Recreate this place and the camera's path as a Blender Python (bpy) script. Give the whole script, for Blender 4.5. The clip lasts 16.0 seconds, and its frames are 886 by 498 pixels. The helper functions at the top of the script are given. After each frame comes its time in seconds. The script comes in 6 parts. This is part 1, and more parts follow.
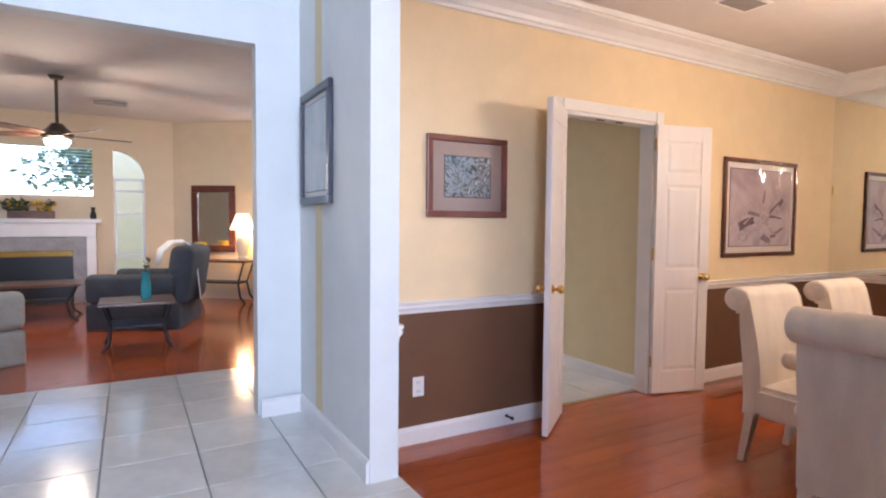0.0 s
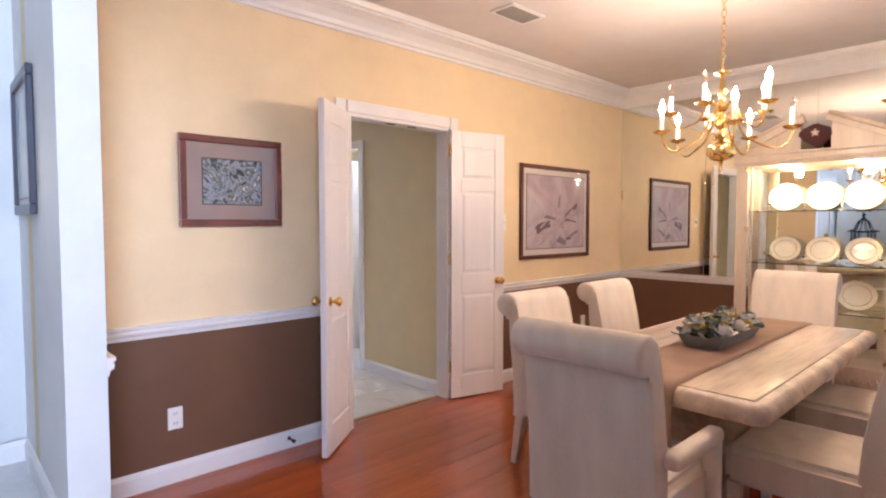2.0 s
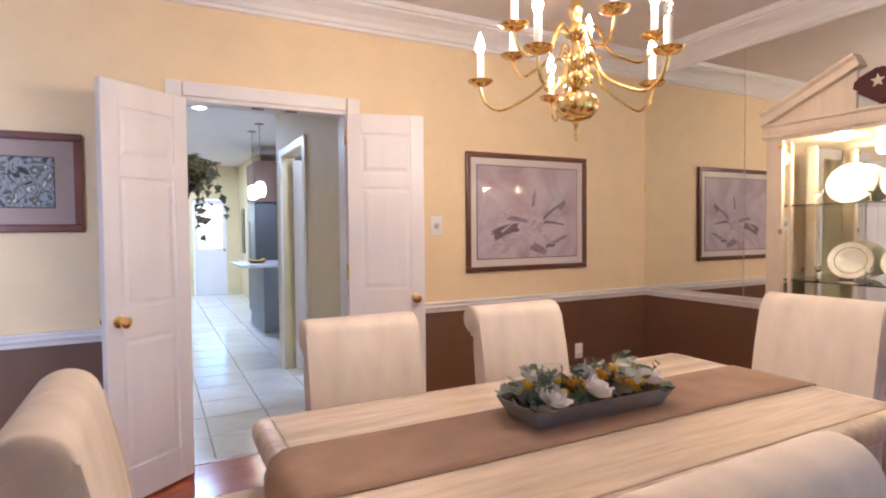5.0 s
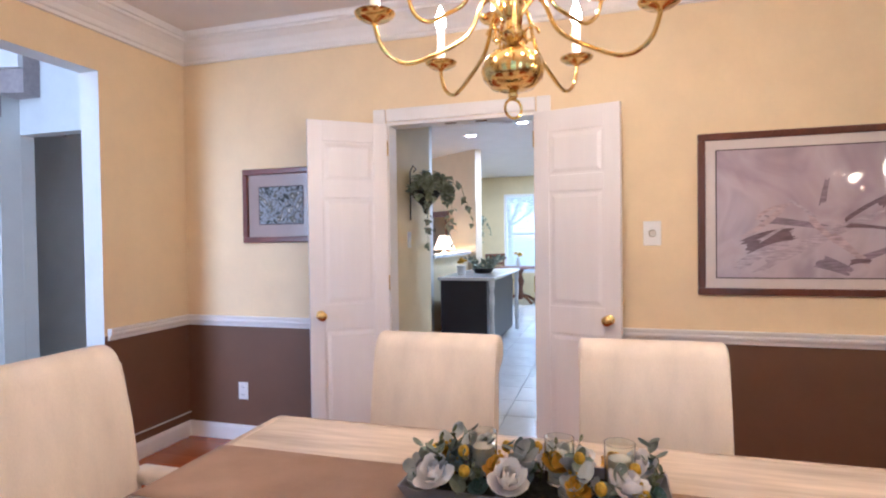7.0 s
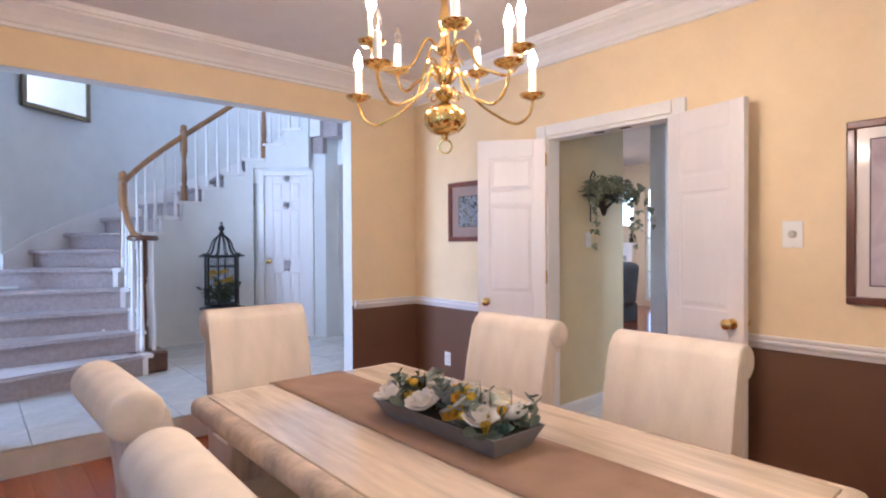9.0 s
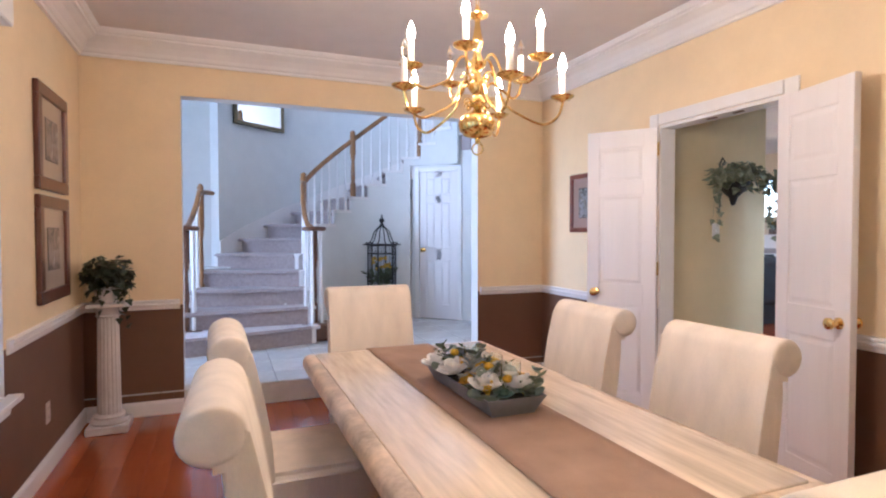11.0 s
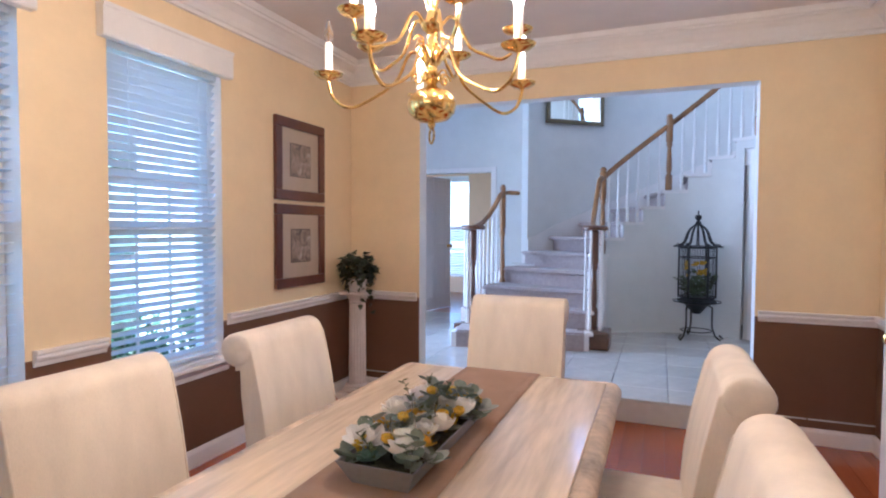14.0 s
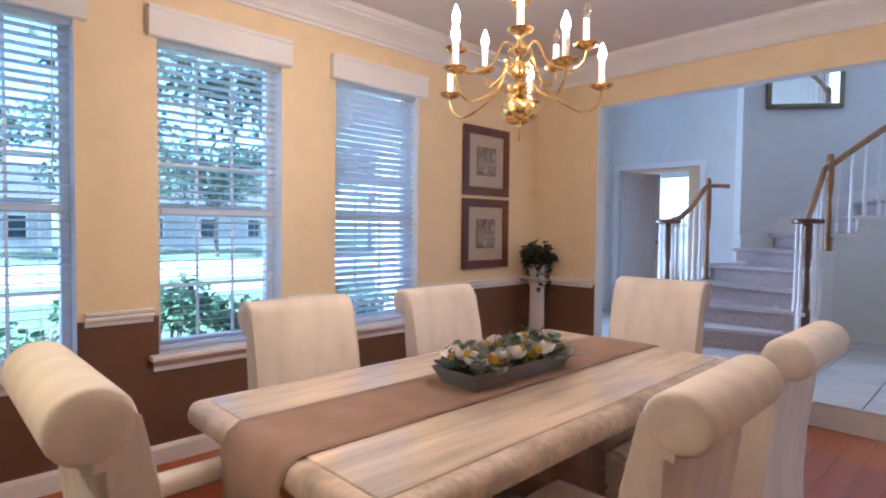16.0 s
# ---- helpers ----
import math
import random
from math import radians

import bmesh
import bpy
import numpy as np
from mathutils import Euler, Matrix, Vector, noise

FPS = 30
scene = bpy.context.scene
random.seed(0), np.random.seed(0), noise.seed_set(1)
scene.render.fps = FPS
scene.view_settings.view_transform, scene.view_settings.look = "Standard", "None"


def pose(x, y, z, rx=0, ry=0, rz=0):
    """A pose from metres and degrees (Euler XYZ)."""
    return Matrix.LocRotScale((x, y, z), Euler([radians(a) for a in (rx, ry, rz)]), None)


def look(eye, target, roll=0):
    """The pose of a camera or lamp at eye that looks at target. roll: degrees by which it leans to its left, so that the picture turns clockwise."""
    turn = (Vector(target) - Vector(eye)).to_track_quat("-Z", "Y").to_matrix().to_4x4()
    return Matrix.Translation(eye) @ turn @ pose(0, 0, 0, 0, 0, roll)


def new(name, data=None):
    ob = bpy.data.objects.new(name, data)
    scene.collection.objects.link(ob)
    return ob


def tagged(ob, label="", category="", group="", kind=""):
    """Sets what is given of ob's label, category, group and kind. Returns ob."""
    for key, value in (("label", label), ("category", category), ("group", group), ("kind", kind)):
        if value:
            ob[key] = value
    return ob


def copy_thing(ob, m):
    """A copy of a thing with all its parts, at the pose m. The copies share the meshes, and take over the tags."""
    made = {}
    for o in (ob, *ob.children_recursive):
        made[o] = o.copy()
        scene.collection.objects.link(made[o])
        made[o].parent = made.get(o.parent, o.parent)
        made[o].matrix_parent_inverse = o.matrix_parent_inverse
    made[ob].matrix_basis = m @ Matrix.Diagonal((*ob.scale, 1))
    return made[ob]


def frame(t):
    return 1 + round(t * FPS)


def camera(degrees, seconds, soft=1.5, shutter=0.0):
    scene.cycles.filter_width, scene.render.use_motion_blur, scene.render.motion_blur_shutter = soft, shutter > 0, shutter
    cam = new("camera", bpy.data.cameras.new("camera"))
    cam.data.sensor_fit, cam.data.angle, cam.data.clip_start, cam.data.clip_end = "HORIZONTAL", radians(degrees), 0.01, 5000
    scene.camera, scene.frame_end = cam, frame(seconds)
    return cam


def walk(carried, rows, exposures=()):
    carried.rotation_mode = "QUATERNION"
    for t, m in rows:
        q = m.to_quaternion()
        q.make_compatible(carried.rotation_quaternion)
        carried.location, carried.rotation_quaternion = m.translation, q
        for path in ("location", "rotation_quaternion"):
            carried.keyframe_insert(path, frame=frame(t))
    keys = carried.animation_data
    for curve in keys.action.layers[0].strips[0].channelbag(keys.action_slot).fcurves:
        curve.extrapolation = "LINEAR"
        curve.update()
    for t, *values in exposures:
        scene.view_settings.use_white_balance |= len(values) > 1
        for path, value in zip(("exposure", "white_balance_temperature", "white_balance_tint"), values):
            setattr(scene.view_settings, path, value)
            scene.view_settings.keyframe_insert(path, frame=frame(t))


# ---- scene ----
cam = camera(77.4, 16.0, 2.1)
PATH = [
    (0, (0.04, 0.16, 1.301), (1.027, 1.896, 1.205), 0.5),
    (0.5, (0.09, 0.04, 1.315), (1.215, 1.69, 1.222), 0.3),
    (1, (0.214, -0.105, 1.31), (1.413, 1.495, 1.229), 0.3),
    (1.5, (0.345, -0.05, 1.332), (1.665, 1.449, 1.243), 0.1),
    (2, (0.575, -0.005, 1.355), (1.945, 1.449, 1.259), 0.0),
    (2.5, (0.845, 0.045, 1.365), (2.232, 1.482, 1.267), 0.0),
    (3, (1.149, 0.055, 1.346), (2.514, 1.514, 1.257), 0.0),
    (5.5, (2.796, -0.333, 1.323), (3.493, 1.54, 1.259), -0.6),
    (6, (3.199, -0.297, 1.355), (3.571, 1.667, 1.298), -0.6),
    (6.5, (3.563, -0.247, 1.363), (3.431, 1.748, 1.318), -0.7),
    (7, (3.867, -0.155, 1.34), (3.297, 1.761, 1.304), -0.8),
    (7.5, (4.116, -0.101, 1.349), (3.171, 1.662, 1.316), -0.6),
    (8, (4.429, -0.098, 1.357), (3.169, 1.455, 1.331), -0.6),
    (8.5, (4.729, -0.128, 1.341), (3.322, 1.294, 1.318), -0.4),
    (9, (5.042, -0.071, 1.323), (3.526, 1.233, 1.3), -0.3),
    (9.5, (5.287, -0.069, 1.309), (3.649, 1.079, 1.287), -0.2),
    (10, (5.50, -0.05, 1.288), (3.772, 0.956, 1.263), -0.1),
    (11.3, (5.57, 0.36, 1.33), (3.68, 1.02, 1.268), -0.1),
    (12.5, (5.486, 0.961, 1.364), (3.514, 1.29, 1.287), -0.1),
    (13, (5.397, 1.25, 1.366), (3.401, 1.341, 1.289), -0.0),
    (13.5, (5.262, 1.485, 1.375), (3.286, 1.185, 1.299), -0.0),
    (14, (5.176, 1.761, 1.368), (3.315, 1.032, 1.293), 0.3),
    (14.5, (5.157, 2.001, 1.359), (3.468, 0.933, 1.289), 0.3),
    (15, (5.238, 2.21, 1.339), (3.634, 1.018, 1.264), 0.5),
    (15.5, (5.299, 2.358, 1.32), (3.786, 1.052, 1.246), 0.6),
    (16, (5.354, 2.461, 1.277), (3.961, 1.028, 1.203), 0.6),
]
EXPOSURES = [(0.0, 2.76, 5400, 19), (2.0, 2.83, 5330, 20), (5.5, 2.66, 4980, 18), (7.0, 2.70, 4850, 18), (10.0, 2.72, 4900, 18), (12.5, 2.75, 4900, 17), (14.5, 2.62, 4740, 17), (16.0, 2.50, 4750, 17)]
walk(cam, [(t, look(eye, target, roll)) for t, eye, target, roll in PATH], EXPOSURES)

# ---------- world, sun, large lights ----------
world = bpy.data.worlds.new("sky")
scene.world = world
world.use_nodes = True
wn = world.node_tree.nodes
sky = wn.new("ShaderNodeTexSky")
sky.sky_type = "NISHITA"
sky.sun_disc = False
sky.sun_elevation = radians(39.7)
sky.sun_rotation = radians(82.9)
wn["Background"].inputs["Strength"].default_value = 0.15
world.node_tree.links.new(sky.outputs[0], wn["Background"].inputs["Color"])


def lamp(name, kind, m, energy, color, size=None, size_y=None, radius=None):
    data = bpy.data.lights.new(name, kind)
    data.energy, data.color = energy, color
    if size:
        data.size = size
        if size_y:
            data.shape, data.size_y = "RECTANGLE", size_y
    if radius is not None:
        data.shadow_soft_size = radius
    ob = new(name, data)
    ob.matrix_world = m
    return ob


BULB_W = 0.9
COOL, WARM = (0.84, 0.925, 1.0), (1.0, 0.66, 0.38)
sun = lamp("sun", "SUN", look((12, 1.5, 10), (0, 0, 0)), 5.0, (1.0, 0.97, 0.93))
sun.data.angle = radians(3)
# daylight of the tall front window of the foyer, in its opening
front = lamp("front_window_light", "AREA", look((-0.12, -1.62, 2.45), (-0.12, 2.0, 2.2)), 12.0, COOL, 1.2, 4.3)
front.data.spread = radians(105)

# ---------- materials ----------


def material(name, color, rough=0.5, metal=0.0, vary=0.06, scale=6.0, bump=0.0, bump_scale=60.0, fine=40.0, spec=0.5, stretch=(1, 1, 1), coat=0.0, per_piece=0.0, sheen=0.0):
    m = bpy.data.materials.new(name)
    m.use_nodes = True
    nt = m.node_tree
    n, l = nt.nodes, nt.links
    b = n["Principled BSDF"]
    b.inputs["Roughness"].default_value, b.inputs["Metallic"].default_value = rough, metal
    b.inputs["Specular IOR Level"].default_value = spec
    b.inputs["Coat Weight"].default_value = coat
    b.inputs["Coat Roughness"].default_value = 0.1
    b.inputs["Sheen Weight"].default_value = sheen
    tc = n.new("ShaderNodeTexCoord")
    mp = n.new("ShaderNodeMapping")
    mp.inputs["Scale"].default_value = stretch
    l.new(tc.outputs["Object"], mp.inputs["Vector"])
    a, c = n.new("ShaderNodeTexNoise"), n.new("ShaderNodeTexNoise")
    a.inputs["Scale"].default_value, c.inputs["Scale"].default_value = scale, fine
    a.inputs["Detail"].default_value = c.inputs["Detail"].default_value = 3
    l.new(mp.outputs[0], a.inputs["Vector"])
    l.new(mp.outputs[0], c.inputs["Vector"])
    mx = n.new("ShaderNodeMath")
    mx.operation = "MULTIPLY_ADD"
    mx.inputs[1].default_value = 0.4
    l.new(c.outputs["Fac"], mx.inputs[0])
    l.new(a.outputs["Fac"], mx.inputs[2])
    ramp = n.new("ShaderNodeValToRGB")
    ramp.color_ramp.elements[0].position, ramp.color_ramp.elements[1].position = 0.4, 1.0
    lo = [max(0.0, v * (1 - vary * 1.6)) for v in color]
    hi = [min(1.0, v * (1 + vary)) for v in color]
    ramp.color_ramp.elements[0].color, ramp.color_ramp.elements[1].color = (*lo, 1), (*hi, 1)
    l.new(mx.outputs[0], ramp.inputs[0])
    out = ramp.outputs[0]
    if per_piece:
        oi = n.new("ShaderNodeObjectInfo")
        hs = n.new("ShaderNodeHueSaturation")
        mr = n.new("ShaderNodeMapRange")
        mr.inputs["To Min"].default_value, mr.inputs["To Max"].default_value = 1 - per_piece, 1 + per_piece
        l.new(oi.outputs["Random"], mr.inputs["Value"])
        l.new(mr.outputs[0], hs.inputs["Value"])
        l.new(out, hs.inputs["Color"])
        out = hs.outputs[0]
    l.new(out, b.inputs["Base Color"])
    if bump:
        bn, bt = n.new("ShaderNodeBump"), n.new("ShaderNodeTexNoise")
        bt.inputs["Scale"].default_value, bt.inputs["Detail"].default_value = bump_scale, 4
        bn.inputs["Strength"].default_value, bn.inputs["Distance"].default_value = bump, 0.01
        l.new(mp.outputs[0], bt.inputs["Vector"])
        l.new(bt.outputs["Fac"], bn.inputs["Height"])
        l.new(bn.outputs[0], b.inputs["Normal"])
    return m


def glow(name, color, strength):
    m = bpy.data.materials.new(name)
    m.use_nodes = True
    b = m.node_tree.nodes["Principled BSDF"]
    b.inputs["Base Color"].default_value = (*color, 1)
    b.inputs["Emission Color"].default_value, b.inputs["Emission Strength"].default_value = (*color, 1), strength
    return m


def glass(name, color=(1, 1, 1), ior=1.45, rough=0.0):
    m = bpy.data.materials.new(name)
    m.use_nodes = True
    b = m.node_tree.nodes["Principled BSDF"]
    b.inputs["Base Color"].default_value = (*color, 1)
    b.inputs["Transmission Weight"].default_value, b.inputs["Roughness"].default_value, b.inputs["IOR"].default_value = 1, rough, ior
    return m


CREAM = material("cream_wall_paint", (0.83, 0.655, 0.405), 0.6, vary=0.03, bump=0.05, bump_scale=180)
BROWN = material("brown_wall_paint", (0.155, 0.075, 0.039), 0.55, vary=0.05, bump=0.05, bump_scale=180)
WHITE_WALL = material("white_wall_paint", (0.72, 0.72, 0.70), 0.6, vary=0.03, bump=0.05, bump_scale=150)
TAN_WALL = material("tan_wall_paint", (0.66, 0.53, 0.36), 0.6, vary=0.03, bump=0.05, bump_scale=150)
HALL_WALL = material("pale_yellow_wall_paint", (0.70, 0.58, 0.34), 0.6, vary=0.03, bump=0.05, bump_scale=150)
CEIL = material("ceiling_paint", (0.72, 0.66, 0.62), 0.8, vary=0.03, bump=0.12, bump_scale=120)
TRIM = material("white_trim_gloss", (0.82, 0.79, 0.77), 0.3, vary=0.03, bump=0.03, bump_scale=30)
DOOR = material("white_door_paint", (0.80, 0.76, 0.75), 0.35, vary=0.03, bump=0.05, bump_scale=25, stretch=(1, 1, 0.1))
WOOD_FLOOR = material("red_cherry_plank", (0.41, 0.09, 0.022), 0.15, vary=0.16, scale=3, fine=30, bump=0.03, stretch=(0.25, 4, 1), coat=0.4, per_piece=0.10)
TILE = material("white_ceramic_tile", (0.66, 0.65, 0.62), 0.16, vary=0.08, scale=4, fine=16, bump=0.03, bump_scale=12, coat=0.2, per_piece=0.06)
GROUT = material("grey_grout", (0.34, 0.33, 0.32), 0.8, vary=0.2)
CARPET = material("taupe_carpet", (0.42, 0.355, 0.345), 0.95, vary=0.12, scale=30, fine=220, bump=0.45, bump_scale=260, sheen=0.3)
OAK = material("honey_oak", (0.30, 0.145, 0.05), 0.3, vary=0.4, scale=5, fine=40, stretch=(1, 1, 0.15), coat=0.3)
DARK_OAK = material("dark_oak", (0.12, 0.05, 0.022), 0.3, vary=0.4, scale=5, fine=40, coat=0.3)
FABRIC = material("ivory_upholstery", (0.77, 0.675, 0.565), 0.85, vary=0.10, scale=4, fine=120, bump=0.25, bump_scale=220, stretch=(3, 3, 0.5), sheen=0.2)
STONE = material("travertine", (0.74, 0.62, 0.49), 0.12, vary=0.32, scale=2.2, fine=14, stretch=(0.35, 3.2, 1), bump=0.02, coat=0.3)
STONE_EDGE = material("travertine_edge", (0.62, 0.50, 0.385), 0.45, vary=0.35, scale=6, fine=40, bump=0.3, bump_scale=50)
RUNNER = material("taupe_runner", (0.36, 0.235, 0.165), 0.9, vary=0.12, scale=8, fine=180, bump=0.3, bump_scale=300)
BRASS = material("polished_brass", (0.83, 0.58, 0.20), 0.14, 1.0, vary=0.06)
IRON = material("black_wrought_iron", (0.02, 0.019, 0.02), 0.45, 0.3, vary=0.2)
MIRROR = material("mirror_silver", (0.86, 0.87, 0.82), 0.0, 1.0, vary=0.0)
PANE = glass("window_glass", (0.74, 0.93, 1.0), 1.12)
CLEAR = glass("clear_glass", (0.95, 1.0, 0.97), 1.45)
MAHOGANY = material("mahogany_frame", (0.12, 0.035, 0.02), 0.28, vary=0.35, scale=6, fine=40, stretch=(1, 1, 0.3), coat=0.3)
BLIND = material("white_blind_slat", (0.80, 0.83, 0.86), 0.4, vary=0.03)
# thin slats let some daylight through
_t = BLIND.node_tree
_out = [n for n in _t.nodes if n.type == "OUTPUT_MATERIAL"][0]
_mix, _tr = _t.nodes.new("ShaderNodeMixShader"), _t.nodes.new("ShaderNodeBsdfTranslucent")
_tr.inputs["Color"].default_value = (0.80, 0.84, 0.88, 1)
_mix.inputs[0].default_value = 0.55
_t.links.new(_t.nodes["Principled BSDF"].outputs[0], _mix.inputs[1])
_t.links.new(_tr.outputs[0], _mix.inputs[2])
_t.links.new(_mix.outputs[0], _out.inputs["Surface"])

# ---------- building helpers ----------


def block(bm, lo, hi, mi=0):
    (x0, y0, z0), (x1, y1, z1) = lo, hi
    v = [bm.verts.new(p) for p in ((x0, y0, z0), (x1, y0, z0), (x1, y1, z0), (x0, y1, z0), (x0, y0, z1), (x1, y0, z1), (x1, y1, z1), (x0, y1, z1))]
    made = []
    for q in ((0, 3, 2, 1), (4, 5, 6, 7), (0, 1, 5, 4), (1, 2, 6, 5), (2, 3, 7, 6), (3, 0, 4, 7)):
        f = bm.faces.new([v[i] for i in q])
        f.material_index = mi
        made.append(f)
    return made


def rounded(lo, hi, r=0.004, seg=2):
    bm = bmesh.new()
    block(bm, lo, hi)
    bmesh.ops.bevel(bm, geom=bm.edges[:], offset=r, segments=seg, affect="EDGES", profile=0.5)
    return bm


def finish(bm, name, mats, parent=None, label="", smooth=False):
    me = bpy.data.meshes.new(name)
    bmesh.ops.recalc_face_normals(bm, faces=bm.faces[:])
    bm.to_mesh(me)
    bm.free()
    for m in mats if isinstance(mats, (list, tuple)) else [mats]:
        me.materials.append(m)
    if smooth:
        me.shade_smooth()
        me.set_sharp_from_angle(angle=radians(40))
    ob = new(name, me)
    if parent is not None:
        ob.parent = parent
    if label:
        ob["label"] = label
    return ob


def part(name, bm, mat, parent, label="", smooth=False):
    return finish(bm, name, mat, parent, label, smooth)


def thing(name, m, label, category, group="", kind=""):
    ob = new(name)
    ob.empty_display_size = 0.1
    ob.matrix_world = m
    return tagged(ob, label, category, group, kind)


def revolve(profile, seg=24, center=(0, 0)):
    """A turned body from (radius, height) pairs."""
    bm = bmesh.new()
    rings = []
    for r, z in profile:
        if r < 1e-5:
            rings.append([bm.verts.new((center[0], center[1], z))])
        else:
            rings.append([bm.verts.new((center[0] + r * math.cos(2 * math.pi * i / seg), center[1] + r * math.sin(2 * math.pi * i / seg), z)) for i in range(seg)])
    for a, b in zip(rings, rings[1:]):
        for i in range(seg):
            j = (i + 1) % seg
            if len(a) == 1 and len(b) == 1:
                continue
            if len(a) == 1:
                bm.faces.new((a[0], b[i], b[j]))
            elif len(b) == 1:
                bm.faces.new((a[i], a[j], b[0]))
            else:
                bm.faces.new((a[i], a[j], b[j], b[i]))
    return bm


def tube(points, r, seg=8, bm=None, taper=None):
    """A round bar along a line of points."""
    bm = bm or bmesh.new()
    pts = [Vector(p) for p in points]
    rings, side = [], None
    for i, p in enumerate(pts):
        d = (pts[min(i + 1, len(pts) - 1)] - pts[max(i - 1, 0)]).normalized()
        if side is None:
            side = d.orthogonal().normalized()
        side = (side - d * side.dot(d)).normalized()
        up = d.cross(side)
        rr = r if taper is None else r + (taper - r) * i / (len(pts) - 1)
        rings.append([bm.verts.new(p + rr * (math.cos(2 * math.pi * k / seg) * side + math.sin(2 * math.pi * k / seg) * up)) for k in range(seg)])
    for a, b in zip(rings, rings[1:]):
        for k in range(seg):
            bm.faces.new((a[k], a[(k + 1) % seg], b[(k + 1) % seg], b[k]))
    bm.faces.new(rings[0][::-1])
    bm.faces.new(rings[-1])
    return bm


def extrude_profile(profile, axis, a0, a1, bm=None):
    """A closed 2D outline drawn out along one axis: axis 'x' takes (y, z), 'y' takes (x, z), 'z' takes (x, y)."""
    bm = bm or bmesh.new()

    def at(p, a):
        return {"x": (a, p[0], p[1]), "y": (p[0], a, p[1]), "z": (p[0], p[1], a)}[axis]

    u = [bm.verts.new(at(p, a0)) for p in profile]
    v = [bm.verts.new(at(p, a1)) for p in profile]
    n = len(profile)
    for i in range(n):
        bm.faces.new((u[i], u[(i + 1) % n], v[(i + 1) % n], v[i]))
    bm.faces.new(u[::-1])
    bm.faces.new(v)
    return bm


def moulding(profile, path, closed=False):
    """A trim whose outline (offset to the left of the path, height) follows a plan path with mitred corners."""
    bm = bmesh.new()
    pts = [Vector((p[0], p[1])) for p in path]
    rings = []
    n = len(pts)
    for i, p in enumerate(pts):
        d1 = (p - pts[i - 1]).normalized() if (i > 0 or closed) else None
        d2 = (pts[(i + 1) % n] - p).normalized() if (i < n - 1 or closed) else None
        d1, d2 = d1 or d2, d2 or d1
        n1, n2 = Vector((-d1.y, d1.x)), Vector((-d2.y, d2.x))
        m = (n1 + n2).normalized()
        m = m / max(0.2, m.dot(n1))
        rings.append([bm.verts.new((p.x + m.x * o, p.y + m.y * o, z)) for o, z in profile])
    k = len(profile)
    for i in range(n if closed else n - 1):
        a, b = rings[i], rings[(i + 1) % n]
        for j in range(k):
            bm.faces.new((a[j], a[(j + 1) % k], b[(j + 1) % k], b[j]))
    if not closed:
        bm.faces.new(rings[0][::-1])
        bm.faces.new(rings[-1])
    return bm


def wall(name, axis, near, far, a0, a1, z0, z1, openings=(), mats=(WHITE_WALL,), pick=None, cuts=()):
    """A wall with real openings. axis 'x': it runs along x between y=near and y=far; 'y': along y between x=near and x=far."""
    bm = bmesh.new()
    us = sorted({a0, a1, *[v for o in openings for v in o[:2]]})
    zs = sorted({z0, z1, *cuts, *[v for o in openings for v in o[2:4]]})
    us, zs = [u for u in us if a0 <= u <= a1], [z for z in zs if z0 <= z <= z1]

    def solid(i, j):
        if not (0 <= i < len(us) - 1 and 0 <= j < len(zs) - 1):
            return False
        u, z = (us[i] + us[i + 1]) / 2, (zs[j] + zs[j + 1]) / 2
        return not any(o[0] < u < o[1] and o[2] < z < o[3] for o in openings)

    def quad(ps):
        vs = [bm.verts.new((p[0], p[1], p[2]) if axis == "x" else (p[1], p[0], p[2])) for p in ps]
        f = bm.faces.new(vs)
        if pick:
            c = f.calc_center_median()
            f.material_index = pick(c)

    for i in range(len(us) - 1):
        for j in range(len(zs) - 1):
            if not solid(i, j):
                continue
            u0, u1, w0, w1 = us[i], us[i + 1], zs[j], zs[j + 1]
            for v in (near, far):
                quad([(u0, v, w0), (u1, v, w0), (u1, v, w1), (u0, v, w1)])
            if not solid(i - 1, j):
                quad([(u0, near, w0), (u0, far, w0), (u0, far, w1), (u0, near, w1)])
            if not solid(i + 1, j):
                quad([(u1, near, w0), (u1, far, w0), (u1, far, w1), (u1, near, w1)])
            if not solid(i, j - 1):
                quad([(u0, near, w0), (u1, near, w0), (u1, far, w0), (u0, far, w0)])
            if not solid(i, j + 1):
                quad([(u0, near, w1), (u1, near, w1), (u1, far, w1), (u0, far, w1)])
    bmesh.ops.remove_doubles(bm, verts=bm.verts[:], dist=1e-5)
    return tagged(finish(bm, name, list(mats)), kind="structure")


def slab(name, lo, hi, mat, label=""):
    bm = bmesh.new()
    block(bm, lo, hi)
    return tagged(finish(bm, name, mat), label, kind="structure")


# ---------- plan ----------
WX, FX = 1.065, 0.93          # dining west wall: dining face, foyer face
SY, NY, EX = -0.69, 3.02, 6.05
HY = 3.14                    # hall face of the dining north wall
CZ, FZ = 2.725, 0.165          # dining ceiling, foyer floor
AY0, AY1, AZ = -0.055, 2.35, 2.335   # opening to the foyer
DX0, DX1, DZ = 2.573, 3.483, 2.055  # double-door opening
RAIL = 0.80
WINDOWS = [(2.56, 3.295), (3.685, 4.395), (4.765, 5.475)]
WZ0, WZ1 = 0.59, 2.29
STAIR_C, R_IN, R_OUT = (-0.583, 2.043), 1.21, 2.25

# ---------- dining room shell ----------


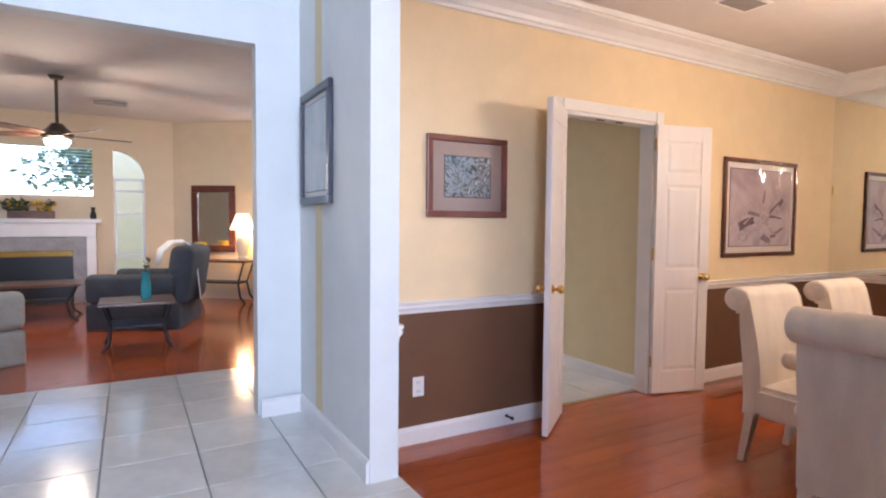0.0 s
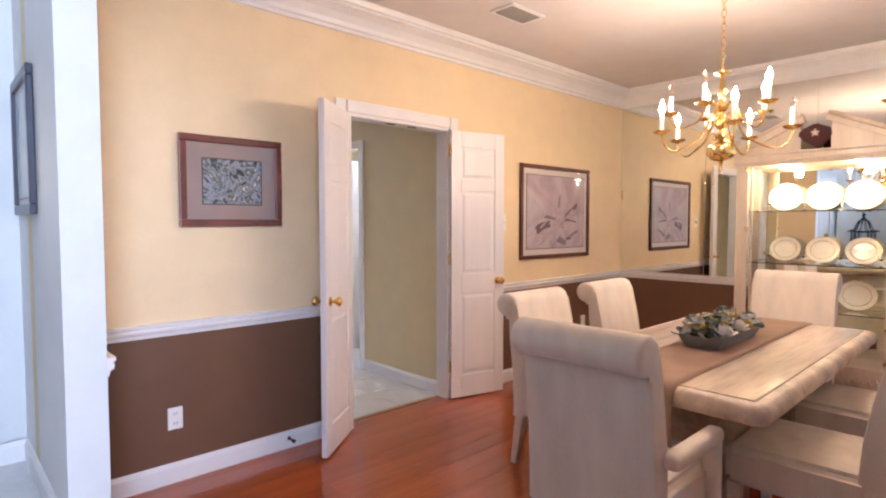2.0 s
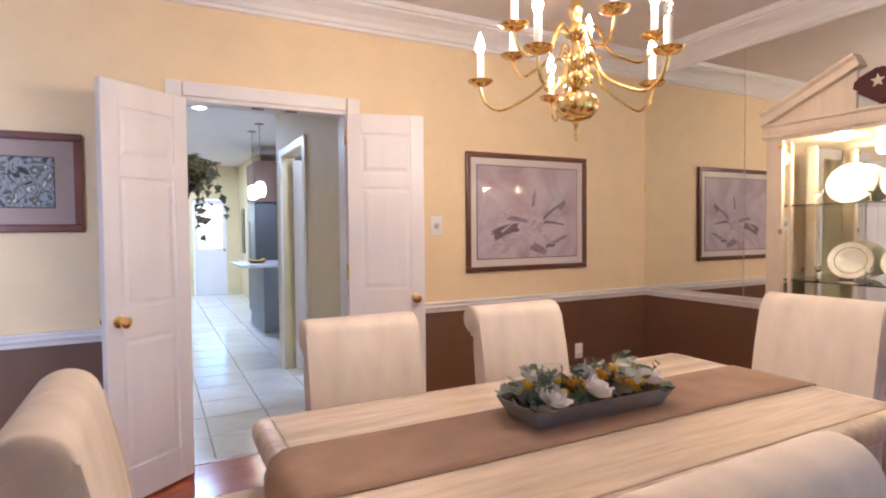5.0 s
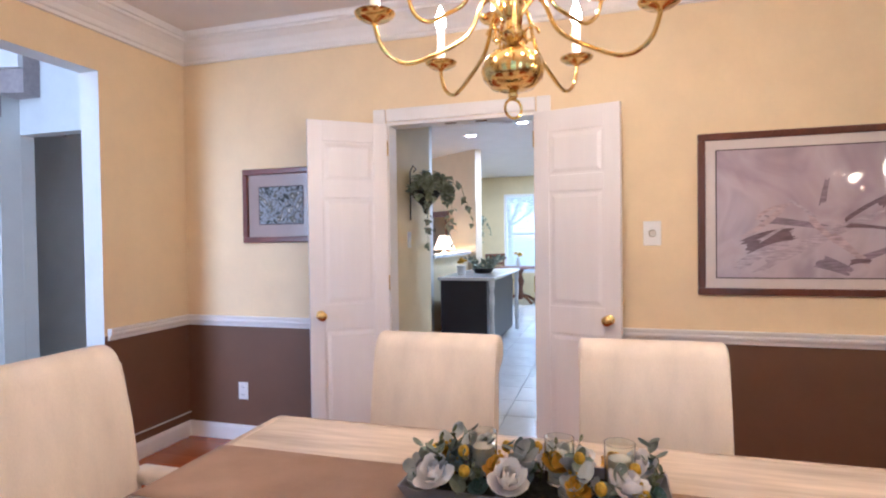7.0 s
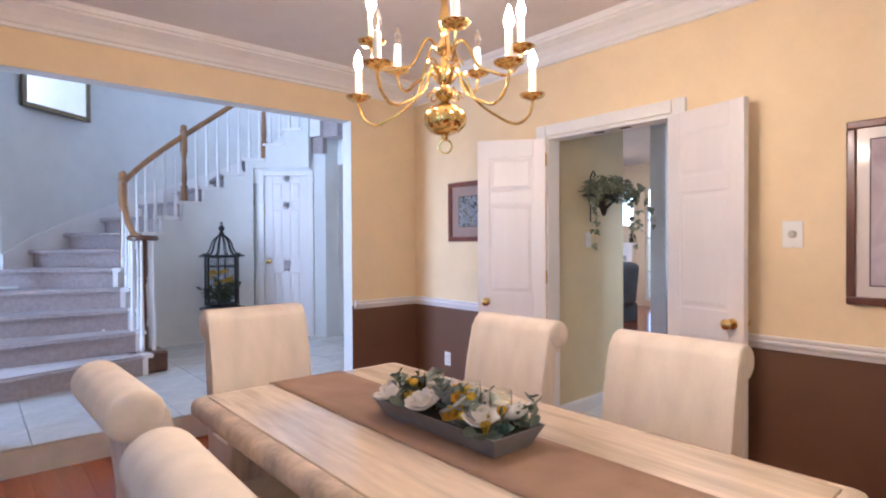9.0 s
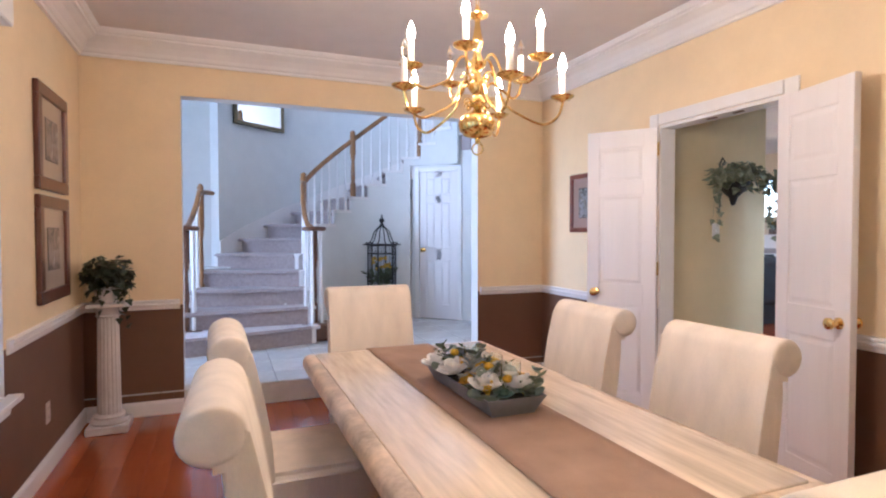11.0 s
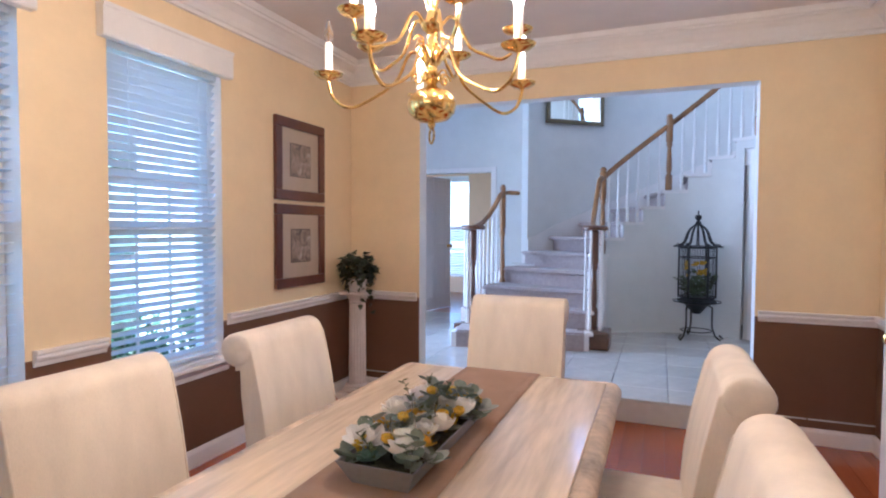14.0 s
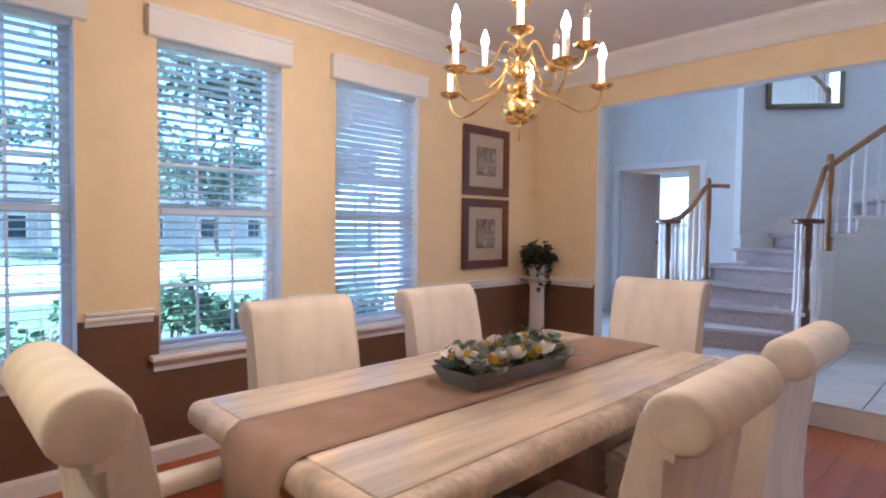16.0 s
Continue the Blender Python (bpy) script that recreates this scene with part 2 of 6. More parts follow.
def arc(a0, a1, r, n, c=STAIR_C):
    return [(c[0] - r * math.sin(radians(a0 + (a1 - a0) * i / n)), c[1] - r * math.cos(radians(a0 + (a1 - a0) * i / n))) for i in range(n + 1)]


wall("wall_north", "x", NY, HY, FX, EX + 0.12, 0, CZ, [(DX0, DX1, 0, DZ)], (CREAM, BROWN, HALL_WALL), lambda c: (0 if c.z > RAIL else 1) if c.y < NY + 0.01 else 2, (RAIL,))
wall("wall_west", "y", WX, FX, SY, NY, 0, 5.6, [(AY0, AY1, FZ - 0.02, AZ)], (CREAM, BROWN, WHITE_WALL), lambda c: (0 if c.z > RAIL else 1) if c.x > WX - 0.01 else 2, (RAIL,))
wall("wall_south", "x", SY, SY - 0.22, FX, EX + 0.12, -0.1, CZ, [(a, b, WZ0, WZ1) for a, b in WINDOWS], (CREAM, BROWN, TRIM), lambda c: (0 if c.z > RAIL else 1) if c.y > SY - 0.01 else 2, (RAIL,))
wall("wall_east", "y", EX, EX + 0.12, SY, NY, 0, CZ, (), (CREAM, BROWN), lambda c: 0 if c.z > RAIL else 1, (RAIL,))
slab("floor", (WX - 0.14, SY, -0.12), (EX, HY, -0.022), DARK_OAK)
slab("ceiling", (WX, SY, CZ), (EX, NY, CZ + 0.1), CEIL)
slab("ceiling_over_walls", (WX - 0.134, SY - 0.22, CZ + 0.101), (EX + 0.12, 3.6, 5.6), CEIL)

CROWN_H = 0.17
crown = [(o, CZ - h * CROWN_H / 0.215) for o, h in ((0, 0.215), (0.022, 0.215), (0.022, 0.19), (0.034, 0.18), (0.045, 0.15), (0.075, 0.105), (0.115, 0.075), (0.132, 0.068), (0.132, 0.05), (0.15, 0.045), (0.158, 0.02), (0.158, 0.001), (0, 0.001))]
room_loop = [(WX, SY), (EX, SY), (EX, NY), (WX, NY)]
tagged(finish(moulding(crown, room_loop, True), "crown_moulding", TRIM), kind="structure")
rail = [(0, 0.772), (0.010, 0.772), (0.014, 0.792), (0.026, 0.799), (0.03, 0.812), (0.024, 0.822), (0.034, 0.829), (0.034, 0.842), (0, 0.842)]
base = [(0, 0), (0.016, 0), (0.016, 0.082), (0.011, 0.094), (0.006, 0.104), (0, 0.104)]
CAS = 0.085  # door casing width


def runs(profile, name, paths):
    for p in paths:
        tagged(finish(moulding(profile, p), name, TRIM), kind="structure")


w0, w1, w2 = WINDOWS
runs(rail, "chair_rail", [
    [(WX, AY0 - 0.02), (WX, SY), (w0[0] - 0.03, SY)],
    [(w0[1] + 0.03, SY), (w1[0] - 0.03, SY)],
    [(w1[1] + 0.03, SY), (w2[0] - 0.03, SY)],
    [(w2[1] + 0.03, SY), (EX, SY), (EX, NY), (DX1 + CAS, NY)],
    [(DX0 - CAS, NY), (WX, NY), (WX, AY1 + 0.02)],
])
runs(base, "baseboard", [
    [(WX, AY0), (WX, SY), (EX, SY), (EX, NY), (DX1 + CAS, NY)],
    [(DX0 - CAS, NY), (WX, NY), (WX, AY1)],
])

# foyer floor, step and the hall beyond the doors
slab("foyer_floor_bed", (-7.0, -1.7, -0.12), (WX - 0.004, 4.62, FZ - 0.008), GROUT)
slab("step_riser", (WX - 0.004, AY0, 0.0), (WX + 0.012, AY1, FZ - 0.012), TILE)
slab("hall_floor_bed", (2.0, HY, -0.12), (7.5, 12.45, -0.008), GROUT)
slab("threshold", (DX0 + 0.01, NY + 0.09, -0.02), (DX1 - 0.01, HY + 0.01, 0.004), OAK)

# ---------- double-door casing ----------
casing = thing("door_casing", pose(0, NY, 0), "white painted casing round the double door opening", "door casing", kind="structure")
for a, b in ((DX0 - CAS, DX0 - 0.006), (DX1 + 0.006, DX1 + CAS)):
    part("casing_side", rounded((a, -0.018, 0), (b, -0.0005, DZ + CAS), 0.005), TRIM, casing)
part("casing_head", rounded((DX0 - CAS + 0.086, -0.0185, DZ + 0.006), (DX1 + CAS - 0.086, -0.0005, DZ + CAS - 0.001), 0.005), TRIM, casing)
for a, b in ((DX0 - 0.005, DX0 + 0.014), (DX1 - 0.014, DX1 + 0.005)):
    part("jamb", rounded((a, -0.002, 0), (b, 0.122, DZ + 0.006), 0.002), TRIM, casing)
part("head_jamb", rounded((DX0 + 0.014, -0.002, DZ - 0.016), (DX1 - 0.014, 0.122, DZ + 0.005), 0.002), TRIM, casing)
part("hall_casing", rounded((DX0 - 0.07, 0.1205, 0), (DX0 - 0.002, 0.135, DZ + 0.06), 0.004), TRIM, casing)
part("hall_casing", rounded((DX1 + 0.002, 0.1205, 0), (DX1 + 0.07, 0.135, DZ + 0.06), 0.004), TRIM, casing)
for u in (DX0 + 0.36, DX0 + 0.55):
    part("ball_catch", rounded((u, 0.03, DZ - 0.022), (u + 0.07, 0.055, DZ - 0.0165), 0.002), DARK_OAK, casing)

# ---------- foyer shell ----------
wall("foyer_wall_south", "x", -1.55, -1.7, -2.34, FX, 0, 5.6, [(-1.1, 0.5, 0.25, 4.6)], (WHITE_WALL,))
wall("foyer_wall_west", "y", -1.905, -2.025, -1.55, 0.19, 0, 5.6, [(-1.44, -0.33, FZ - 0.02, 2.115)], (WHITE_WALL,))
wall("family_opening_wall", "x", 3.45, 3.57, -1.2, FX, 0, 5.6, [(-1.05, 0.68, FZ - 0.02, 2.30)], (WHITE_WALL,))
wall("pier_return", "y", FX, WX, HY, 4.0, 0, 5.6, (), (WHITE_WALL,))
slab("hall_return_wall", (-1.17, 3.27, FZ), (-1.052, 3.449, 5.6), WHITE_WALL)
slab("foyer_wall_east", (FX, -1.7, 3.201), (FX + 0.12, SY - 0.001, 5.6), WHITE_WALL)
slab("foyer_ceiling", (-3.6, -1.7, 5.6), (WX, 5.2, 5.7), CEIL)


def curved_wall(name, r, t, a0, a1, z0, z1, mat, n=40, top=None):
    bm = bmesh.new()
    inner, outer = arc(a0, a1, r, n), arc(a0, a1, r + t, n)
    rows = []
    for i in range(n + 1):
        zt = top(a0 + (a1 - a0) * i / n) if top else z1
        rows.append([bm.verts.new((*inner[i], z0)), bm.verts.new((*outer[i], z0)), bm.verts.new((*outer[i], zt)), bm.verts.new((*inner[i], zt))])
    for a, b in zip(rows, rows[1:]):
        for k in range(4):
            bm.faces.new((a[k], b[k], b[(k + 1) % 4], a[(k + 1) % 4]))
    bm.faces.new(rows[0])
    bm.faces.new(rows[-1][::-1])
    return tagged(finish(bm, name, mat, smooth=True), kind="structure")


curved_wall("stair_wall_outer", R_OUT + 0.004, 0.12, 34, 164, 0, 5.6, WHITE_WALL, 60)

# ---------- curved stair ----------
RISE, STEP, A0 = 0.184, 11.5, -13.0


def tread_z(a):
    return FZ + RISE * (math.floor((a - A0) / STEP) + 1)


stair = thing("curved_staircase", pose(0, 0, 0), "curved staircase with taupe carpeted treads, white tread ends and oak rails", "staircase", kind="structure")
for k in range(1, 17):
    a, b, z = A0 + STEP * (k - 1), A0 + STEP * k, FZ + RISE * k
    ro = R_OUT

    def sector(r0, r1, z0, z1, s0, s1, n=4):
        lo_, hi_ = arc(s0, s1, r0, n), arc(s0, s1, r1, n)
        outline = lo_ + hi_[::-1]
        return extrude_profile(outline, "z", z0, z1)

    ri = (0.93, 0.92, 0.956, 1.035, 1.17)[k - 1] if k < 6 else R_IN
    body = sector(ri + 0.0515, ro, (FZ if k < 6 else z - 0.5), z - 0.03, a, b)
    part("step_body", body, CARPET, stair)
    nose = sector(ri + 0.05, ro, z - 0.045, z, a - 2.0, b)
    bmesh.ops.bevel(nose, geom=[e for e in nose.edges if abs(e.verts[0].co.z - e.verts[1].co.z) < 1e-6], offset=0.018, segments=3, affect="EDGES")
    part("carpet_tread", nose, CARPET, stair)
    part("riser_end", sector(ri + 0.0045, ri + 0.051, FZ if k < 6 else z - 0.30, z - 0.034, a, b), TRIM, stair)
    end = sector(ri - 0.035, ri + 0.05, z - 0.034, z + 0.001, a - 1.6, b)
    bmesh.ops.bevel(end, geom=end.edges[:], offset=0.006, segments=2, affect="EDGES")
    part("tread_end", end, TRIM, stair)
# closed string below the tread ends
curved_wall("stair_wall_inner", R_IN - 0.02, 0.024, 2, 118, 0, 3.0, WHITE_WALL, 120, lambda a: tread_z(a) - 0.035)
curved_wall("stair_wall_upper", R_IN - 0.02, 0.024, 118, 152, 2.25, 3.0, WHITE_WALL, 68, lambda a: tread_z(a) - 0.035)

# ---------- doors ----------
KNOB = [(0.0, 0.0), (0.028, 0.0), (0.028, 0.006), (0.012, 0.012), (0.010, 0.03), (0.02, 0.036), (0.028, 0.048), (0.027, 0.06), (0.018, 0.068), (0.0, 0.07)]


def turned(profile, parent, name, mat, m, seg=20, label=""):
    ob = part(name, revolve(profile, seg), mat, parent, label, True)
    ob.matrix_basis = m
    return ob


def panel_leaf(ob, w, h, columns, rows, t=0.036, mat=DOOR):
    """A moulded panel door: slab with recessed fields and raised panels on both faces. It stands from x=0 to w, y -t/2 to t/2."""
    part("slab", rounded((0, -t / 2 + 0.007, 0), (w, t / 2 - 0.007, h), 0.001), mat, ob)
    side, gap = 0.085 if columns == 1 else 0.105, 0.09
    cw = (w - 2 * side - gap * (columns - 1)) / columns
    cols = [(side + i * (cw + gap), side + i * (cw + gap) + cw) for i in range(columns)]
    for s in (-1, 1):
        y0, y1 = sorted((s * (t / 2 - 0.008), s * t / 2))
        edges_z = [0] + [v for r in rows for v in r] + [h]
        for a, b in zip(edges_z[0::2], edges_z[1::2]):
            part("rail", rounded((side, y0, a), (w - side, y1, b), 0.0025), mat, ob)
        for a, b in [(0, side), (w - side, w)] + [(cols[i][1], cols[i + 1][0]) for i in range(columns - 1)]:
            part("stile", rounded((a, y0, 0), (b, y1, h), 0.0025), mat, ob)
        for a, b in cols:
            for z0, z1 in rows:
                bm = bmesh.new()
                d = 0.035
                y_in, y_out = s * (t / 2 - 0.0075), s * (t / 2 - 0.002)
                lo_ = [bm.verts.new((u, y_in, z)) for u, z in ((a + 0.012, z0 + 0.012), (b - 0.012, z0 + 0.012), (b - 0.012, z1 - 0.012), (a + 0.012, z1 - 0.012))]
                hi_ = [bm.verts.new((u, y_out, z)) for u, z in ((a + d, z0 + d), (b - d, z0 + d), (b - d, z1 - d), (a + d, z1 - d))]
                for i in range(4):
                    bm.faces.new((lo_[i], lo_[(i + 1) % 4], hi_[(i + 1) % 4], hi_[i]))
                bm.faces.new(hi_)
                part("panel", bm, mat, ob)


def door_knobs(ob, x, z, t=0.036):
    turned(KNOB, ob, "door_knob", BRASS, pose(x, t / 2, z, -90), label="polished brass knob")
    turned(KNOB, ob, "door_knob", BRASS, pose(x, -t / 2, z, 90), label="polished brass knob")


ROWS3 = [(0.17, 0.80), (0.95, 1.58), (1.67, 1.91)]
LEAF = 0.475
left = thing("double_door_leaf", pose(DX0 + 0.004, NY - 0.024, 0.014, 0, 0, 180 + 38), "white narrow panelled door leaf standing open, brass knob", "door", "double door leaves")
panel_leaf(left, LEAF, 2.03, 1, ROWS3)
door_knobs(left, LEAF - 0.06, 0.89)
right = thing("double_door_leaf", pose(DX1 - 0.004, NY - 0.024, 0.012, 0, 0, -15), "white narrow panelled door leaf open against the cream wall", "door", "double door leaves")
panel_leaf(right, LEAF, 2.03, 1, ROWS3)
door_knobs(right, LEAF - 0.06, 0.89)
for ob in (left, right):
    for z in (0.2, 1.02, 1.84):
        turned([(0, 0), (0.008, 0), (0.008, 0.09), (0, 0.09)], ob, "hinge", BRASS, pose(-0.004, 0.0, z), 10)

# ---------- wall pictures ----------
BLACK_LINE = material("dark_filet", (0.06, 0.04, 0.04), 0.4, vary=0.1)


def print_material(name, colors, scale, distortion, detail=6):
    """A varnished print: swirled fields of a few colours under glass."""
    m = bpy.data.materials.new(name)
    m.use_nodes = True
    n, l = m.node_tree.nodes, m.node_tree.links
    b = n["Principled BSDF"]
    b.inputs["Roughness"].default_value, b.inputs["Coat Weight"].default_value, b.inputs["Coat Roughness"].default_value = 0.6, 0.55, 0.02
    tc, tx, rp = n.new("ShaderNodeTexCoord"), n.new("ShaderNodeTexNoise"), n.new("ShaderNodeValToRGB")
    tx.inputs["Scale"].default_value, tx.inputs["Detail"].default_value, tx.inputs["Distortion"].default_value = scale, detail, distortion
    l.new(tc.outputs["Object"], tx.inputs["Vector"])
    e = rp.color_ramp.elements
    for i, c in enumerate(colors):
        p = 0.3 + 0.4 * i / (len(colors) - 1)
        el = e[i] if i < 2 else e.new(p)
        el.position, el.color = p, (*c, 1)
    l.new(tx.outputs["Fac"], rp.inputs[0])
    l.new(rp.outputs[0], b.inputs["Base Color"])
    return m


WOODS = print_material("woodland_print", [(0.012, 0.014, 0.018), (0.04, 0.05, 0.045), (0.30, 0.33, 0.38), (0.06, 0.055, 0.03), (0.62, 0.62, 0.62)], 11, 2.2)
FLORAL = print_material("mauve_print", [(0.30, 0.23, 0.27), (0.42, 0.33, 0.38), (0.50, 0.42, 0.47), (0.36, 0.29, 0.34)], 2.6, 1.0, 3)
SEPIA = print_material("sepia_print", [(0.07, 0.06, 0.07), (0.22, 0.17, 0.14), (0.34, 0.27, 0.22), (0.50, 0.44, 0.38)], 12, 1.2)
PALE = print_material("pale_blue_print", [(0.42, 0.46, 0.48), (0.55, 0.58, 0.58), (0.62, 0.63, 0.60)], 4, 0.8)
MAT_TAUPE = material("taupe_mount", (0.32, 0.23, 0.20), 0.35, vary=0.05, coat=0.6)
MAT_IVORY = material("ivory_mount", (0.66, 0.58, 0.54), 0.35, vary=0.04, coat=0.6)
MAT_BEIGE = material("beige_mount", (0.48, 0.38, 0.28), 0.35, vary=0.05, coat=0.6)


def picture(name, m, w, h, fw, mount, mount_w, art, frame_mat, label, filet=0.006, depth=0.028):
    """A framed picture in its own plane: x across, z up, y towards the wall (back at y=0, front at y=-depth)."""
    ob = thing(name, m, label, "picture")
    for a, b in (((-w / 2, -h / 2), (w / 2, -h / 2 + fw)), ((-w / 2, h / 2 - fw), (w / 2, h / 2)), ((-w / 2, -h / 2 + fw), (-w / 2 + fw, h / 2 - fw)), ((w / 2 - fw, -h / 2 + fw), (w / 2, h / 2 - fw))):
        part("frame_bar", rounded((a[0], -depth, a[1]), (b[0], -0.001, b[1]), 0.006), frame_mat, ob)
    iw, ih = w / 2 - fw, h / 2 - fw
    part("mount", rounded((-iw - 0.003, -0.012, -ih - 0.003), (iw + 0.003, -0.004, ih + 0.003), 0.001), mount, ob)
    aw, ah = iw - mount_w, ih - mount_w
    part("filet", rounded((-aw - filet, -0.0135, -ah - filet), (aw + filet, -0.0115, ah + filet), 0.0005), BLACK_LINE, ob)
    p = part("print", rounded((-aw, -0.015, -ah), (aw, -0.013, ah), 0.0005), art, ob)
    return ob, p, aw, ah


picture("framed_print", pose(1.828, NY, 1.575), 0.567, 0.485, 0.038, MAT_TAUPE, 0.085, WOODS, material("red_brown_frame", (0.17, 0.05, 0.035), 0.3, vary=0.25, coat=0.2), "woodland print with taupe mount in reddish wooden frame")
big, art, aw, ah = picture("framed_painting", pose(4.858, NY, 1.448), 1.072, 0.836, 0.036, MAT_IVORY, 0.055, FLORAL, MAHOGANY, "large mauve abstract painting in dark mahogany frame")
STROKES = [material("stroke_" + n, c, 0.6, vary=0.3, scale=20, fine=60, stretch=(1, 1, 6), coat=1.0) for n, c in (("plum", (0.17, 0.11, 0.135)), ("lilac", (0.47, 0.39, 0.45)), ("slate", (0.27, 0.21, 0.26)), ("pink", (0.52, 0.40, 0.43)))]
# centre x, z, length, width, angle, colour of each dragged brush stroke
for n_, (cx, cz, ln, wd, ang, mi) in enumerate(((0.04, 0.1, 0.16, 0.03, 80, 2), (0.27, -0.2, 0.2, 0.035, 22, 2), (-0.21, -0.14, 0.28, 0.085, 16, 0), (0.08, -0.27, 0.17, 0.07, -22, 2), (-0.1, -0.05, 0.34, 0.04, -9, 2), (-0.01, -0.15, 0.72, 0.055, 27, 1), (-0.24, -0.22, 0.3, 0.06, 30, 1), (-0.23, -0.04, 0.3, 0.03, 40, 3), (-0.2, 0.01, 0.18, 0.018, 28, 3), (-0.2, -0.11, 0.15, 0.02, 32, 1), (0.08, -0.12, 0.36, 0.03, -41, 3), (0.15, -0.19, 0.24, 0.035, -46, 3), (0.23, -0.08, 0.24, 0.02, -6, 0), (0.21, 0.01, 0.28, 0.024, 33, 0), (0.3, 0.06, 0.1, 0.05, 40, 0), (0.19, -0.25, 0.11, 0.028, 4, 0), (0.16, -0.05, 0.2, 0.016, 20, 1), (-0.06, 0.02, 0.2, 0.014, -38, 1))):
    g = random.Random(900 + n_)
    bm = bmesh.new()
    c, s = math.cos(radians(ang)), math.sin(radians(ang))
    cols = max(4, int(wd / 0.007))
    ends = [(-ln / 2 + g.uniform(0, 0.2) * ln, ln / 2 - g.uniform(0, 0.2) * ln) for _ in range(cols)]
    bow = g.uniform(-0.02, 0.02) * ln / 0.3
    sheet = []
    for k in range(cols):
        off = wd * (k / (cols - 1) - 0.5)
        sheet.append([])
        for i in range(7):
            f = i / 6
            u, v = ends[k][0] + (ends[k][1] - ends[k][0]) * f, off * (1 - 0.35 * f) + bow * 4 * f * (1 - f)
            sheet[-1].append(bm.verts.new((cx + u * c - v * s, -0.0154 - 0.00006 * n_ - g.uniform(0, 0.00005), cz + u * s + v * c)))
    for k in range(cols - 1):
        for i in range(6):
            bm.faces.new((sheet[k][i], sheet[k][i + 1], sheet[k + 1][i + 1], sheet[k + 1][i]))
    part("brush_stroke", bm, STROKES[mi], big)
picture("framed_print", pose(1.797, SY, 1.848, 0, 0, 180), 0.583, 0.575, 0.07, MAT_BEIGE, 0.105, SEPIA, MAHOGANY, "small sepia park scene in wide mahogany frame")
picture("framed_print", pose(1.797, SY, 1.237, 0, 0, 180), 0.583, 0.59, 0.07, MAT_BEIGE, 0.11, SEPIA, MAHOGANY, "small sepia garden scene in wide mahogany frame, hung below another")
picture("framed_map", pose(FX, 3.09, 1.70, 0, 0, -90), 0.52, 0.62, 0.045, MAT_IVORY, 0.03, PALE, material("dark_blue_frame", (0.06, 0.06, 0.08), 0.3, vary=0.2), "pale blue print in dark frame on the white pier")

# ---------- plates, switches, vent ----------
PLASTIC = material("white_plastic", (0.82, 0.80, 0.78), 0.35, vary=0.02)
SLOT = material("dark_slot", (0.05, 0.045, 0.04), 0.5, vary=0.1)


def outlet(m, label="white duplex outlet plate on the wall", plate=PLASTIC):
    ob = thing("wall_outlet", m, label, "outlet", "wall outlets")
    part("plate", rounded((-0.037, -0.006, -0.058), (0.037, -0.0005, 0.058), 0.003), plate, ob)
    for dz in (-0.026, 0.026):
        part("socket", rounded((-0.017, -0.009, dz - 0.014), (0.017, -0.0055, dz + 0.014), 0.004), plate, ob)
        for dx in (-0.007, 0.007):
            part("slot", rounded((dx - 0.0015, -0.0096, dz - 0.006), (dx + 0.0015, -0.0085, dz + 0.007), 0.0004), SLOT, ob)


outlet(pose(1.505, NY, 0.336))
outlet(pose(5.333, NY, 0.377))
outlet(pose(1.93, SY, 0.33, 0, 0, 180), "brown outlet plate low on the brown wall", material("cream_plastic", (0.6, 0.5, 0.42), 0.4))
dimmer = thing("dimmer_switch", pose(4.098, NY, 1.355), "white dimmer plate with round knob beside the doors", "switch")
part("plate", rounded((-0.046, -0.006, -0.066), (0.046, -0.0005, 0.066), 0.003), PLASTIC, dimmer)
turned([(0, 0), (0.02, 0), (0.02, 0.004), (0.016, 0.006), (0.015, 0.016), (0, 0.017)], dimmer, "dial", material("ivory_dial", (0.6, 0.55, 0.48), 0.4), pose(0, -0.006, 0, 90))
doorstop = thing("door_stop", pose(2.14, NY - 0.016, 0.06), "small metal spring door stop on the baseboard", "door stop")
turned([(0, 0), (0.012, 0), (0.006, 0.006), (0.006, 0.05), (0.011, 0.052), (0.011, 0.065), (0, 0.066)], doorstop, "spring", IRON, pose(0, 0, 0, 90), 10)
vent = thing("ceiling_vent", pose(3.47, 2.35, CZ, 0, 0, 0), "grey slatted air vent in the ceiling", "vent")
part("frame", rounded((-0.17, -0.1, -0.008), (0.17, 0.1, -0.0005), 0.003), TRIM, vent)
for i in range(12):
    y = -0.07 + i * 0.0127
    part("slat", rounded((-0.14, y - 0.003, -0.014), (0.14, y + 0.003, -0.0085), 0.001), material("vent_grey", (0.3, 0.27, 0.25), 0.5) if i == 0 else bpy.data.materials["vent_grey"], vent)

# ---------- mirror wall ----------
for n, (a, b) in enumerate(((SY + 0.002, 0.33), (0.333, 1.24), (1.243, 2.14), (2.143, NY - 0.002))):
    mp = thing("wall_mirror_panel", pose(EX, 0, 0), "frameless plate mirror panel above the chair rail", "mirror", "mirror panels")
    part("plate", rounded((-0.006, a, 0.844), (-0.001, b, CZ - CROWN_H - 0.003), 0.0012, 1), MIRROR, mp)
    for z in ((1.60,) if n == 3 else ()):
        part("clip", rounded((-0.010, b - 0.02, z), (-0.004, b - 0.005, z + 0.09), 0.001), BRASS, mp)

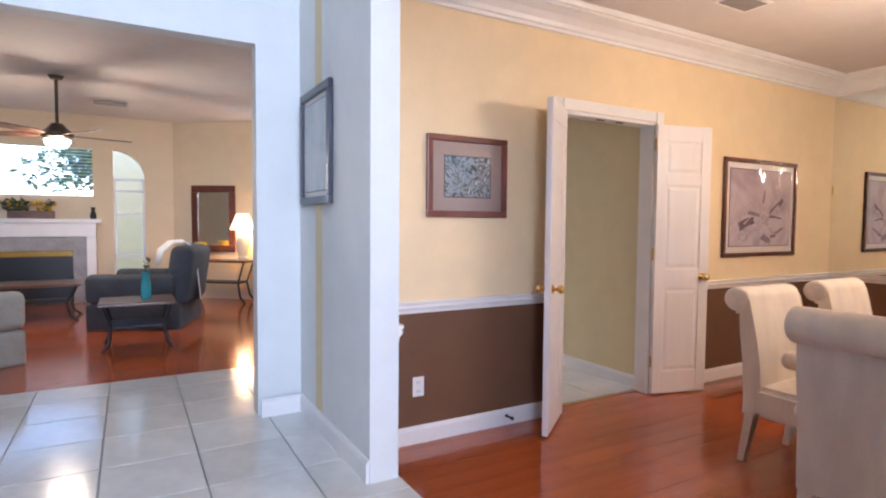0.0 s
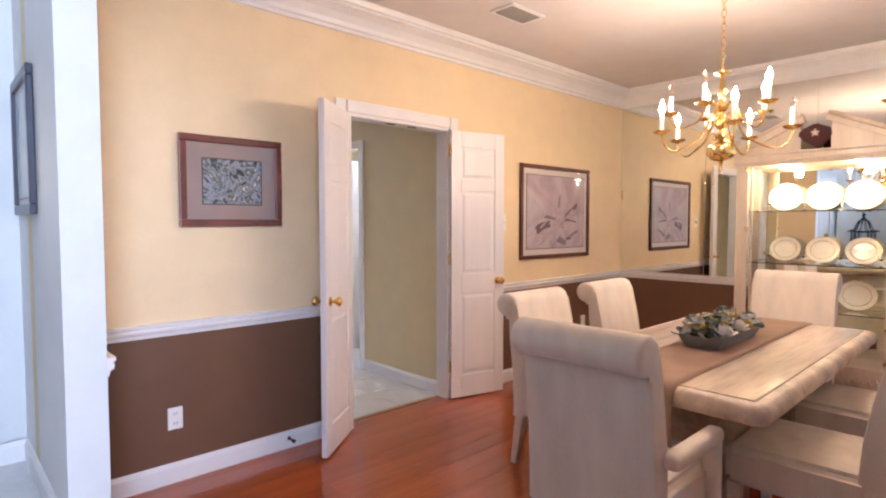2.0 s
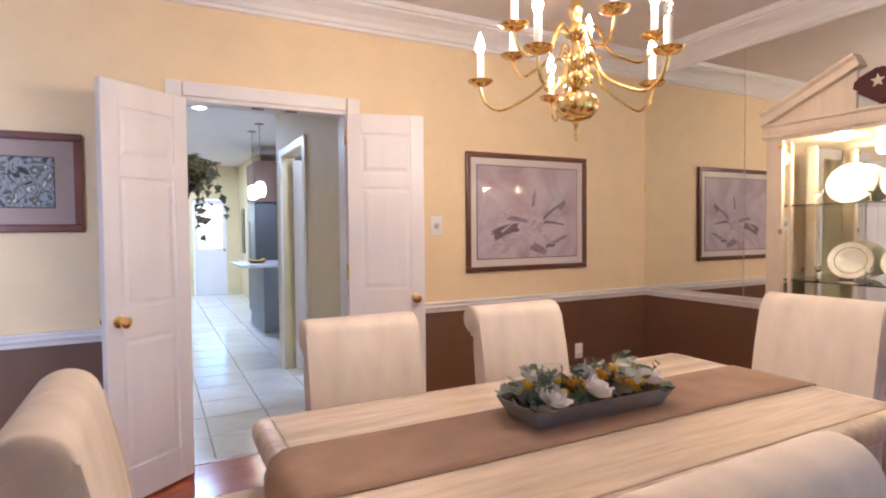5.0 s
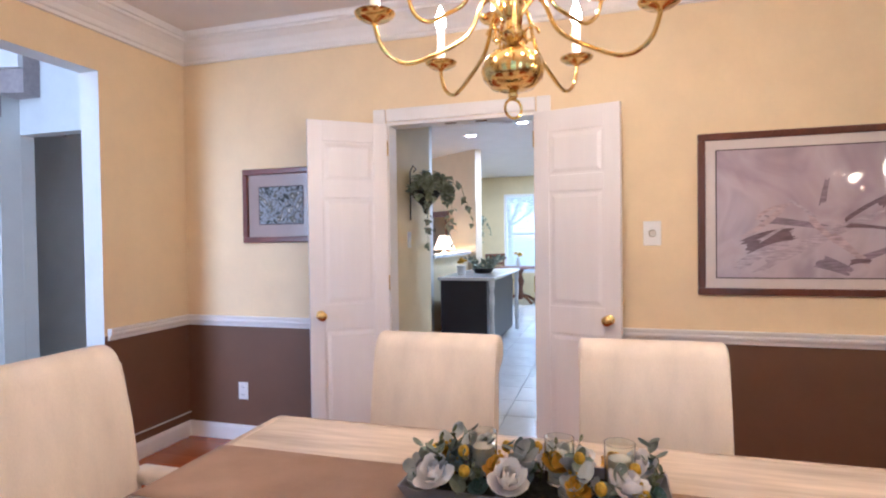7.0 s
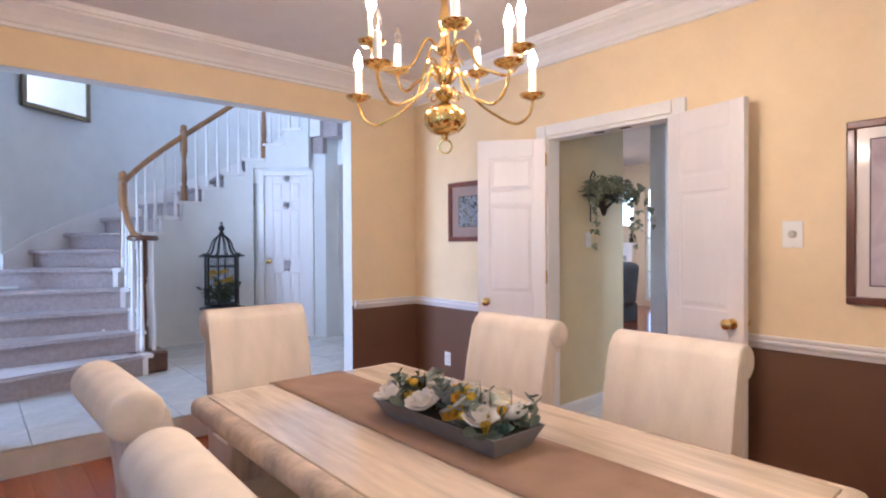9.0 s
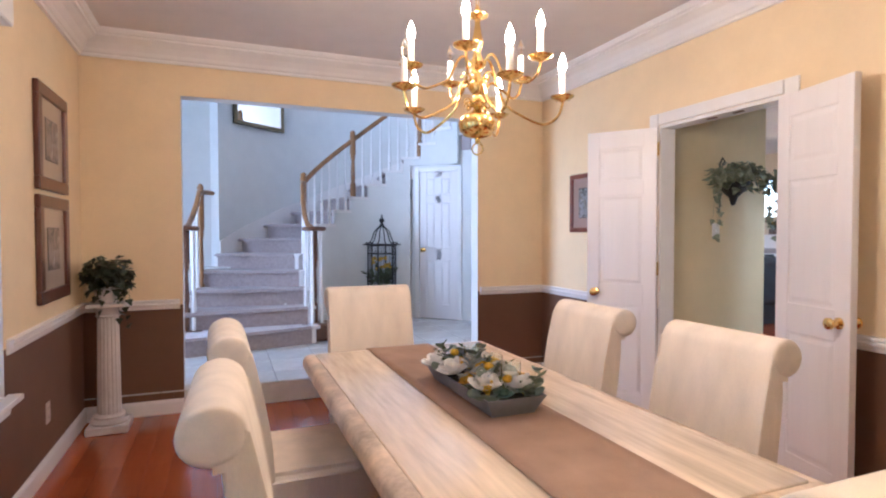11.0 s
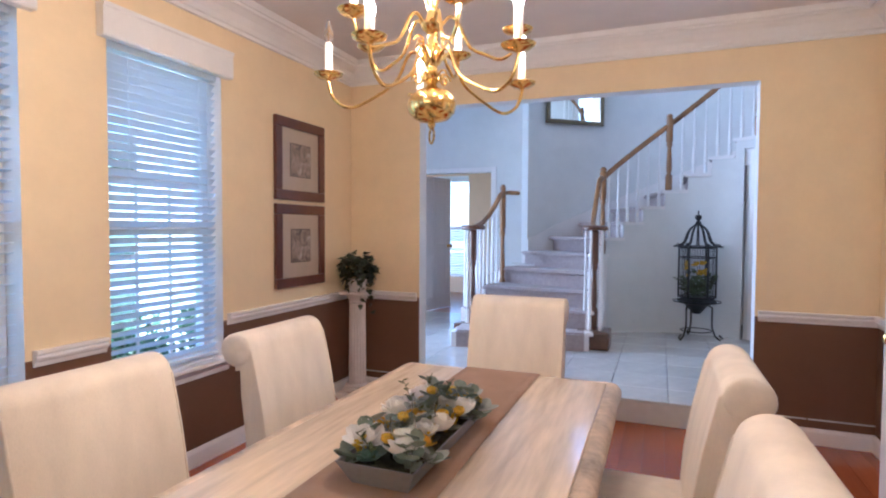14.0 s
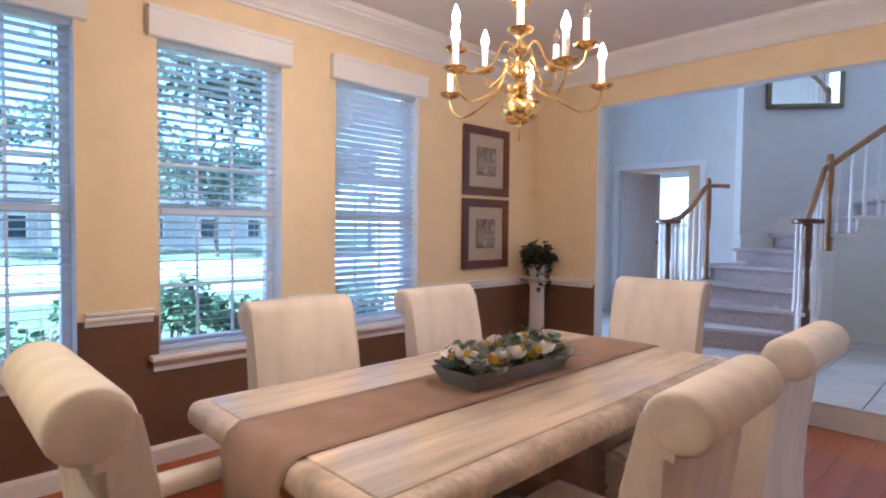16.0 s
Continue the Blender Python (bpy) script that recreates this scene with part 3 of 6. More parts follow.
# ---------- windows ----------
for n, (a, b) in enumerate(WINDOWS):
    wdw = tagged(thing("window_%d" % (n + 1), pose((a + b) / 2, SY, 0), "white sash window with dividing bars", "window"), kind="structure")
    w = (b - a) / 2
    for lo_, hi_ in (((-w, -0.17, WZ0), (-w + 0.045, -0.11, WZ1)), ((w - 0.045, -0.17, WZ0), (w, -0.11, WZ1)), ((-w + 0.045, -0.17, WZ1 - 0.045), (w - 0.045, -0.11, WZ1)), ((-w + 0.045, -0.17, WZ0), (w - 0.045, -0.11, WZ0 + 0.05)), ((-w + 0.045, -0.165, 1.33), (w - 0.045, -0.10, 1.375))):
        part("frame_bar", rounded(lo_, hi_, 0.004), TRIM, wdw)
    for i in (1, 2):
        x = -w + 0.045 + (2 * w - 0.09) * i / 3
        part("glazing_bar", rounded((x - 0.008, -0.146, WZ0 + 0.05), (x + 0.008, -0.134, WZ1 - 0.045), 0.002), TRIM, wdw)
    for z in (0.94, 1.62, 1.96):
        part("glazing_bar", rounded((-w + 0.045, -0.1455, z - 0.008), (w - 0.045, -0.1345, z + 0.008), 0.002), TRIM, wdw)
    for z0, z1 in ((WZ0 + 0.05, 1.33), (1.375, WZ1 - 0.045)):
        p = part("pane", rounded((-w + 0.045, -0.142, z0), (w - 0.045, -0.138, z1), 0.0005, 1), PANE, wdw)
        p.visible_shadow = False
    sill = tagged(thing("window_sill", pose((a + b) / 2, SY, 0), "white window sill with moulded apron", "window sill"), kind="structure")
    part("stool", rounded((-w - 0.05, -0.002, WZ0 - 0.028), (w + 0.05, 0.06, WZ0 + 0.001), 0.006), TRIM, sill)
    part("stool_inner", rounded((-w, -0.11, WZ0 - 0.027), (w, -0.002, WZ0 + 0.002), 0.001), TRIM, sill)
    apron = [(0.001, WZ0 - 0.09), (0.012, WZ0 - 0.088), (0.016, WZ0 - 0.06), (0.03, WZ0 - 0.045), (0.04, WZ0 - 0.029), (0.001, WZ0 - 0.029)]
    part("apron", extrude_profile(apron, "x", -w - 0.03, w + 0.03), TRIM, sill)
    blind = thing("window_blind", pose((a + b) / 2, SY, 0), "white wooden venetian blind lowered with slats open", "blind", "venetian blinds")
    val = [(-0.01, 2.255), (0.045, 2.255), (0.05, 2.265), (0.05, 2.385), (0.058, 2.395), (0.058, 2.41), (-0.01, 2.41)]
    part("valance", extrude_profile([(max(0.001, y), z) for y, z in val], "x", -w - 0.05, w + 0.05), TRIM, blind)
    part("head_rail", rounded((-w + 0.006, -0.085, WZ1 - 0.06), (w - 0.006, -0.03, WZ1 - 0.002), 0.003), BLIND, blind)
    part("bottom_rail", rounded((-w + 0.008, -0.085, WZ0 + 0.012), (w - 0.008, -0.033, WZ0 + 0.034), 0.004), BLIND, blind)
    bm = rounded((-w + 0.008, -0.0245, -0.0013), (w - 0.008, 0.0245, 0.0013), 0.0009, 1)
    me = bpy.data.meshes.new("slat")
    bm.to_mesh(me)
    bm.free()
    me.materials.append(BLIND)
    for i in range(37):
        s = new("slat", me)
        s.parent = blind
        s.matrix_basis = pose(0, -0.059, WZ0 + 0.066 + i * 0.0427, 10 if n else 42)
    for x in (-w * 0.62, w * 0.62):
        for y in (-0.085, -0.034):
            part("cord", tube([(x, y, WZ0 + 0.03), (x, y, WZ1 - 0.05)], 0.0011, 5), BLIND, blind)
    part("tilt_wand", tube([(-w + 0.08, -0.026, WZ1 - 0.08), (-w + 0.085, -0.024, WZ1 - 0.8)], 0.004, 6), BLIND, blind)

# ---------- dining table ----------
TCX, TCY, TL, TW, TZ = 3.70, 1.108, 2.03, 1.03, 0.712
table = thing("dining_table", pose(TCX, TCY, 0), "large travertine dining table with thick bullnose edge", "table")


def rounded_rect(hx, hy, r, n=5):
    pts = []
    for cx_, cy_, a_ in ((hx - r, hy - r, 0), (-hx + r, hy - r, 90), (-hx + r, -hy + r, 180), (hx - r, -hy + r, 270)):
        pts += [(cx_ + r * math.cos(radians(a_ + 90 * i / n)), cy_ + r * math.sin(radians(a_ + 90 * i / n))) for i in range(n + 1)]
    return pts


def edge_rings(profile, hx, hy, r):
    """A slab with a shaped edge: rings of a rounded rectangle at (inset, height)."""
    bm = bmesh.new()
    rings = [[bm.verts.new((x, y, z)) for x, y in rounded_rect(hx - o, hy - o, max(0.004, r - o))] for o, z in profile]
    for p, q in zip(rings, rings[1:]):
        for i in range(len(p)):
            bm.faces.new((p[i], p[(i + 1) % len(p)], q[(i + 1) % len(p)], q[i]))
    bm.faces.new(rings[0][::-1])
    bm.faces.new(rings[-1])
    return bm


bull = [(0.035, TZ - 0.085), (0.016, TZ - 0.08), (0.005, TZ - 0.068), (0, TZ - 0.046), (0.004, TZ - 0.026), (0.014, TZ - 0.012), (0.03, TZ - 0.005), (0.056, TZ - 0.004), (0.058, TZ - 0.006), (0.3, TZ - 0.006)]
part("edge_slab", edge_rings(bull, TL / 2, TW / 2, 0.05), STONE_EDGE, table, "rough cream stone edge", True)
part("top_panel", edge_rings([(0.0605, TZ - 0.0055), (0.0605, TZ - 0.003), (0.0635, TZ), (0.3, TZ)], TL / 2, TW / 2, 0.07), STONE, table, "polished cream travertine panel")
for sx in (-0.5, 0.5):
    part("pedestal", rounded((sx - 0.13, -0.27, 0.04), (sx + 0.13, 0.27, TZ - 0.084), 0.025, 3), STONE_EDGE, table)
    part("plinth", rounded((sx - 0.17, -0.32, 0.001), (sx + 0.17, 0.32, 0.0405), 0.01), STONE_EDGE, table)

runner = thing("table_runner", pose(TCX, TCY - 0.01, 0), "taupe linen runner along the stone table, hanging over its ends", "table runner")
half, hw = TL / 2, 0.172
prof = [(-half - 0.009, TZ - 0.27), (-half - 0.011, TZ - 0.06), (-half + 0.006, TZ - 0.018), (-half + 0.04, TZ + 0.0025), (-half + 0.075, TZ + 0.0035), (-0.5, TZ + 0.003), (0, TZ + 0.004), (0.5, TZ + 0.003), (half - 0.075, TZ + 0.0035), (half - 0.04, TZ + 0.0025), (half - 0.006, TZ - 0.018), (half + 0.011, TZ - 0.06), (half + 0.009, TZ - 0.27)]
bm = bmesh.new()
grid = []
for i, (x, z) in enumerate(prof):
    row = []
    for j in range(9):
        y = -hw + 2 * hw * j / 8
        wob = 0.004 * math.sin(y * 40 + i) if z < TZ - 0.1 else 0.0
        row.append(bm.verts.new((x + wob, y + 0.002 * math.sin(i * 2.1), z)))
    grid.append(row)
for a, b in zip(grid, grid[1:]):
    for j in range(8):
        bm.faces.new((a[j], a[j + 1], b[j + 1], b[j]))
cloth = part("cloth", bm, RUNNER, runner, smooth=True)
sol = cloth.modifiers.new("thick", "SOLIDIFY")
sol.thickness, sol.offset = 0.002, 1

for s in (-1, 1):
    part("hem", tube([(s * (half + 0.0105), -hw, TZ - 0.262), (s * (half + 0.0105), 0, TZ - 0.262), (s * (half + 0.0105), hw, TZ - 0.262)], 0.003, 6), RUNNER, runner)

# ---------- dining chairs ----------


def chair_back_profile():
    pts = [(-0.205, 0.30), (-0.195, 0.46), (-0.205, 0.62), (-0.232, 0.80), (-0.262, 0.945), (-0.272, 0.99)]
    c, r = (-0.345, 0.985), 0.073
    pts += [(c[0] + r * math.cos(radians(a)), c[1] + r * math.sin(radians(a))) for a in range(15, 300, 15)]
    pts += [(-0.328, 0.905), (-0.318, 0.80), (-0.298, 0.62), (-0.290, 0.46), (-0.295, 0.30)]
    return pts


def dining_chair(m, arms=False, label="ivory upholstered dining chair with rolled back top", w=0.235):
    ob = thing("dining_armchair" if arms else "dining_chair", m, label, "chair", "chairs round the table")
    bm = extrude_profile(chair_back_profile(), "x", -w, w)
    rim = [e for e in bm.edges if sum(1 for f in e.link_faces if abs(f.normal.x) > 0.9 or len(f.verts) > 6) == 1]
    bmesh.ops.bevel(bm, geom=rim, offset=0.014, segments=3, affect="EDGES", profile=0.6)
    part("backrest", bm, FABRIC, ob, smooth=True)
    for s in (-1, 1):
        cap = revolve([(0, 0.0045), (0.05, 0.004), (0.062, 0.002), (0.066, 0)], 20)
        c = part("roll_cap", cap, FABRIC, ob, smooth=True)
        c.matrix_basis = pose(s * (w + 0.0002), -0.345, 0.985, 0, 90 * s, 0)
        part("piping", tube([(s * (w - 0.004), y, z) for y, z in chair_back_profile()[1:6]], 0.004, 6), FABRIC, ob, smooth=True)
    bm = bmesh.new()
    block(bm, (-w - 0.008, -0.235, 0.30), (w + 0.008, 0.26, 0.485))
    bmesh.ops.subdivide_edges(bm, edges=bm.edges[:], cuts=5, use_grid_fill=True)
    for v in bm.verts:
        if v.co.z > 0.47:
            v.co.z += 0.028 * max(0, 1 - (v.co.x / w) ** 2) * max(0, 1 - ((v.co.y - 0.02) / 0.26) ** 2)
    bmesh.ops.bevel(bm, geom=[e for e in bm.edges if len(e.link_faces) == 2 and e.link_faces[0].normal.dot(e.link_faces[1].normal) < 0.3], offset=0.03, segments=3, affect="EDGES")
    part("seat", bm, FABRIC, ob, smooth=True)
    for x in (-w + 0.028, w - 0.028):
        for y, lean in ((0.222, 0), (-0.25, -0.05)):
            bm = bmesh.new()
            lo_ = [bm.verts.new((x + i * 0.017, y + lean + j * 0.017, 0)) for i, j in ((-1, -1), (1, -1), (1, 1), (-1, 1))]
            hi_ = [bm.verts.new((x + i * 0.026, y + j * 0.026, 0.31)) for i, j in ((-1, -1), (1, -1), (1, 1), (-1, 1))]
            for i in range(4):
                bm.faces.new((lo_[i], lo_[(i + 1) % 4], hi_[(i + 1) % 4], hi_[i]))
            bm.faces.new(lo_[::-1])
            bm.faces.new(hi_)
            part("leg", bm, FABRIC, ob)
    if arms:
        for s in (-1, 1):
            x0, x1 = sorted((s * (w - 0.015), s * (w + 0.05)))
            part("armrest", rounded((x0, -0.235, 0.565), (x1, 0.17, 0.625), 0.022, 4), FABRIC, ob, smooth=True)
            part("arm_post", rounded((x0 + 0.004, 0.10, 0.30), (x1 - 0.004, 0.166, 0.58), 0.018, 3), FABRIC, ob, smooth=True)
    return ob


SIDE = Matrix.Diagonal((1.07, 1.0, 0.905, 1))
first = dining_chair(pose(3.203, 1.655, 0, 0, 0, 180) @ SIDE)
copy_thing(first, pose(4.02, 1.66, 0, 0, 0, 181))
copy_thing(first, pose(3.24, 0.585, 0, 0, 0, 1))
copy_thing(first, pose(4.09, 0.555, 0, 0, 0, -1.5))
dining_chair(pose(2.57, 1.055, 0, 0, 0, -90) @ Matrix.Diagonal((1.04, 1.0, 0.945, 1)), True, "ivory upholstered armchair with rolled back, at the table end", 0.245)
dining_chair(pose(4.79, 1.135, 0, 0, 0, 90) @ Matrix.Diagonal((1.06, 1.0, 0.95, 1)), True, "ivory upholstered armchair with rolled back, beside the cabinet", 0.245)

# ---------- chandelier ----------
CHX, CHY, CHZ = 3.66, 1.129, -0.05
CH = thing("brass_chandelier", pose(CHX, CHY, CHZ), "polished brass two-tier chandelier with ten candle bulbs, three unlit", "chandelier")
body = [(0, 1.727), (0.022, 1.729), (0.05, 1.738), (0.068, 1.757), (0.073, 1.778), (0.068, 1.80), (0.05, 1.818), (0.022, 1.828), (0.014, 1.84), (0.03, 1.85), (0.034, 1.862), (0.02, 1.874), (0.016, 1.89), (0.024, 1.90), (0.03, 1.925), (0.026, 1.945), (0.014, 1.96), (0.012, 1.985), (0.03, 2.0), (0.034, 2.012), (0.02, 2.03), (0.012, 2.05), (0.018, 2.07), (0.024, 2.085), (0.016, 2.12), (0.01, 2.16), (0.012, 2.175), (0.04, 2.185), (0.042, 2.19), (0.014, 2.20), (0.009, 2.22), (0.0, 2.225)]
part("stem_body", revolve(body, 32), BRASS, CH, smooth=True)


def ring(name, parent, m, R, r, mat=BRASS, squash=1.0):
    pts = [(R * math.cos(a), 0, R * squash * math.sin(a)) for a in [2 * math.pi * i / 20 for i in range(21)]]
    ob = part(name, tube(pts, r, 6), mat, parent, smooth=True)
    ob.matrix_basis = m
    return ob


ring("ring", CH, pose(0, 0, 1.69, 0, 0, 40), 0.022, 0.0035)
part("finial", revolve([(0, 1.708), (0.008, 1.712), (0.012, 1.72), (0.01, 1.728), (0, 1.729)], 12), BRASS, CH, smooth=True)
for i in range(14):
    ring("chain_link", CH, pose(0, 0, 2.243 + i * 0.036, 0, 0, 90 * (i % 2)), 0.012, 0.0025, squash=1.75)
part("canopy", revolve([(0, 2.72), (0.012, 2.72), (0.02, 2.73), (0.05, 2.745), (0.06, 2.7695), (0, 2.7695)], 24), BRASS, CH, smooth=True)
CANDLE = material("white_candle_sleeve", (0.8, 0.76, 0.68), 0.5, vary=0.03)
LIT = glow("lit_bulb", (1.0, 0.80, 0.52), 30)
UNLIT = glass("clear_bulb", (1, 0.98, 0.95), 1.3)


def arm_points(R, z0, zc, drop):
    ctl = [(0.02, z0), (0.05, z0 + 0.035), (0.075, z0 + 0.02), (0.11, z0 - 0.05), (R * 0.62, zc - drop * 0.82), (R * 0.80, zc - drop), (R * 0.94, zc - drop * 0.72), (R, zc - drop * 0.2), (R, zc)]
    out = []
    for i in range(len(ctl) - 1):
        p0, p1, p2, p3 = ctl[max(i - 1, 0)], ctl[i], ctl[i + 1], ctl[min(i + 2, len(ctl) - 1)]
        for k in range(5):
            t = k / 5
            out.append(tuple(0.5 * (2 * p1[d] + (p2[d] - p0[d]) * t + (2 * p0[d] - 5 * p1[d] + 4 * p2[d] - p3[d]) * t * t + (3 * p1[d] - p0[d] - 3 * p2[d] + p3[d]) * t ** 3) for d in (0, 1)))
    return out + [ctl[-1]]


def chandelier_arm(R, z0, zc, drop, ang, lit):
    arm = part("arm", tube([(r, 0, z) for r, z in arm_points(R, z0, zc, drop)], 0.0052, 8), BRASS, CH, smooth=True)
    arm.matrix_basis = pose(0, 0, 0, 0, 0, ang)
    curl = [(0.03 + 0.02 * (1 - k / 16) * math.cos(k * 0.55) + 0.012, 0, z0 - 0.045 + 0.022 * (1 - k / 20) * math.sin(k * 0.55)) for k in range(15)]
    part("scroll", tube(curl, 0.0035, 6), BRASS, arm, smooth=True)
    part("drip_pan", revolve([(0.004, zc - 0.012), (0.012, zc - 0.006), (0.03, zc - 0.002), (0.042, zc + 0.006), (0.045, zc + 0.012), (0.038, zc + 0.008), (0.012, zc + 0.004), (0.012, zc + 0.014), (0, zc + 0.014)], 20, (R, 0)), BRASS, arm, smooth=True)
    part("candle_sleeve", revolve([(0.0115, zc + 0.012), (0.0115, zc + 0.10), (0.009, zc + 0.103), (0, zc + 0.103)], 14, (R, 0)), CANDLE, arm, "white candle sleeve", True)
    flame = [(0.005, zc + 0.103), (0.012, zc + 0.114), (0.015, zc + 0.127), (0.011, zc + 0.145), (0.004, zc + 0.165), (0, zc + 0.174)]
    b = part("bulb", revolve(flame, 12, (R, 0)), LIT if lit else UNLIT, arm, "glowing flame-shaped bulb" if lit else "unlit clear flame bulb", True)
    if lit:
        b.visible_shadow = False
        a = radians(ang)
        lamp("candle_light", "POINT", pose(CHX + R * math.cos(a), CHY + R * math.sin(a), CHZ + zc + 0.135), BULB_W, WARM, radius=0.013)
    else:
        part("filament", tube([(R, 0, zc + 0.11), (R + 0.002, 0, zc + 0.13), (R, 0, zc + 0.14)], 0.0012, 5), BRASS, arm)


for i in range(5):
    chandelier_arm(0.318, 1.90, 1.872, 0.092, -6 + 72 * i, i != 4)
for i in range(5):
    chandelier_arm(0.25, 2.0, 1.988, 0.075, -34 + 72 * i, i not in (2, 3))

# ---------- china cabinet ----------
CREAM_WOOD = material("antique_cream_wood", (0.70, 0.58, 0.44), 0.4, vary=0.12, scale=5, fine=50, stretch=(1, 1, 0.2), bump=0.05)
CHINA = material("cream_china", (0.74, 0.70, 0.60), 0.12, vary=0.03, coat=0.5)
GOLD_LINE = material("gold_rim", (0.6, 0.42, 0.16), 0.25, 0.8)
cab = thing("china_cabinet", pose(5.612, 1.155, 0), "cream wooden china cabinet with lit glass shelves and broken pediment", "cabinet")
CD, CW, CT = 0.42, 0.56, 1.92
for s in (-1, 1):
    y0, y1 = sorted((s * CW, s * (CW - 0.09)))
    part("front_stile", rounded((0, y0, 0.10), (0.03, y1, CT - 0.10), 0.004), CREAM_WOOD, cab)
    part("side_rail", rounded((0.031, s * (CW - 0.012) - 0.012, 0.10), (CD, s * (CW - 0.012) + 0.012, 0.20), 0.003), CREAM_WOOD, cab)
    part("side_glass", rounded((0.031, s * (CW - 0.012) - 0.003, 0.20), (CD - 0.03, s * (CW - 0.012) + 0.003, CT - 0.10), 0.001), CLEAR, cab)
    part("back_stile", rounded((CD - 0.03, s * (CW - 0.03) - 0.03, 0.201), (CD, s * (CW - 0.03) + 0.03, CT - 0.10), 0.003), CREAM_WOOD, cab)
    part("inner_post", rounded((0.06, s * (CW - 0.10) - 0.008, 0.2), (0.085, s * (CW - 0.10) + 0.008, CT - 0.11), 0.003), CREAM_WOOD, cab)
part("base", rounded((-0.012, -CW - 0.012, 0.001), (CD, CW + 0.012, 0.10), 0.008), CREAM_WOOD, cab)
part("floor_board", rounded((0.0, -CW + 0.012, 0.10), (CD, CW - 0.012, 0.27), 0.004), CREAM_WOOD, cab)
carve = bmesh.new()
for i in range(22):
    y = -0.5 + i * 0.0475
    tube([(-0.004, y, 0.14), (-0.008, y + 0.012, 0.17), (-0.004, y + 0.024, 0.20), (-0.008, y + 0.036, 0.17), (-0.004, y + 0.047, 0.14)], 0.007, 6, carve)
part("carved_band", carve, CREAM_WOOD, cab, smooth=True)
part("top_board", rounded((0.0, -CW, CT - 0.10), (CD, CW, CT), 0.004), CREAM_WOOD, cab)
cor = [(0.0, CT - 0.085), (-0.014, CT - 0.08), (-0.018, CT - 0.065), (-0.006, CT - 0.055), (-0.006, CT - 0.02), (-0.024, CT - 0.012), (-0.024, CT + 0.001), (0.0, CT + 0.001)]
part("cornice", extrude_profile(cor, "y", -CW - 0.02, CW + 0.02), CREAM_WOOD, cab)
for s in (-1, 1):
    tri = [(s * (CW - 0.01), CT + 0.002), (s * 0.10, CT + 0.002), (s * 0.10, CT + 0.225)]
    part("tympanum", extrude_profile(tri if s > 0 else tri[::-1], "x", 0.01, 0.03), CREAM_WOOD, cab)
    rk = extrude_profile([(-0.035, -0.02), (-0.035, 0.015), (-0.02, 0.025), (-0.04, 0.04), (-0.04, 0.052), (0.045, 0.052), (0.045, -0.02)], "y", 0.0, 0.535)
    r = part("raking_cornice", rk, CREAM_WOOD, cab)
    r.matrix_basis = pose(0, s * 0.075, CT + 0.235, -24 * s, 0, 0) if s > 0 else pose(0, -0.075, CT + 0.235, 24, 0, 0) @ Matrix.Diagonal((1, -1, 1, 1))
part("back_mirror", rounded((CD - 0.012, -CW + 0.061, 0.27), (CD - 0.008, CW - 0.061, CT - 0.101), 0.001), MIRROR, cab)
for z in (0.66, 1.025, 1.455):
    part("glass_shelf", rounded((0.05, -CW + 0.03, z - 0.012), (CD - 0.014, CW - 0.03, z - 0.004), 0.002), CLEAR, cab, "green-edged glass shelf")
for s in (-1, 1):
    for z in (1.79, 1.30, 0.57, 0.33):
        part("hinge", rounded((-0.006, s * (CW - 0.085) - 0.012, z - 0.014), (-0.0005, s * (CW - 0.085) + 0.012, z + 0.014), 0.003), BRASS, cab)
for y in (-0.26, 0.26):
    part("puck_light", revolve([(0, 1.806), (0.03, 1.806), (0.036, 1.812), (0.036, 1.8195), (0, 1.8195)], 20, (0.2, y)), glow("puck_glow", (1.0, 0.78, 0.42), 15) if y < 0 else bpy.data.materials["puck_glow"], cab)
    lamp("cabinet_light", "POINT", pose(5.79, 1.155 + y, 1.785), 1.5, (1.0, 0.74, 0.36), radius=0.03)


def china_plate(y, z, r, sx=1.0):
    ob = thing("display_plate", pose(5.93, 1.155 + y, z, 0, -78, 0), "cream oval china plate with gold rim standing on edge", "plate", "plates in the cabinet")
    bm = revolve([(0, 0.0), (r * 0.6, 0.0), (r * 0.68, 0.008), (r * 0.97, 0.018), (r, 0.020), (r * 0.97, 0.023), (r * 0.66, 0.013), (r * 0.58, 0.005), (0, 0.005)], 36)
    bmesh.ops.translate(bm, verts=bm.verts[:], vec=(r, 0, 0))
    bmesh.ops.scale(bm, verts=bm.verts[:], vec=(1, sx, 1))
    part("dish", bm, CHINA, ob, smooth=True)
    for k, q in ((0.985, 0.0222), (0.7, 0.0150)):
        b = tube([(r + r * k * math.cos(2 * math.pi * i / 36), sx * r * k * math.sin(2 * math.pi * i / 36), q) for i in range(37)], 0.0018, 5)
        part("gold_line", b, GOLD_LINE, ob)


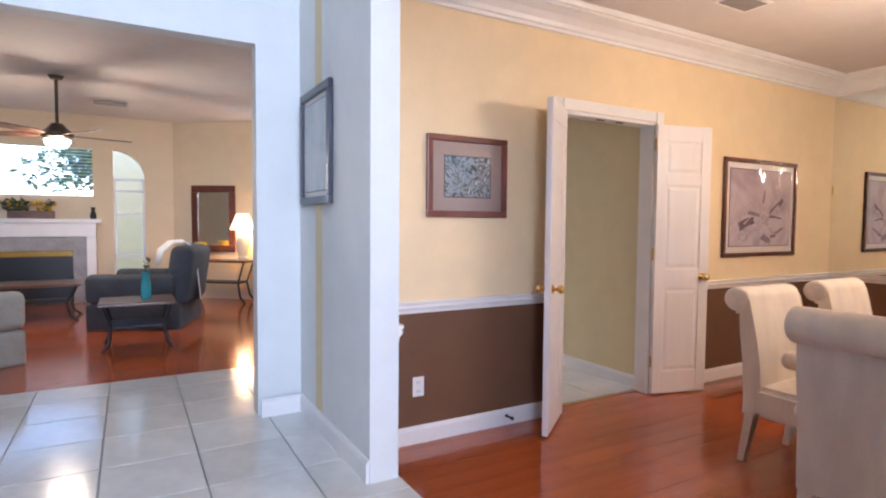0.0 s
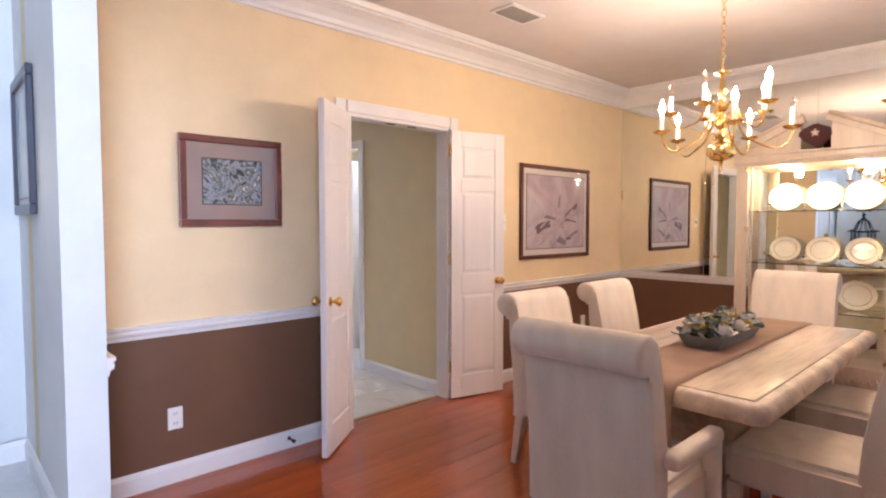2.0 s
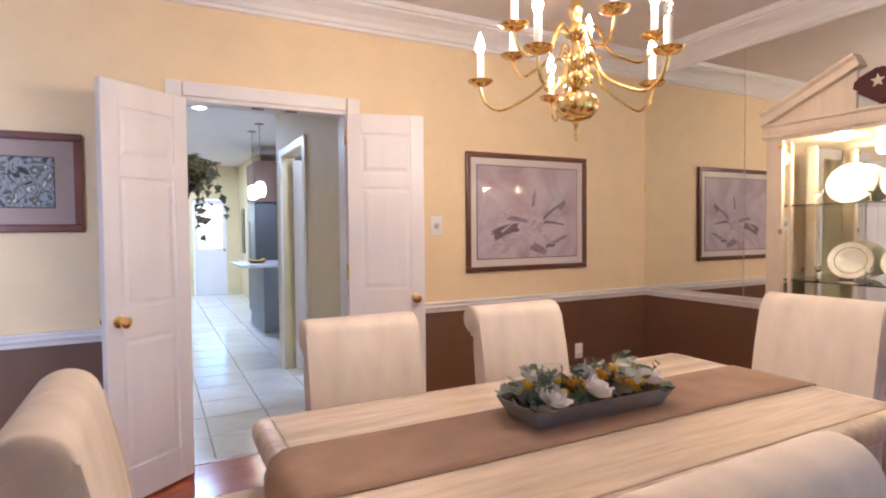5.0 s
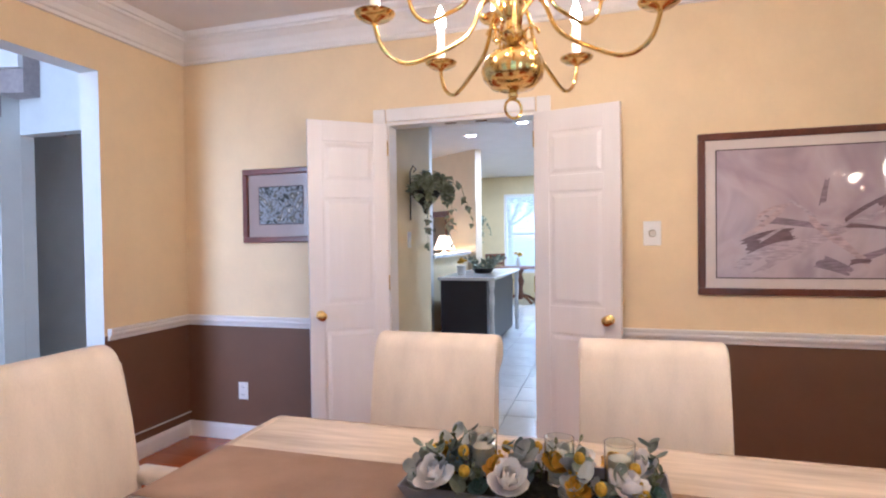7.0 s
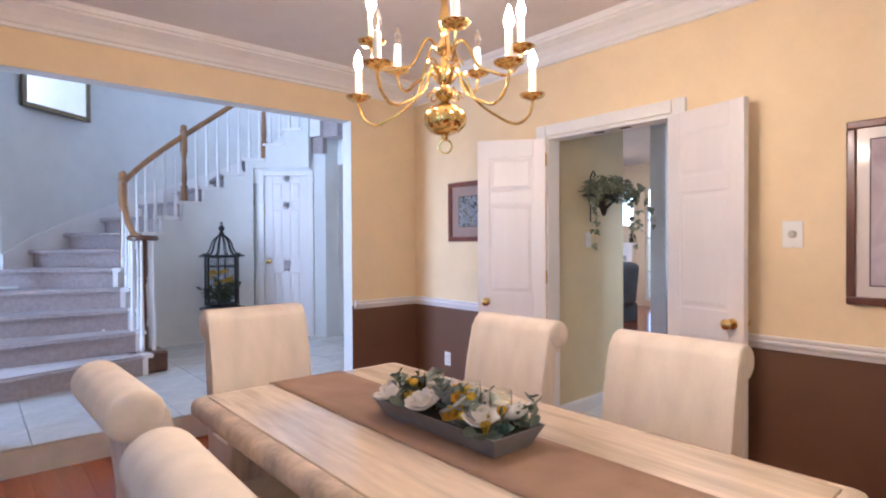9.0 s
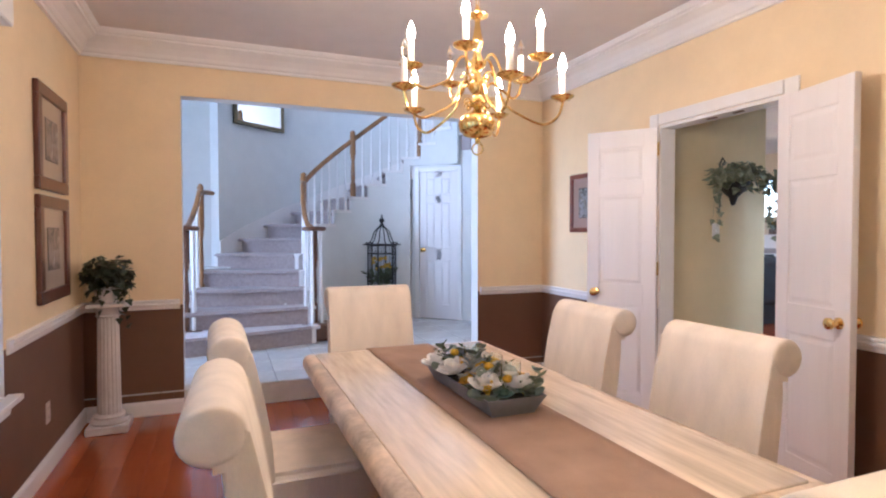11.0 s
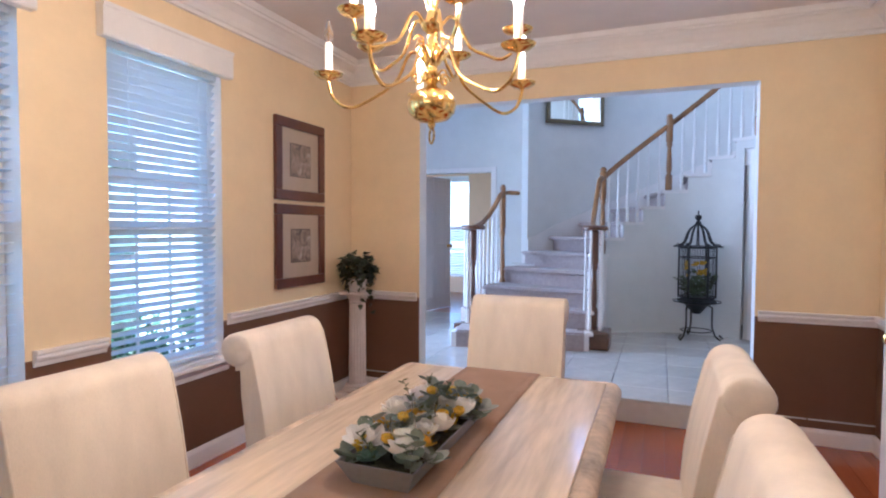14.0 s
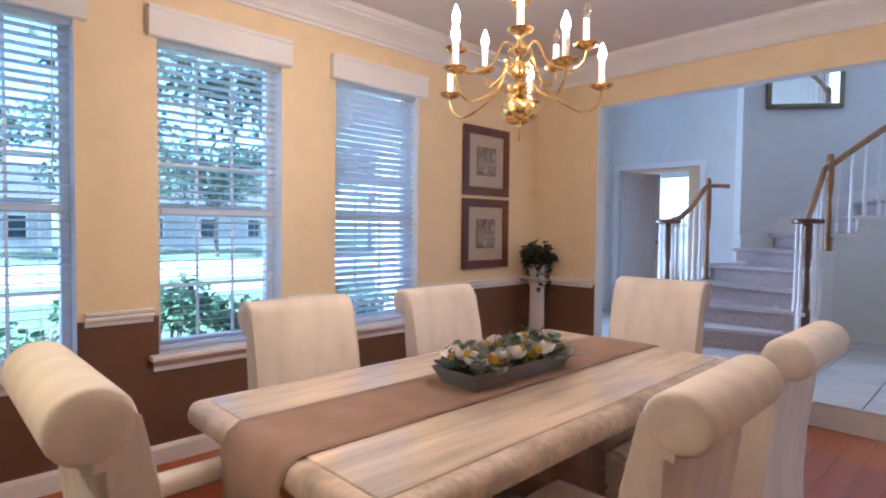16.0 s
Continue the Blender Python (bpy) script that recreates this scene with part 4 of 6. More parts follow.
for z, ys, r in ((1.451, (0.275, 0.0, -0.265), 0.118), (1.021, (0.27, 0.0, -0.27), 0.108), (0.656, (0.1, -0.24), 0.12)):
    for y in ys:
        china_plate(y, z + 0.001, r, 1.12)
for z, n in ((1.451, 3), (1.021, 4), (0.656, 2)):
    for i in range(n):
        y = 0.34 - i * 0.25
        g = thing("cordial_glass", pose(5.75, 1.155 + y, z), "small clear stemmed glass on the glass shelf", "glass", "glasses in the cabinet")
        part("bowl", revolve([(0, 0.0015), (0.022, 0.002), (0.02, 0.005), (0.004, 0.009), (0.0035, 0.045), (0.018, 0.06), (0.021, 0.085), (0.0195, 0.085), (0.016, 0.061), (0, 0.05)], 14), CLEAR, g, smooth=True)
flag = thing("folded_flag_case", pose(5.65, 1.16, CT + 0.003), "dark red triangular folded flag with pale star", "flag")
FLAG = material("dark_red_cloth", (0.07, 0.018, 0.018), 0.8, vary=0.15)
bm = extrude_profile([(-0.02, 0.0), (0.125, 0.10), (0.115, 0.15), (0.0, 0.20), (-0.115, 0.15), (-0.125, 0.10)], "x", -0.03, 0.03)
bmesh.ops.bevel(bm, geom=bm.edges[:], offset=0.012, segments=2, affect="EDGES")
part("fold", bm, FLAG, flag, smooth=True)
star = [(0.034 * (1 if i % 2 == 0 else 0.42) * math.sin(math.pi * i / 5), 0.125 + 0.034 * (1 if i % 2 == 0 else 0.42) * math.cos(math.pi * i / 5)) for i in range(10)]
part("star", extrude_profile(star, "x", -0.033, -0.029), material("pale_star", (0.6, 0.5, 0.36), 0.7), flag, "pale star patch")

# ---------- flower tray ----------
tray = thing("flower_tray", pose(3.70, 1.118, TZ + 0.0055) @ Matrix.Diagonal((0.79, 1.12, 0.85, 1)), "grey metal trough with white and yellow flowers and grey-green leaves", "centerpiece")
ZINC = material("grey_zinc", (0.27, 0.27, 0.29), 0.45, 0.4, vary=0.15, bump=0.05)
bm = bmesh.new()
L0, L1, B0, B1, TH = 0.335, 0.375, 0.07, 0.098, 0.075
outer = [[bm.verts.new((x * l, y * b, z)) for x, y in ((-1, -1), (1, -1), (1, 1), (-1, 1))] for l, b, z in ((L0, B0, 0), (L1, B1, TH), (L1 - 0.005, B1 - 0.005, TH), (L0 - 0.004, B0 - 0.004, 0.006))]
for a, b in zip(outer, outer[1:]):
    for i in range(4):
        bm.faces.new((a[i], a[(i + 1) % 4], b[(i + 1) % 4], b[i]))
bm.faces.new(outer[0][::-1])
bm.faces.new(outer[3])
part("trough", bm, ZINC, tray)
part("moss", rounded((-L1 + 0.025, -B1 + 0.02, 0.02), (L1 - 0.025, B1 - 0.02, 0.058), 0.01), material("dark_moss", (0.035, 0.04, 0.025), 0.9, vary=0.5, scale=40, bump=0.8), tray)
PETAL = material("white_petal", (0.92, 0.90, 0.88), 0.6, vary=0.06, scale=20)
YEL = material("yellow_petal", (0.74, 0.42, 0.02), 0.6, vary=0.2, scale=30)
PUFF = material("yellow_puff", (0.72, 0.46, 0.03), 0.9, vary=0.3, scale=80, bump=0.8, bump_scale=300)
SAGE = material("sage_leaf", (0.21, 0.26, 0.21), 0.6, vary=0.3, scale=12)
GREY_LEAF = material("silver_leaf", (0.42, 0.46, 0.44), 0.7, vary=0.2, scale=12)
OLIVE = material("olive_leaf", (0.10, 0.13, 0.055), 0.6, vary=0.4, scale=12)
TEAL = material("succulent_leaf", (0.11, 0.20, 0.17), 0.5, vary=0.25, scale=12)
STEM = material("brown_stem", (0.07, 0.055, 0.03), 0.7, vary=0.2)


def petal(bm, m, ln, wd, cup, n=5):
    rows = []
    for i in range(n + 1):
        t = i / n
        w_ = wd * math.sin(math.pi * min(1, 0.12 + 0.8 * t)) ** 0.8
        row = []
        for j in (-1, -0.5, 0, 0.5, 1):
            p = Vector((j * w_, ln * t, cup * t * t * ln - 0.35 * w_ * (1 - j * j) + 0.1 * ln * t * (1 - t)))
            row.append(bm.verts.new(m @ p))
        rows.append(row)
    for a, b in zip(rows, rows[1:]):
        for j in range(4):
            bm.faces.new((a[j], a[j + 1], b[j + 1], b[j]))


def bloom(name, at, r, mat, rings, tilt, seed, parent, label):
    g = random.Random(seed)
    bm = bmesh.new()
    for k, (n, elev, ln) in enumerate(rings):
        for i in range(n):
            a = 360 * (i + 0.5 * k) / n + g.uniform(-9, 9)
            petal(bm, pose(0, 0, 0.004 * k, 0, 0, a) @ pose(0, 0, 0, elev + g.uniform(-8, 8)), r * ln * g.uniform(0.9, 1.1), r * ln * 0.48, 0.25)
    ob = part(name, bm, mat, parent, label, True)
    ob.matrix_basis = Matrix.Translation(at) @ pose(0, 0, 0, *tilt)
    return ob


def puff(at, r, parent, seed):
    bm = bmesh.new()
    bmesh.ops.create_icosphere(bm, subdivisions=3, radius=r)
    g = random.Random(seed)
    for v in bm.verts:
        v.co *= 1 + g.uniform(-0.08, 0.08)
    part("billy_button", bm, PUFF, parent, "yellow ball flower", True).matrix_basis = Matrix.Translation(at)


def leafy(at, parent, mat, n, height, leaf, seed, spread=0.05, droop=0.0, name="sprig", round_=1.0):
    """One sprig: a bent stem with paired leaves."""
    g = random.Random(seed)
    bm = bmesh.new()
    dx, dy = g.uniform(-spread, spread), g.uniform(-spread, spread)
    pts = [(dx * t * t, dy * t * t, height * (t - droop * t * t)) for t in [i / 5 for i in range(6)]]
    tube(pts, 0.0018, 5, bm, 0.0008)
    for i in range(n):
        t = 0.15 + 0.85 * i / max(1, n - 1)
        p = Vector((dx * t * t, dy * t * t, height * (t - droop * t * t)))
        m = Matrix.Translation(p) @ pose(0, 0, 0, 0, 0, 137.5 * i + g.uniform(-20, 20)) @ pose(0, 0, 0, g.uniform(5, 55), g.uniform(-25, 25), 0)
        petal(bm, m, leaf * g.uniform(0.75, 1.15), leaf * 0.36 * round_, 0.12, 4)
    ob = part(name, bm, mat, parent, smooth=True)
    ob.matrix_basis = Matrix.Translation(at)
    return ob


PEONY = [(5, 15, 1.0), (5, 40, 0.9), (5, 62, 0.75), (4, 80, 0.5)]
RANUN = [(7, 10, 1.0), (7, 35, 0.9), (6, 55, 0.75), (5, 75, 0.6)]
for i, (x, y, z, r) in enumerate(((-0.27, -0.07, 0.085, 0.055), (-0.06, -0.075, 0.09, 0.06), (0.25, -0.06, 0.095, 0.056), (0.30, 0.05, 0.09, 0.05), (0.05, 0.07, 0.09, 0.052), (-0.18, 0.075, 0.085, 0.052), (0.13, 0.055, 0.10, 0.04))):
    bloom("peony", (x, y, z + 0.006), 1.14 * r, PETAL, PEONY, ((25 if y < 0 else -25), 0, 40 * i), 30 + i, tray, "white open peony")
for i, (x, y, z, r) in enumerate(((-0.10, -0.03, 0.105, 0.042), (0.13, -0.075, 0.095, 0.038), (0.06, 0.0, 0.115, 0.042), (-0.28, 0.04, 0.10, 0.036), (0.22, 0.07, 0.1, 0.036))):
    bloom("ranunculus", (x, y, z), r, YEL, RANUN, ((20 if y < 0.02 else -20), 0, 30 * i), 60 + i, tray, "golden yellow ranunculus")
for i, (x, y, z) in enumerate(((-0.2, -0.03, 0.15), (-0.19, -0.055, 0.11), (0.13, -0.01, 0.15), (0.19, -0.08, 0.115), (0.28, 0.0, 0.13), (-0.3, 0.01, 0.13), (0.0, 0.06, 0.135), (-0.1, 0.08, 0.12))):
    puff((x, y, z), 0.016, tray, 80 + i)
g = random.Random(11)
for i in range(26):
    x, y = g.uniform(-0.33, 0.33), g.uniform(-0.075, 0.075)
    leafy((x, y, 0.05), tray, (SAGE, GREY_LEAF, OLIVE, SAGE)[i % 4], (8, 6, 14, 7)[i % 4], (0.11, 0.09, 0.13, 0.10)[i % 4] * g.uniform(0.8, 1.1), (0.04, 0.05, 0.02, 0.045)[i % 4], 100 + i, 0.06, round_=(1.3, 1.25, 0.8, 1.3)[i % 4])
for i in range(12):
    x, y = g.uniform(-0.34, 0.34), g.choice((-0.09, 0.09))
    leafy((x, y, 0.055), tray, GREY_LEAF if i % 2 else SAGE, 4, 0.05, 0.05, 160 + i, 0.07, 0.7, round_=1.2)
for i, (x, y) in enumerate(((-0.14, -0.08), (0.18, -0.05), (-0.02, 0.03), (0.33, -0.03), (-0.32, -0.05))):
    bloom("succulent", (x, y, 0.078), 0.032, TEAL, [(8, 10, 1.0), (8, 35, 0.8), (6, 60, 0.55)], (10 if y < 0 else -10, 0, 20 * i), 200 + i, tray, "blue-green succulent rosette")
for i in range(14):
    x, y = g.uniform(-0.33, 0.33), g.uniform(-0.085, 0.085)
    bm = bmesh.new()
    for k in range(7):
        q = Vector((g.uniform(-0.02, 0.02), g.uniform(-0.02, 0.02), g.uniform(0.09, 0.13)))
        tube([(0, 0, 0.05), q], 0.0008, 4, bm)
        bmesh.ops.create_icosphere(bm, subdivisions=1, radius=0.0055, matrix=Matrix.Translation(q))
    part("berry_spray", bm, PUFF, tray, smooth=True).matrix_basis = Matrix.Translation((x, y, 0))
for x in (-0.16, 0.07, 0.24):
    cup = thing("candle_glass", pose(3.70 + x * 0.79, 1.118 + 0.03, TZ + 0.0065 + 0.05), "clear glass candle cup with white candle among the flowers", "candle holder", "candle glasses")
    part("glass_cup", revolve([(0, 0.001), (0.03, 0.001), (0.033, 0.004), (0.035, 0.105), (0.033, 0.105), (0.030, 0.006), (0, 0.006)], 24), CLEAR, cup, smooth=True)
    part("candle", revolve([(0, 0.0065), (0.026, 0.0065), (0.026, 0.07), (0, 0.072)], 16), CANDLE, cup, "white candle")

# ---------- plant on a column ----------
IVY = material("dark_ivy_leaf", (0.028, 0.042, 0.02), 0.45, vary=0.5, scale=25, fine=60)
column = thing("plant_column", pose(1.29, -0.50, 0) @ Matrix.Diagonal((1, 1, 0.955, 1)), "white fluted plaster column used as a plant stand", "plant stand")
PLASTER = material("white_plaster", (0.66, 0.60, 0.56), 0.6, vary=0.1, bump=0.1)
part("base_block", rounded((-0.125, -0.125, 0.001), (0.125, 0.125, 0.055), 0.008), PLASTER, column)
part("base_torus", revolve([(0, 0.055), (0.11, 0.055), (0.118, 0.07), (0.11, 0.088), (0.092, 0.095), (0.098, 0.11), (0.085, 0.125), (0, 0.125)], 28), PLASTER, column, smooth=True)
n, bm, rings = 64, bmesh.new(), []
for z in (0.125, 0.3, 0.5, 0.70, 0.80):
    r0 = 0.074 - 0.012 * z
    rings.append([bm.verts.new(((r0 - 0.006 * (i % 4 == 0)) * math.cos(2 * math.pi * i / n), (r0 - 0.006 * (i % 4 == 0)) * math.sin(2 * math.pi * i / n), z)) for i in range(n)])
for a, b in zip(rings, rings[1:]):
    for i in range(n):
        bm.faces.new((a[i], a[(i + 1) % n], b[(i + 1) % n], b[i]))
part("fluted_shaft", bm, PLASTER, column)
part("capital", revolve([(0.066, 0.80), (0.075, 0.81), (0.066, 0.82), (0.08, 0.85), (0.1, 0.875), (0, 0.876)], 28), PLASTER, column, smooth=True)
part("abacus", rounded((-0.11, -0.11, 0.876), (0.11, 0.11, 0.9), 0.006), PLASTER, column)


def ivy_leaf(bm, m, s):
    pts = [(0, 0), (0.42, 0.1), (0.5, 0.35), (0.28, 0.5), (0.2, 0.75), (0, 1.05), (-0.2, 0.75), (-0.28, 0.5), (-0.5, 0.35), (-0.42, 0.1)]
    c = bm.verts.new(m @ Vector((0, 0.4 * s, -0.08 * s)))
    vs = [bm.verts.new(m @ Vector((x * s, y * s, 0.05 * s * (abs(x) > 0.3)))) for x, y in pts]
    for i in range(len(vs)):
        bm.faces.new((c, vs[i], vs[(i + 1) % len(vs)]))


def ivy_mass(parent, seed, n, size, leaf, trails, mat, clear_x=None):
    """A bushy head of leaves with hanging strands, round the parent's origin. clear_x: leaves stay on this side of it."""
    g = random.Random(seed)
    bm = bmesh.new()
    for i in range(n):
        d = Vector((g.gauss(0, 1), g.gauss(0, 1), g.gauss(0.25, 0.8))).normalized() * g.uniform(0.45, 1.0)
        p = Vector((d.x * size[0], d.y * size[1], d.z * size[2]))
        if clear_x is not None and p.x < clear_x:
            p.x = clear_x + g.uniform(0, 0.03)
        a = math.degrees(math.atan2(d.y, d.x)) - 90
        ivy_leaf(bm, Matrix.Translation(p) @ pose(0, 0, 0, 0, 0, a + g.uniform(-50, 50)) @ pose(0, 0, 0, g.uniform(-80, 15), g.uniform(-35, 35), 0), leaf * g.uniform(0.6, 1.25))
    part("foliage", bm, mat, parent)
    for i, (x, y, z, ln, ox, oy) in enumerate(trails):
        bm = bmesh.new()
        pts = [Vector((x + ox * t ** 0.6, y + oy * t ** 0.6, z - ln * t ** 1.5 + 0.02 * math.sin(9 * t + i))) for t in [k / 8 for k in range(9)]]
        tube(pts, 0.002, 5, bm, 0.001)
        m_ = max(5, int(ln / 0.028))
        for k in range(m_):
            p = pts[min(8, int(8 * k / m_) + 1)] + Vector((g.uniform(-0.015, 0.015), g.uniform(-0.015, 0.015), g.uniform(-0.02, 0.02)))
            ivy_leaf(bm, Matrix.Translation(p) @ pose(0, 0, 0, 0, 0, g.uniform(0, 360)) @ pose(0, 0, 0, g.uniform(-95, -25), g.uniform(-30, 30), 0), leaf * g.uniform(0.6, 1.05))
        part("trailing_strand", bm, mat, parent)


pot = thing("potted_ivy", pose(1.29, -0.50, 0.8605), "dark green ivy in a pot on the white column", "potted plant")
part("pot", revolve([(0, 0), (0.06, 0), (0.085, 0.09), (0.09, 0.1), (0.08, 0.1), (0.07, 0.085), (0, 0.085)], 24), PLASTER, pot, smooth=True)
head = part("stems", tube([(0, 0, 0.08), (0.01, 0.0, 0.14), (0, 0.01, 0.2)], 0.006, 6), STEM, pot)
tuft = new("ivy_head")
tuft.parent = pot
tuft.matrix_basis = pose(0, 0, 0.175)
ivy_mass(tuft, 3, 330, (0.15, 0.15, 0.15), 0.055, [(0.06, 0.05, -0.02, 0.26, 0.03, 0.03), (-0.03, 0.07, -0.03, 0.3, 0.0, 0.04), (0.08, -0.02, -0.02, 0.2, 0.05, 0.0), (0.02, 0.09, 0.0, 0.16, 0.02, 0.05)], IVY)

# ---------- stair rails ----------
BAL = material("white_baluster", (0.86, 0.85, 0.84), 0.35, vary=0.03)


def polar(a, r, z=0.0):
    return (STAIR_C[0] - r * math.sin(radians(a)), STAIR_C[1] - r * math.cos(radians(a)), z)


def rail_z(a):
    return 1.95 + 0.0165 * (a - 42.7)


rails = thing("stair_balustrade", pose(0, 0, 0), "white turned balusters under a honey oak handrail", "balustrade")
NEWEL = [(0.038, 0), (0.038, 0.18), (0.03, 0.19), (0.024, 0.21), (0.032, 0.26), (0.026, 0.42), (0.022, 0.52), (0.034, 0.56), (0.028, 0.58), (0.038, 0.60), (0.038, 0.86), (0.042, 0.87), (0.03, 0.89), (0.038, 0.91), (0.02, 0.935), (0.0, 0.94)]
BALUSTER = [(0.019, 0), (0.019, 0.14), (0.013, 0.15), (0.021, 0.19), (0.016, 0.34), (0.012, 0.6), (0.011, 1.0)]


def post(parent, at, z0, z1, profile, mat, name, seg=14):
    k = (z1 - z0) / profile[-1][1]
    ob = part(name, revolve([(r, h * k) for r, h in profile], seg), mat, parent, smooth=True)
    ob.matrix_basis = pose(at[0], at[1], z0)
    return ob


RR = R_IN + 0.01
for a in (42.7, 80.7, 124):
    z = tread_z(a)
    post(rails, polar(a, RR), z - 0.0, rail_z(a) + 0.13, NEWEL, OAK, "newel_post", 16)
a = 47.0
while a < 160:
    if min(abs(a - q) for q in (42.7, 80.7, 124)) > 2.2:
        post(rails, polar(a, RR), tread_z(a), rail_z(a) - 0.02, BALUSTER, BAL, "baluster", 10)
    a += 5.75
for s0, s1 in ((43.7, 79.7), (81.7, 123), (125, 160)):
    pts = [polar(s0 + (s1 - s0) * i / 16, RR, rail_z(s0 + (s1 - s0) * i / 16)) for i in range(17)]
    bm = tube(pts, 0.03, 10)
    part("handrail", bm, OAK, rails, smooth=True)


def start_newel(parent, x, y, seed):
    """The foot of a rail: a dark starting block, an oak newel, a ring of balusters and a turned cap."""
    bm = rounded((-0.165, -0.165, 0.0), (0.165, 0.165, 0.185), 0.02, 3)
    part("starting_block", bm, DARK_OAK, parent).matrix_basis = pose(x, y, FZ)
    post(parent, (x, y), FZ + 0.185, 1.36, NEWEL[:-3], DARK_OAK, "newel_post", 16)
    for i in range(5):
        an = 0.9 + i * 1.256
        post(parent, (x + 0.09 * math.cos(an), y + 0.09 * math.sin(an)), FZ + 0.185, 1.36, BALUSTER, BAL, "baluster", 10)
    part("volute_cap", revolve([(0, 1.355), (0.115, 1.355), (0.13, 1.365), (0.132, 1.385), (0.12, 1.40), (0.06, 1.404), (0, 1.404)], 24, (x, y)), DARK_OAK, parent, smooth=True)


start_newel(rails, -0.60, 1.15, 1)
goose = [(-0.63, 1.14, 1.385), (-0.78, 1.11, 1.42), (-0.97, 1.10, 1.54), (-1.13, 1.105, 1.70), (-1.22, 1.115, 1.82), (-1.28, 1.12, 1.91), (-1.34, 1.13, 1.94), (-1.405, 1.145, 1.95)]
part("gooseneck", tube(goose, 0.029, 10), OAK, rails, smooth=True)
for t_ in (0.28, 0.46, 0.64, 0.82):
    x, y = -0.60 - 0.81 * t_, 1.115
    a = math.degrees(math.atan2(STAIR_C[0] - x, STAIR_C[1] - y))
    post(rails, (x, y), tread_z(a), 1.36 + 0.58 * t_ ** 1.4, BALUSTER, BAL, "baluster", 10)
left_rail = thing("stair_side_rail", pose(0, 0, 0), "short oak handrail with white balusters at the stair foot", "balustrade")
start_newel(left_rail, -0.55, -0.13, 2)
RL = R_OUT - 0.06
post(left_rail, polar(20, RL), FZ + 0.3, 1.90, NEWEL, OAK, "newel_post", 16)
part("gooseneck", tube([(-0.60, -0.13, 1.385), (-0.78, -0.11, 1.42), (-0.98, -0.08, 1.52), (-1.14, -0.05, 1.65), (-1.25, -0.03, 1.76), polar(20, RL, 1.80)], 0.029, 10), OAK, left_rail, smooth=True)
part("wall_rail", tube([polar(20, RL, 1.80), polar(24, RL, 1.81), polar(28, RL, 1.81)], 0.027, 10), OAK, left_rail, smooth=True)
for i in range(6):
    a = 3.5 + i * 2.7
    post(left_rail, polar(a, RL), tread_z(a), 1.38 + 0.045 * i, BALUSTER, BAL, "baluster", 10)
# raised wall end that the short rail runs to, skirt board, and wall cap of the lower steps
for k in range(1, 6):
    a0_, a1_ = A0 + STEP * (k - 1), A0 + STEP * k
    part("outer_string", sector(R_OUT + 0.001, R_OUT + 0.05, FZ, FZ + RISE * k - 0.034, a0_, a1_), TRIM, stair)
curved_wall("stair_skirt", R_OUT - 0.016, 0.018, 34, 150, FZ, 3.0, TRIM, 90, lambda a: FZ + RISE * ((a - A0) / STEP + 1) + 0.13)
slab("stair_corner_wall", (-1.904, -0.02, FZ), (-1.70, 0.30, FZ + RISE * 4 + 0.02), WHITE_WALL)

# ---------- framed mirrors over the stair ----------
BRONZE = material("bronze_frame", (0.16, 0.12, 0.06), 0.35, 0.5, vary=0.2)
for a, w, h, zc in ((52, 0.85, 0.75, 3.12), (96, 1.0, 0.75, 3.68)):
    x, y, _ = polar(a, R_OUT - 0.068)
    mm = thing("wall_mirror", pose(x, y, zc, 0, 0, 180 - a), "rectangular mirror in a bronze frame above the stair", "mirror", "stair mirrors")
    for lo_, hi_ in (((-w / 2, -0.015, -h / 2), (w / 2, 0.02, -h / 2 + 0.055)), ((-w / 2, -0.015, h / 2 - 0.055), (w / 2, 0.02, h / 2)), ((-w / 2, -0.015, -h / 2 + 0.055), (-w / 2 + 0.055, 0.02, h / 2 - 0.055)), ((w / 2 - 0.055, -0.015, -h / 2 + 0.055), (w / 2, 0.02, h / 2 - 0.055))):
        part("frame_bar", rounded(lo_, hi_, 0.008), BRONZE, mm)
    part("mirror_plate", rounded((-w / 2 + 0.05, -0.004, -h / 2 + 0.05), (w / 2 - 0.05, 0.002, h / 2 - 0.05), 0.001), MIRROR, mm)

# ---------- closet door under the stair ----------
ang = 46.5
cw = pose(-1.645, 2.66, 0, 0, 0, ang)
bm = bmesh.new()
for pts in ([(-0.04, FZ), (0.08, FZ), (0.08, 2.46), (-0.04, 2.36)], [(0.08, 2.17), (0.64, 2.17), (0.64, 2.93), (0.08, 2.46)], [(0.64, FZ), (0.86, FZ), (0.86, 3.1), (0.64, 2.93)]):
    extrude_profile(pts, "y", 0.0, 0.08, bm)
closet_wall = tagged(finish(bm, "closet_wall", WHITE_WALL), kind="structure")
closet_wall.matrix_world = cw
closet = thing("closet_door", cw @ pose(0.08, 0.03, FZ + 0.008), "closed white six-panel closet door under the stair", "door")
panel_leaf(closet, 0.56, 1.99, 2, ROWS3)
door_knobs(closet, 0.06, 0.93)
ctrim = tagged(thing("closet_casing", cw, "white casing round the closet door", "door casing"), kind="structure")
for lo_, hi_ in (((0.02, -0.016, FZ), (0.08, -0.0005, 2.22)), ((0.64, -0.016, FZ), (0.70, -0.0005, 2.22)), ((0.0802, -0.0165, 2.162), (0.6398, -0.0005, 2.219))):
    part("casing_bar", rounded(lo_, hi_, 0.004), TRIM, ctrim)

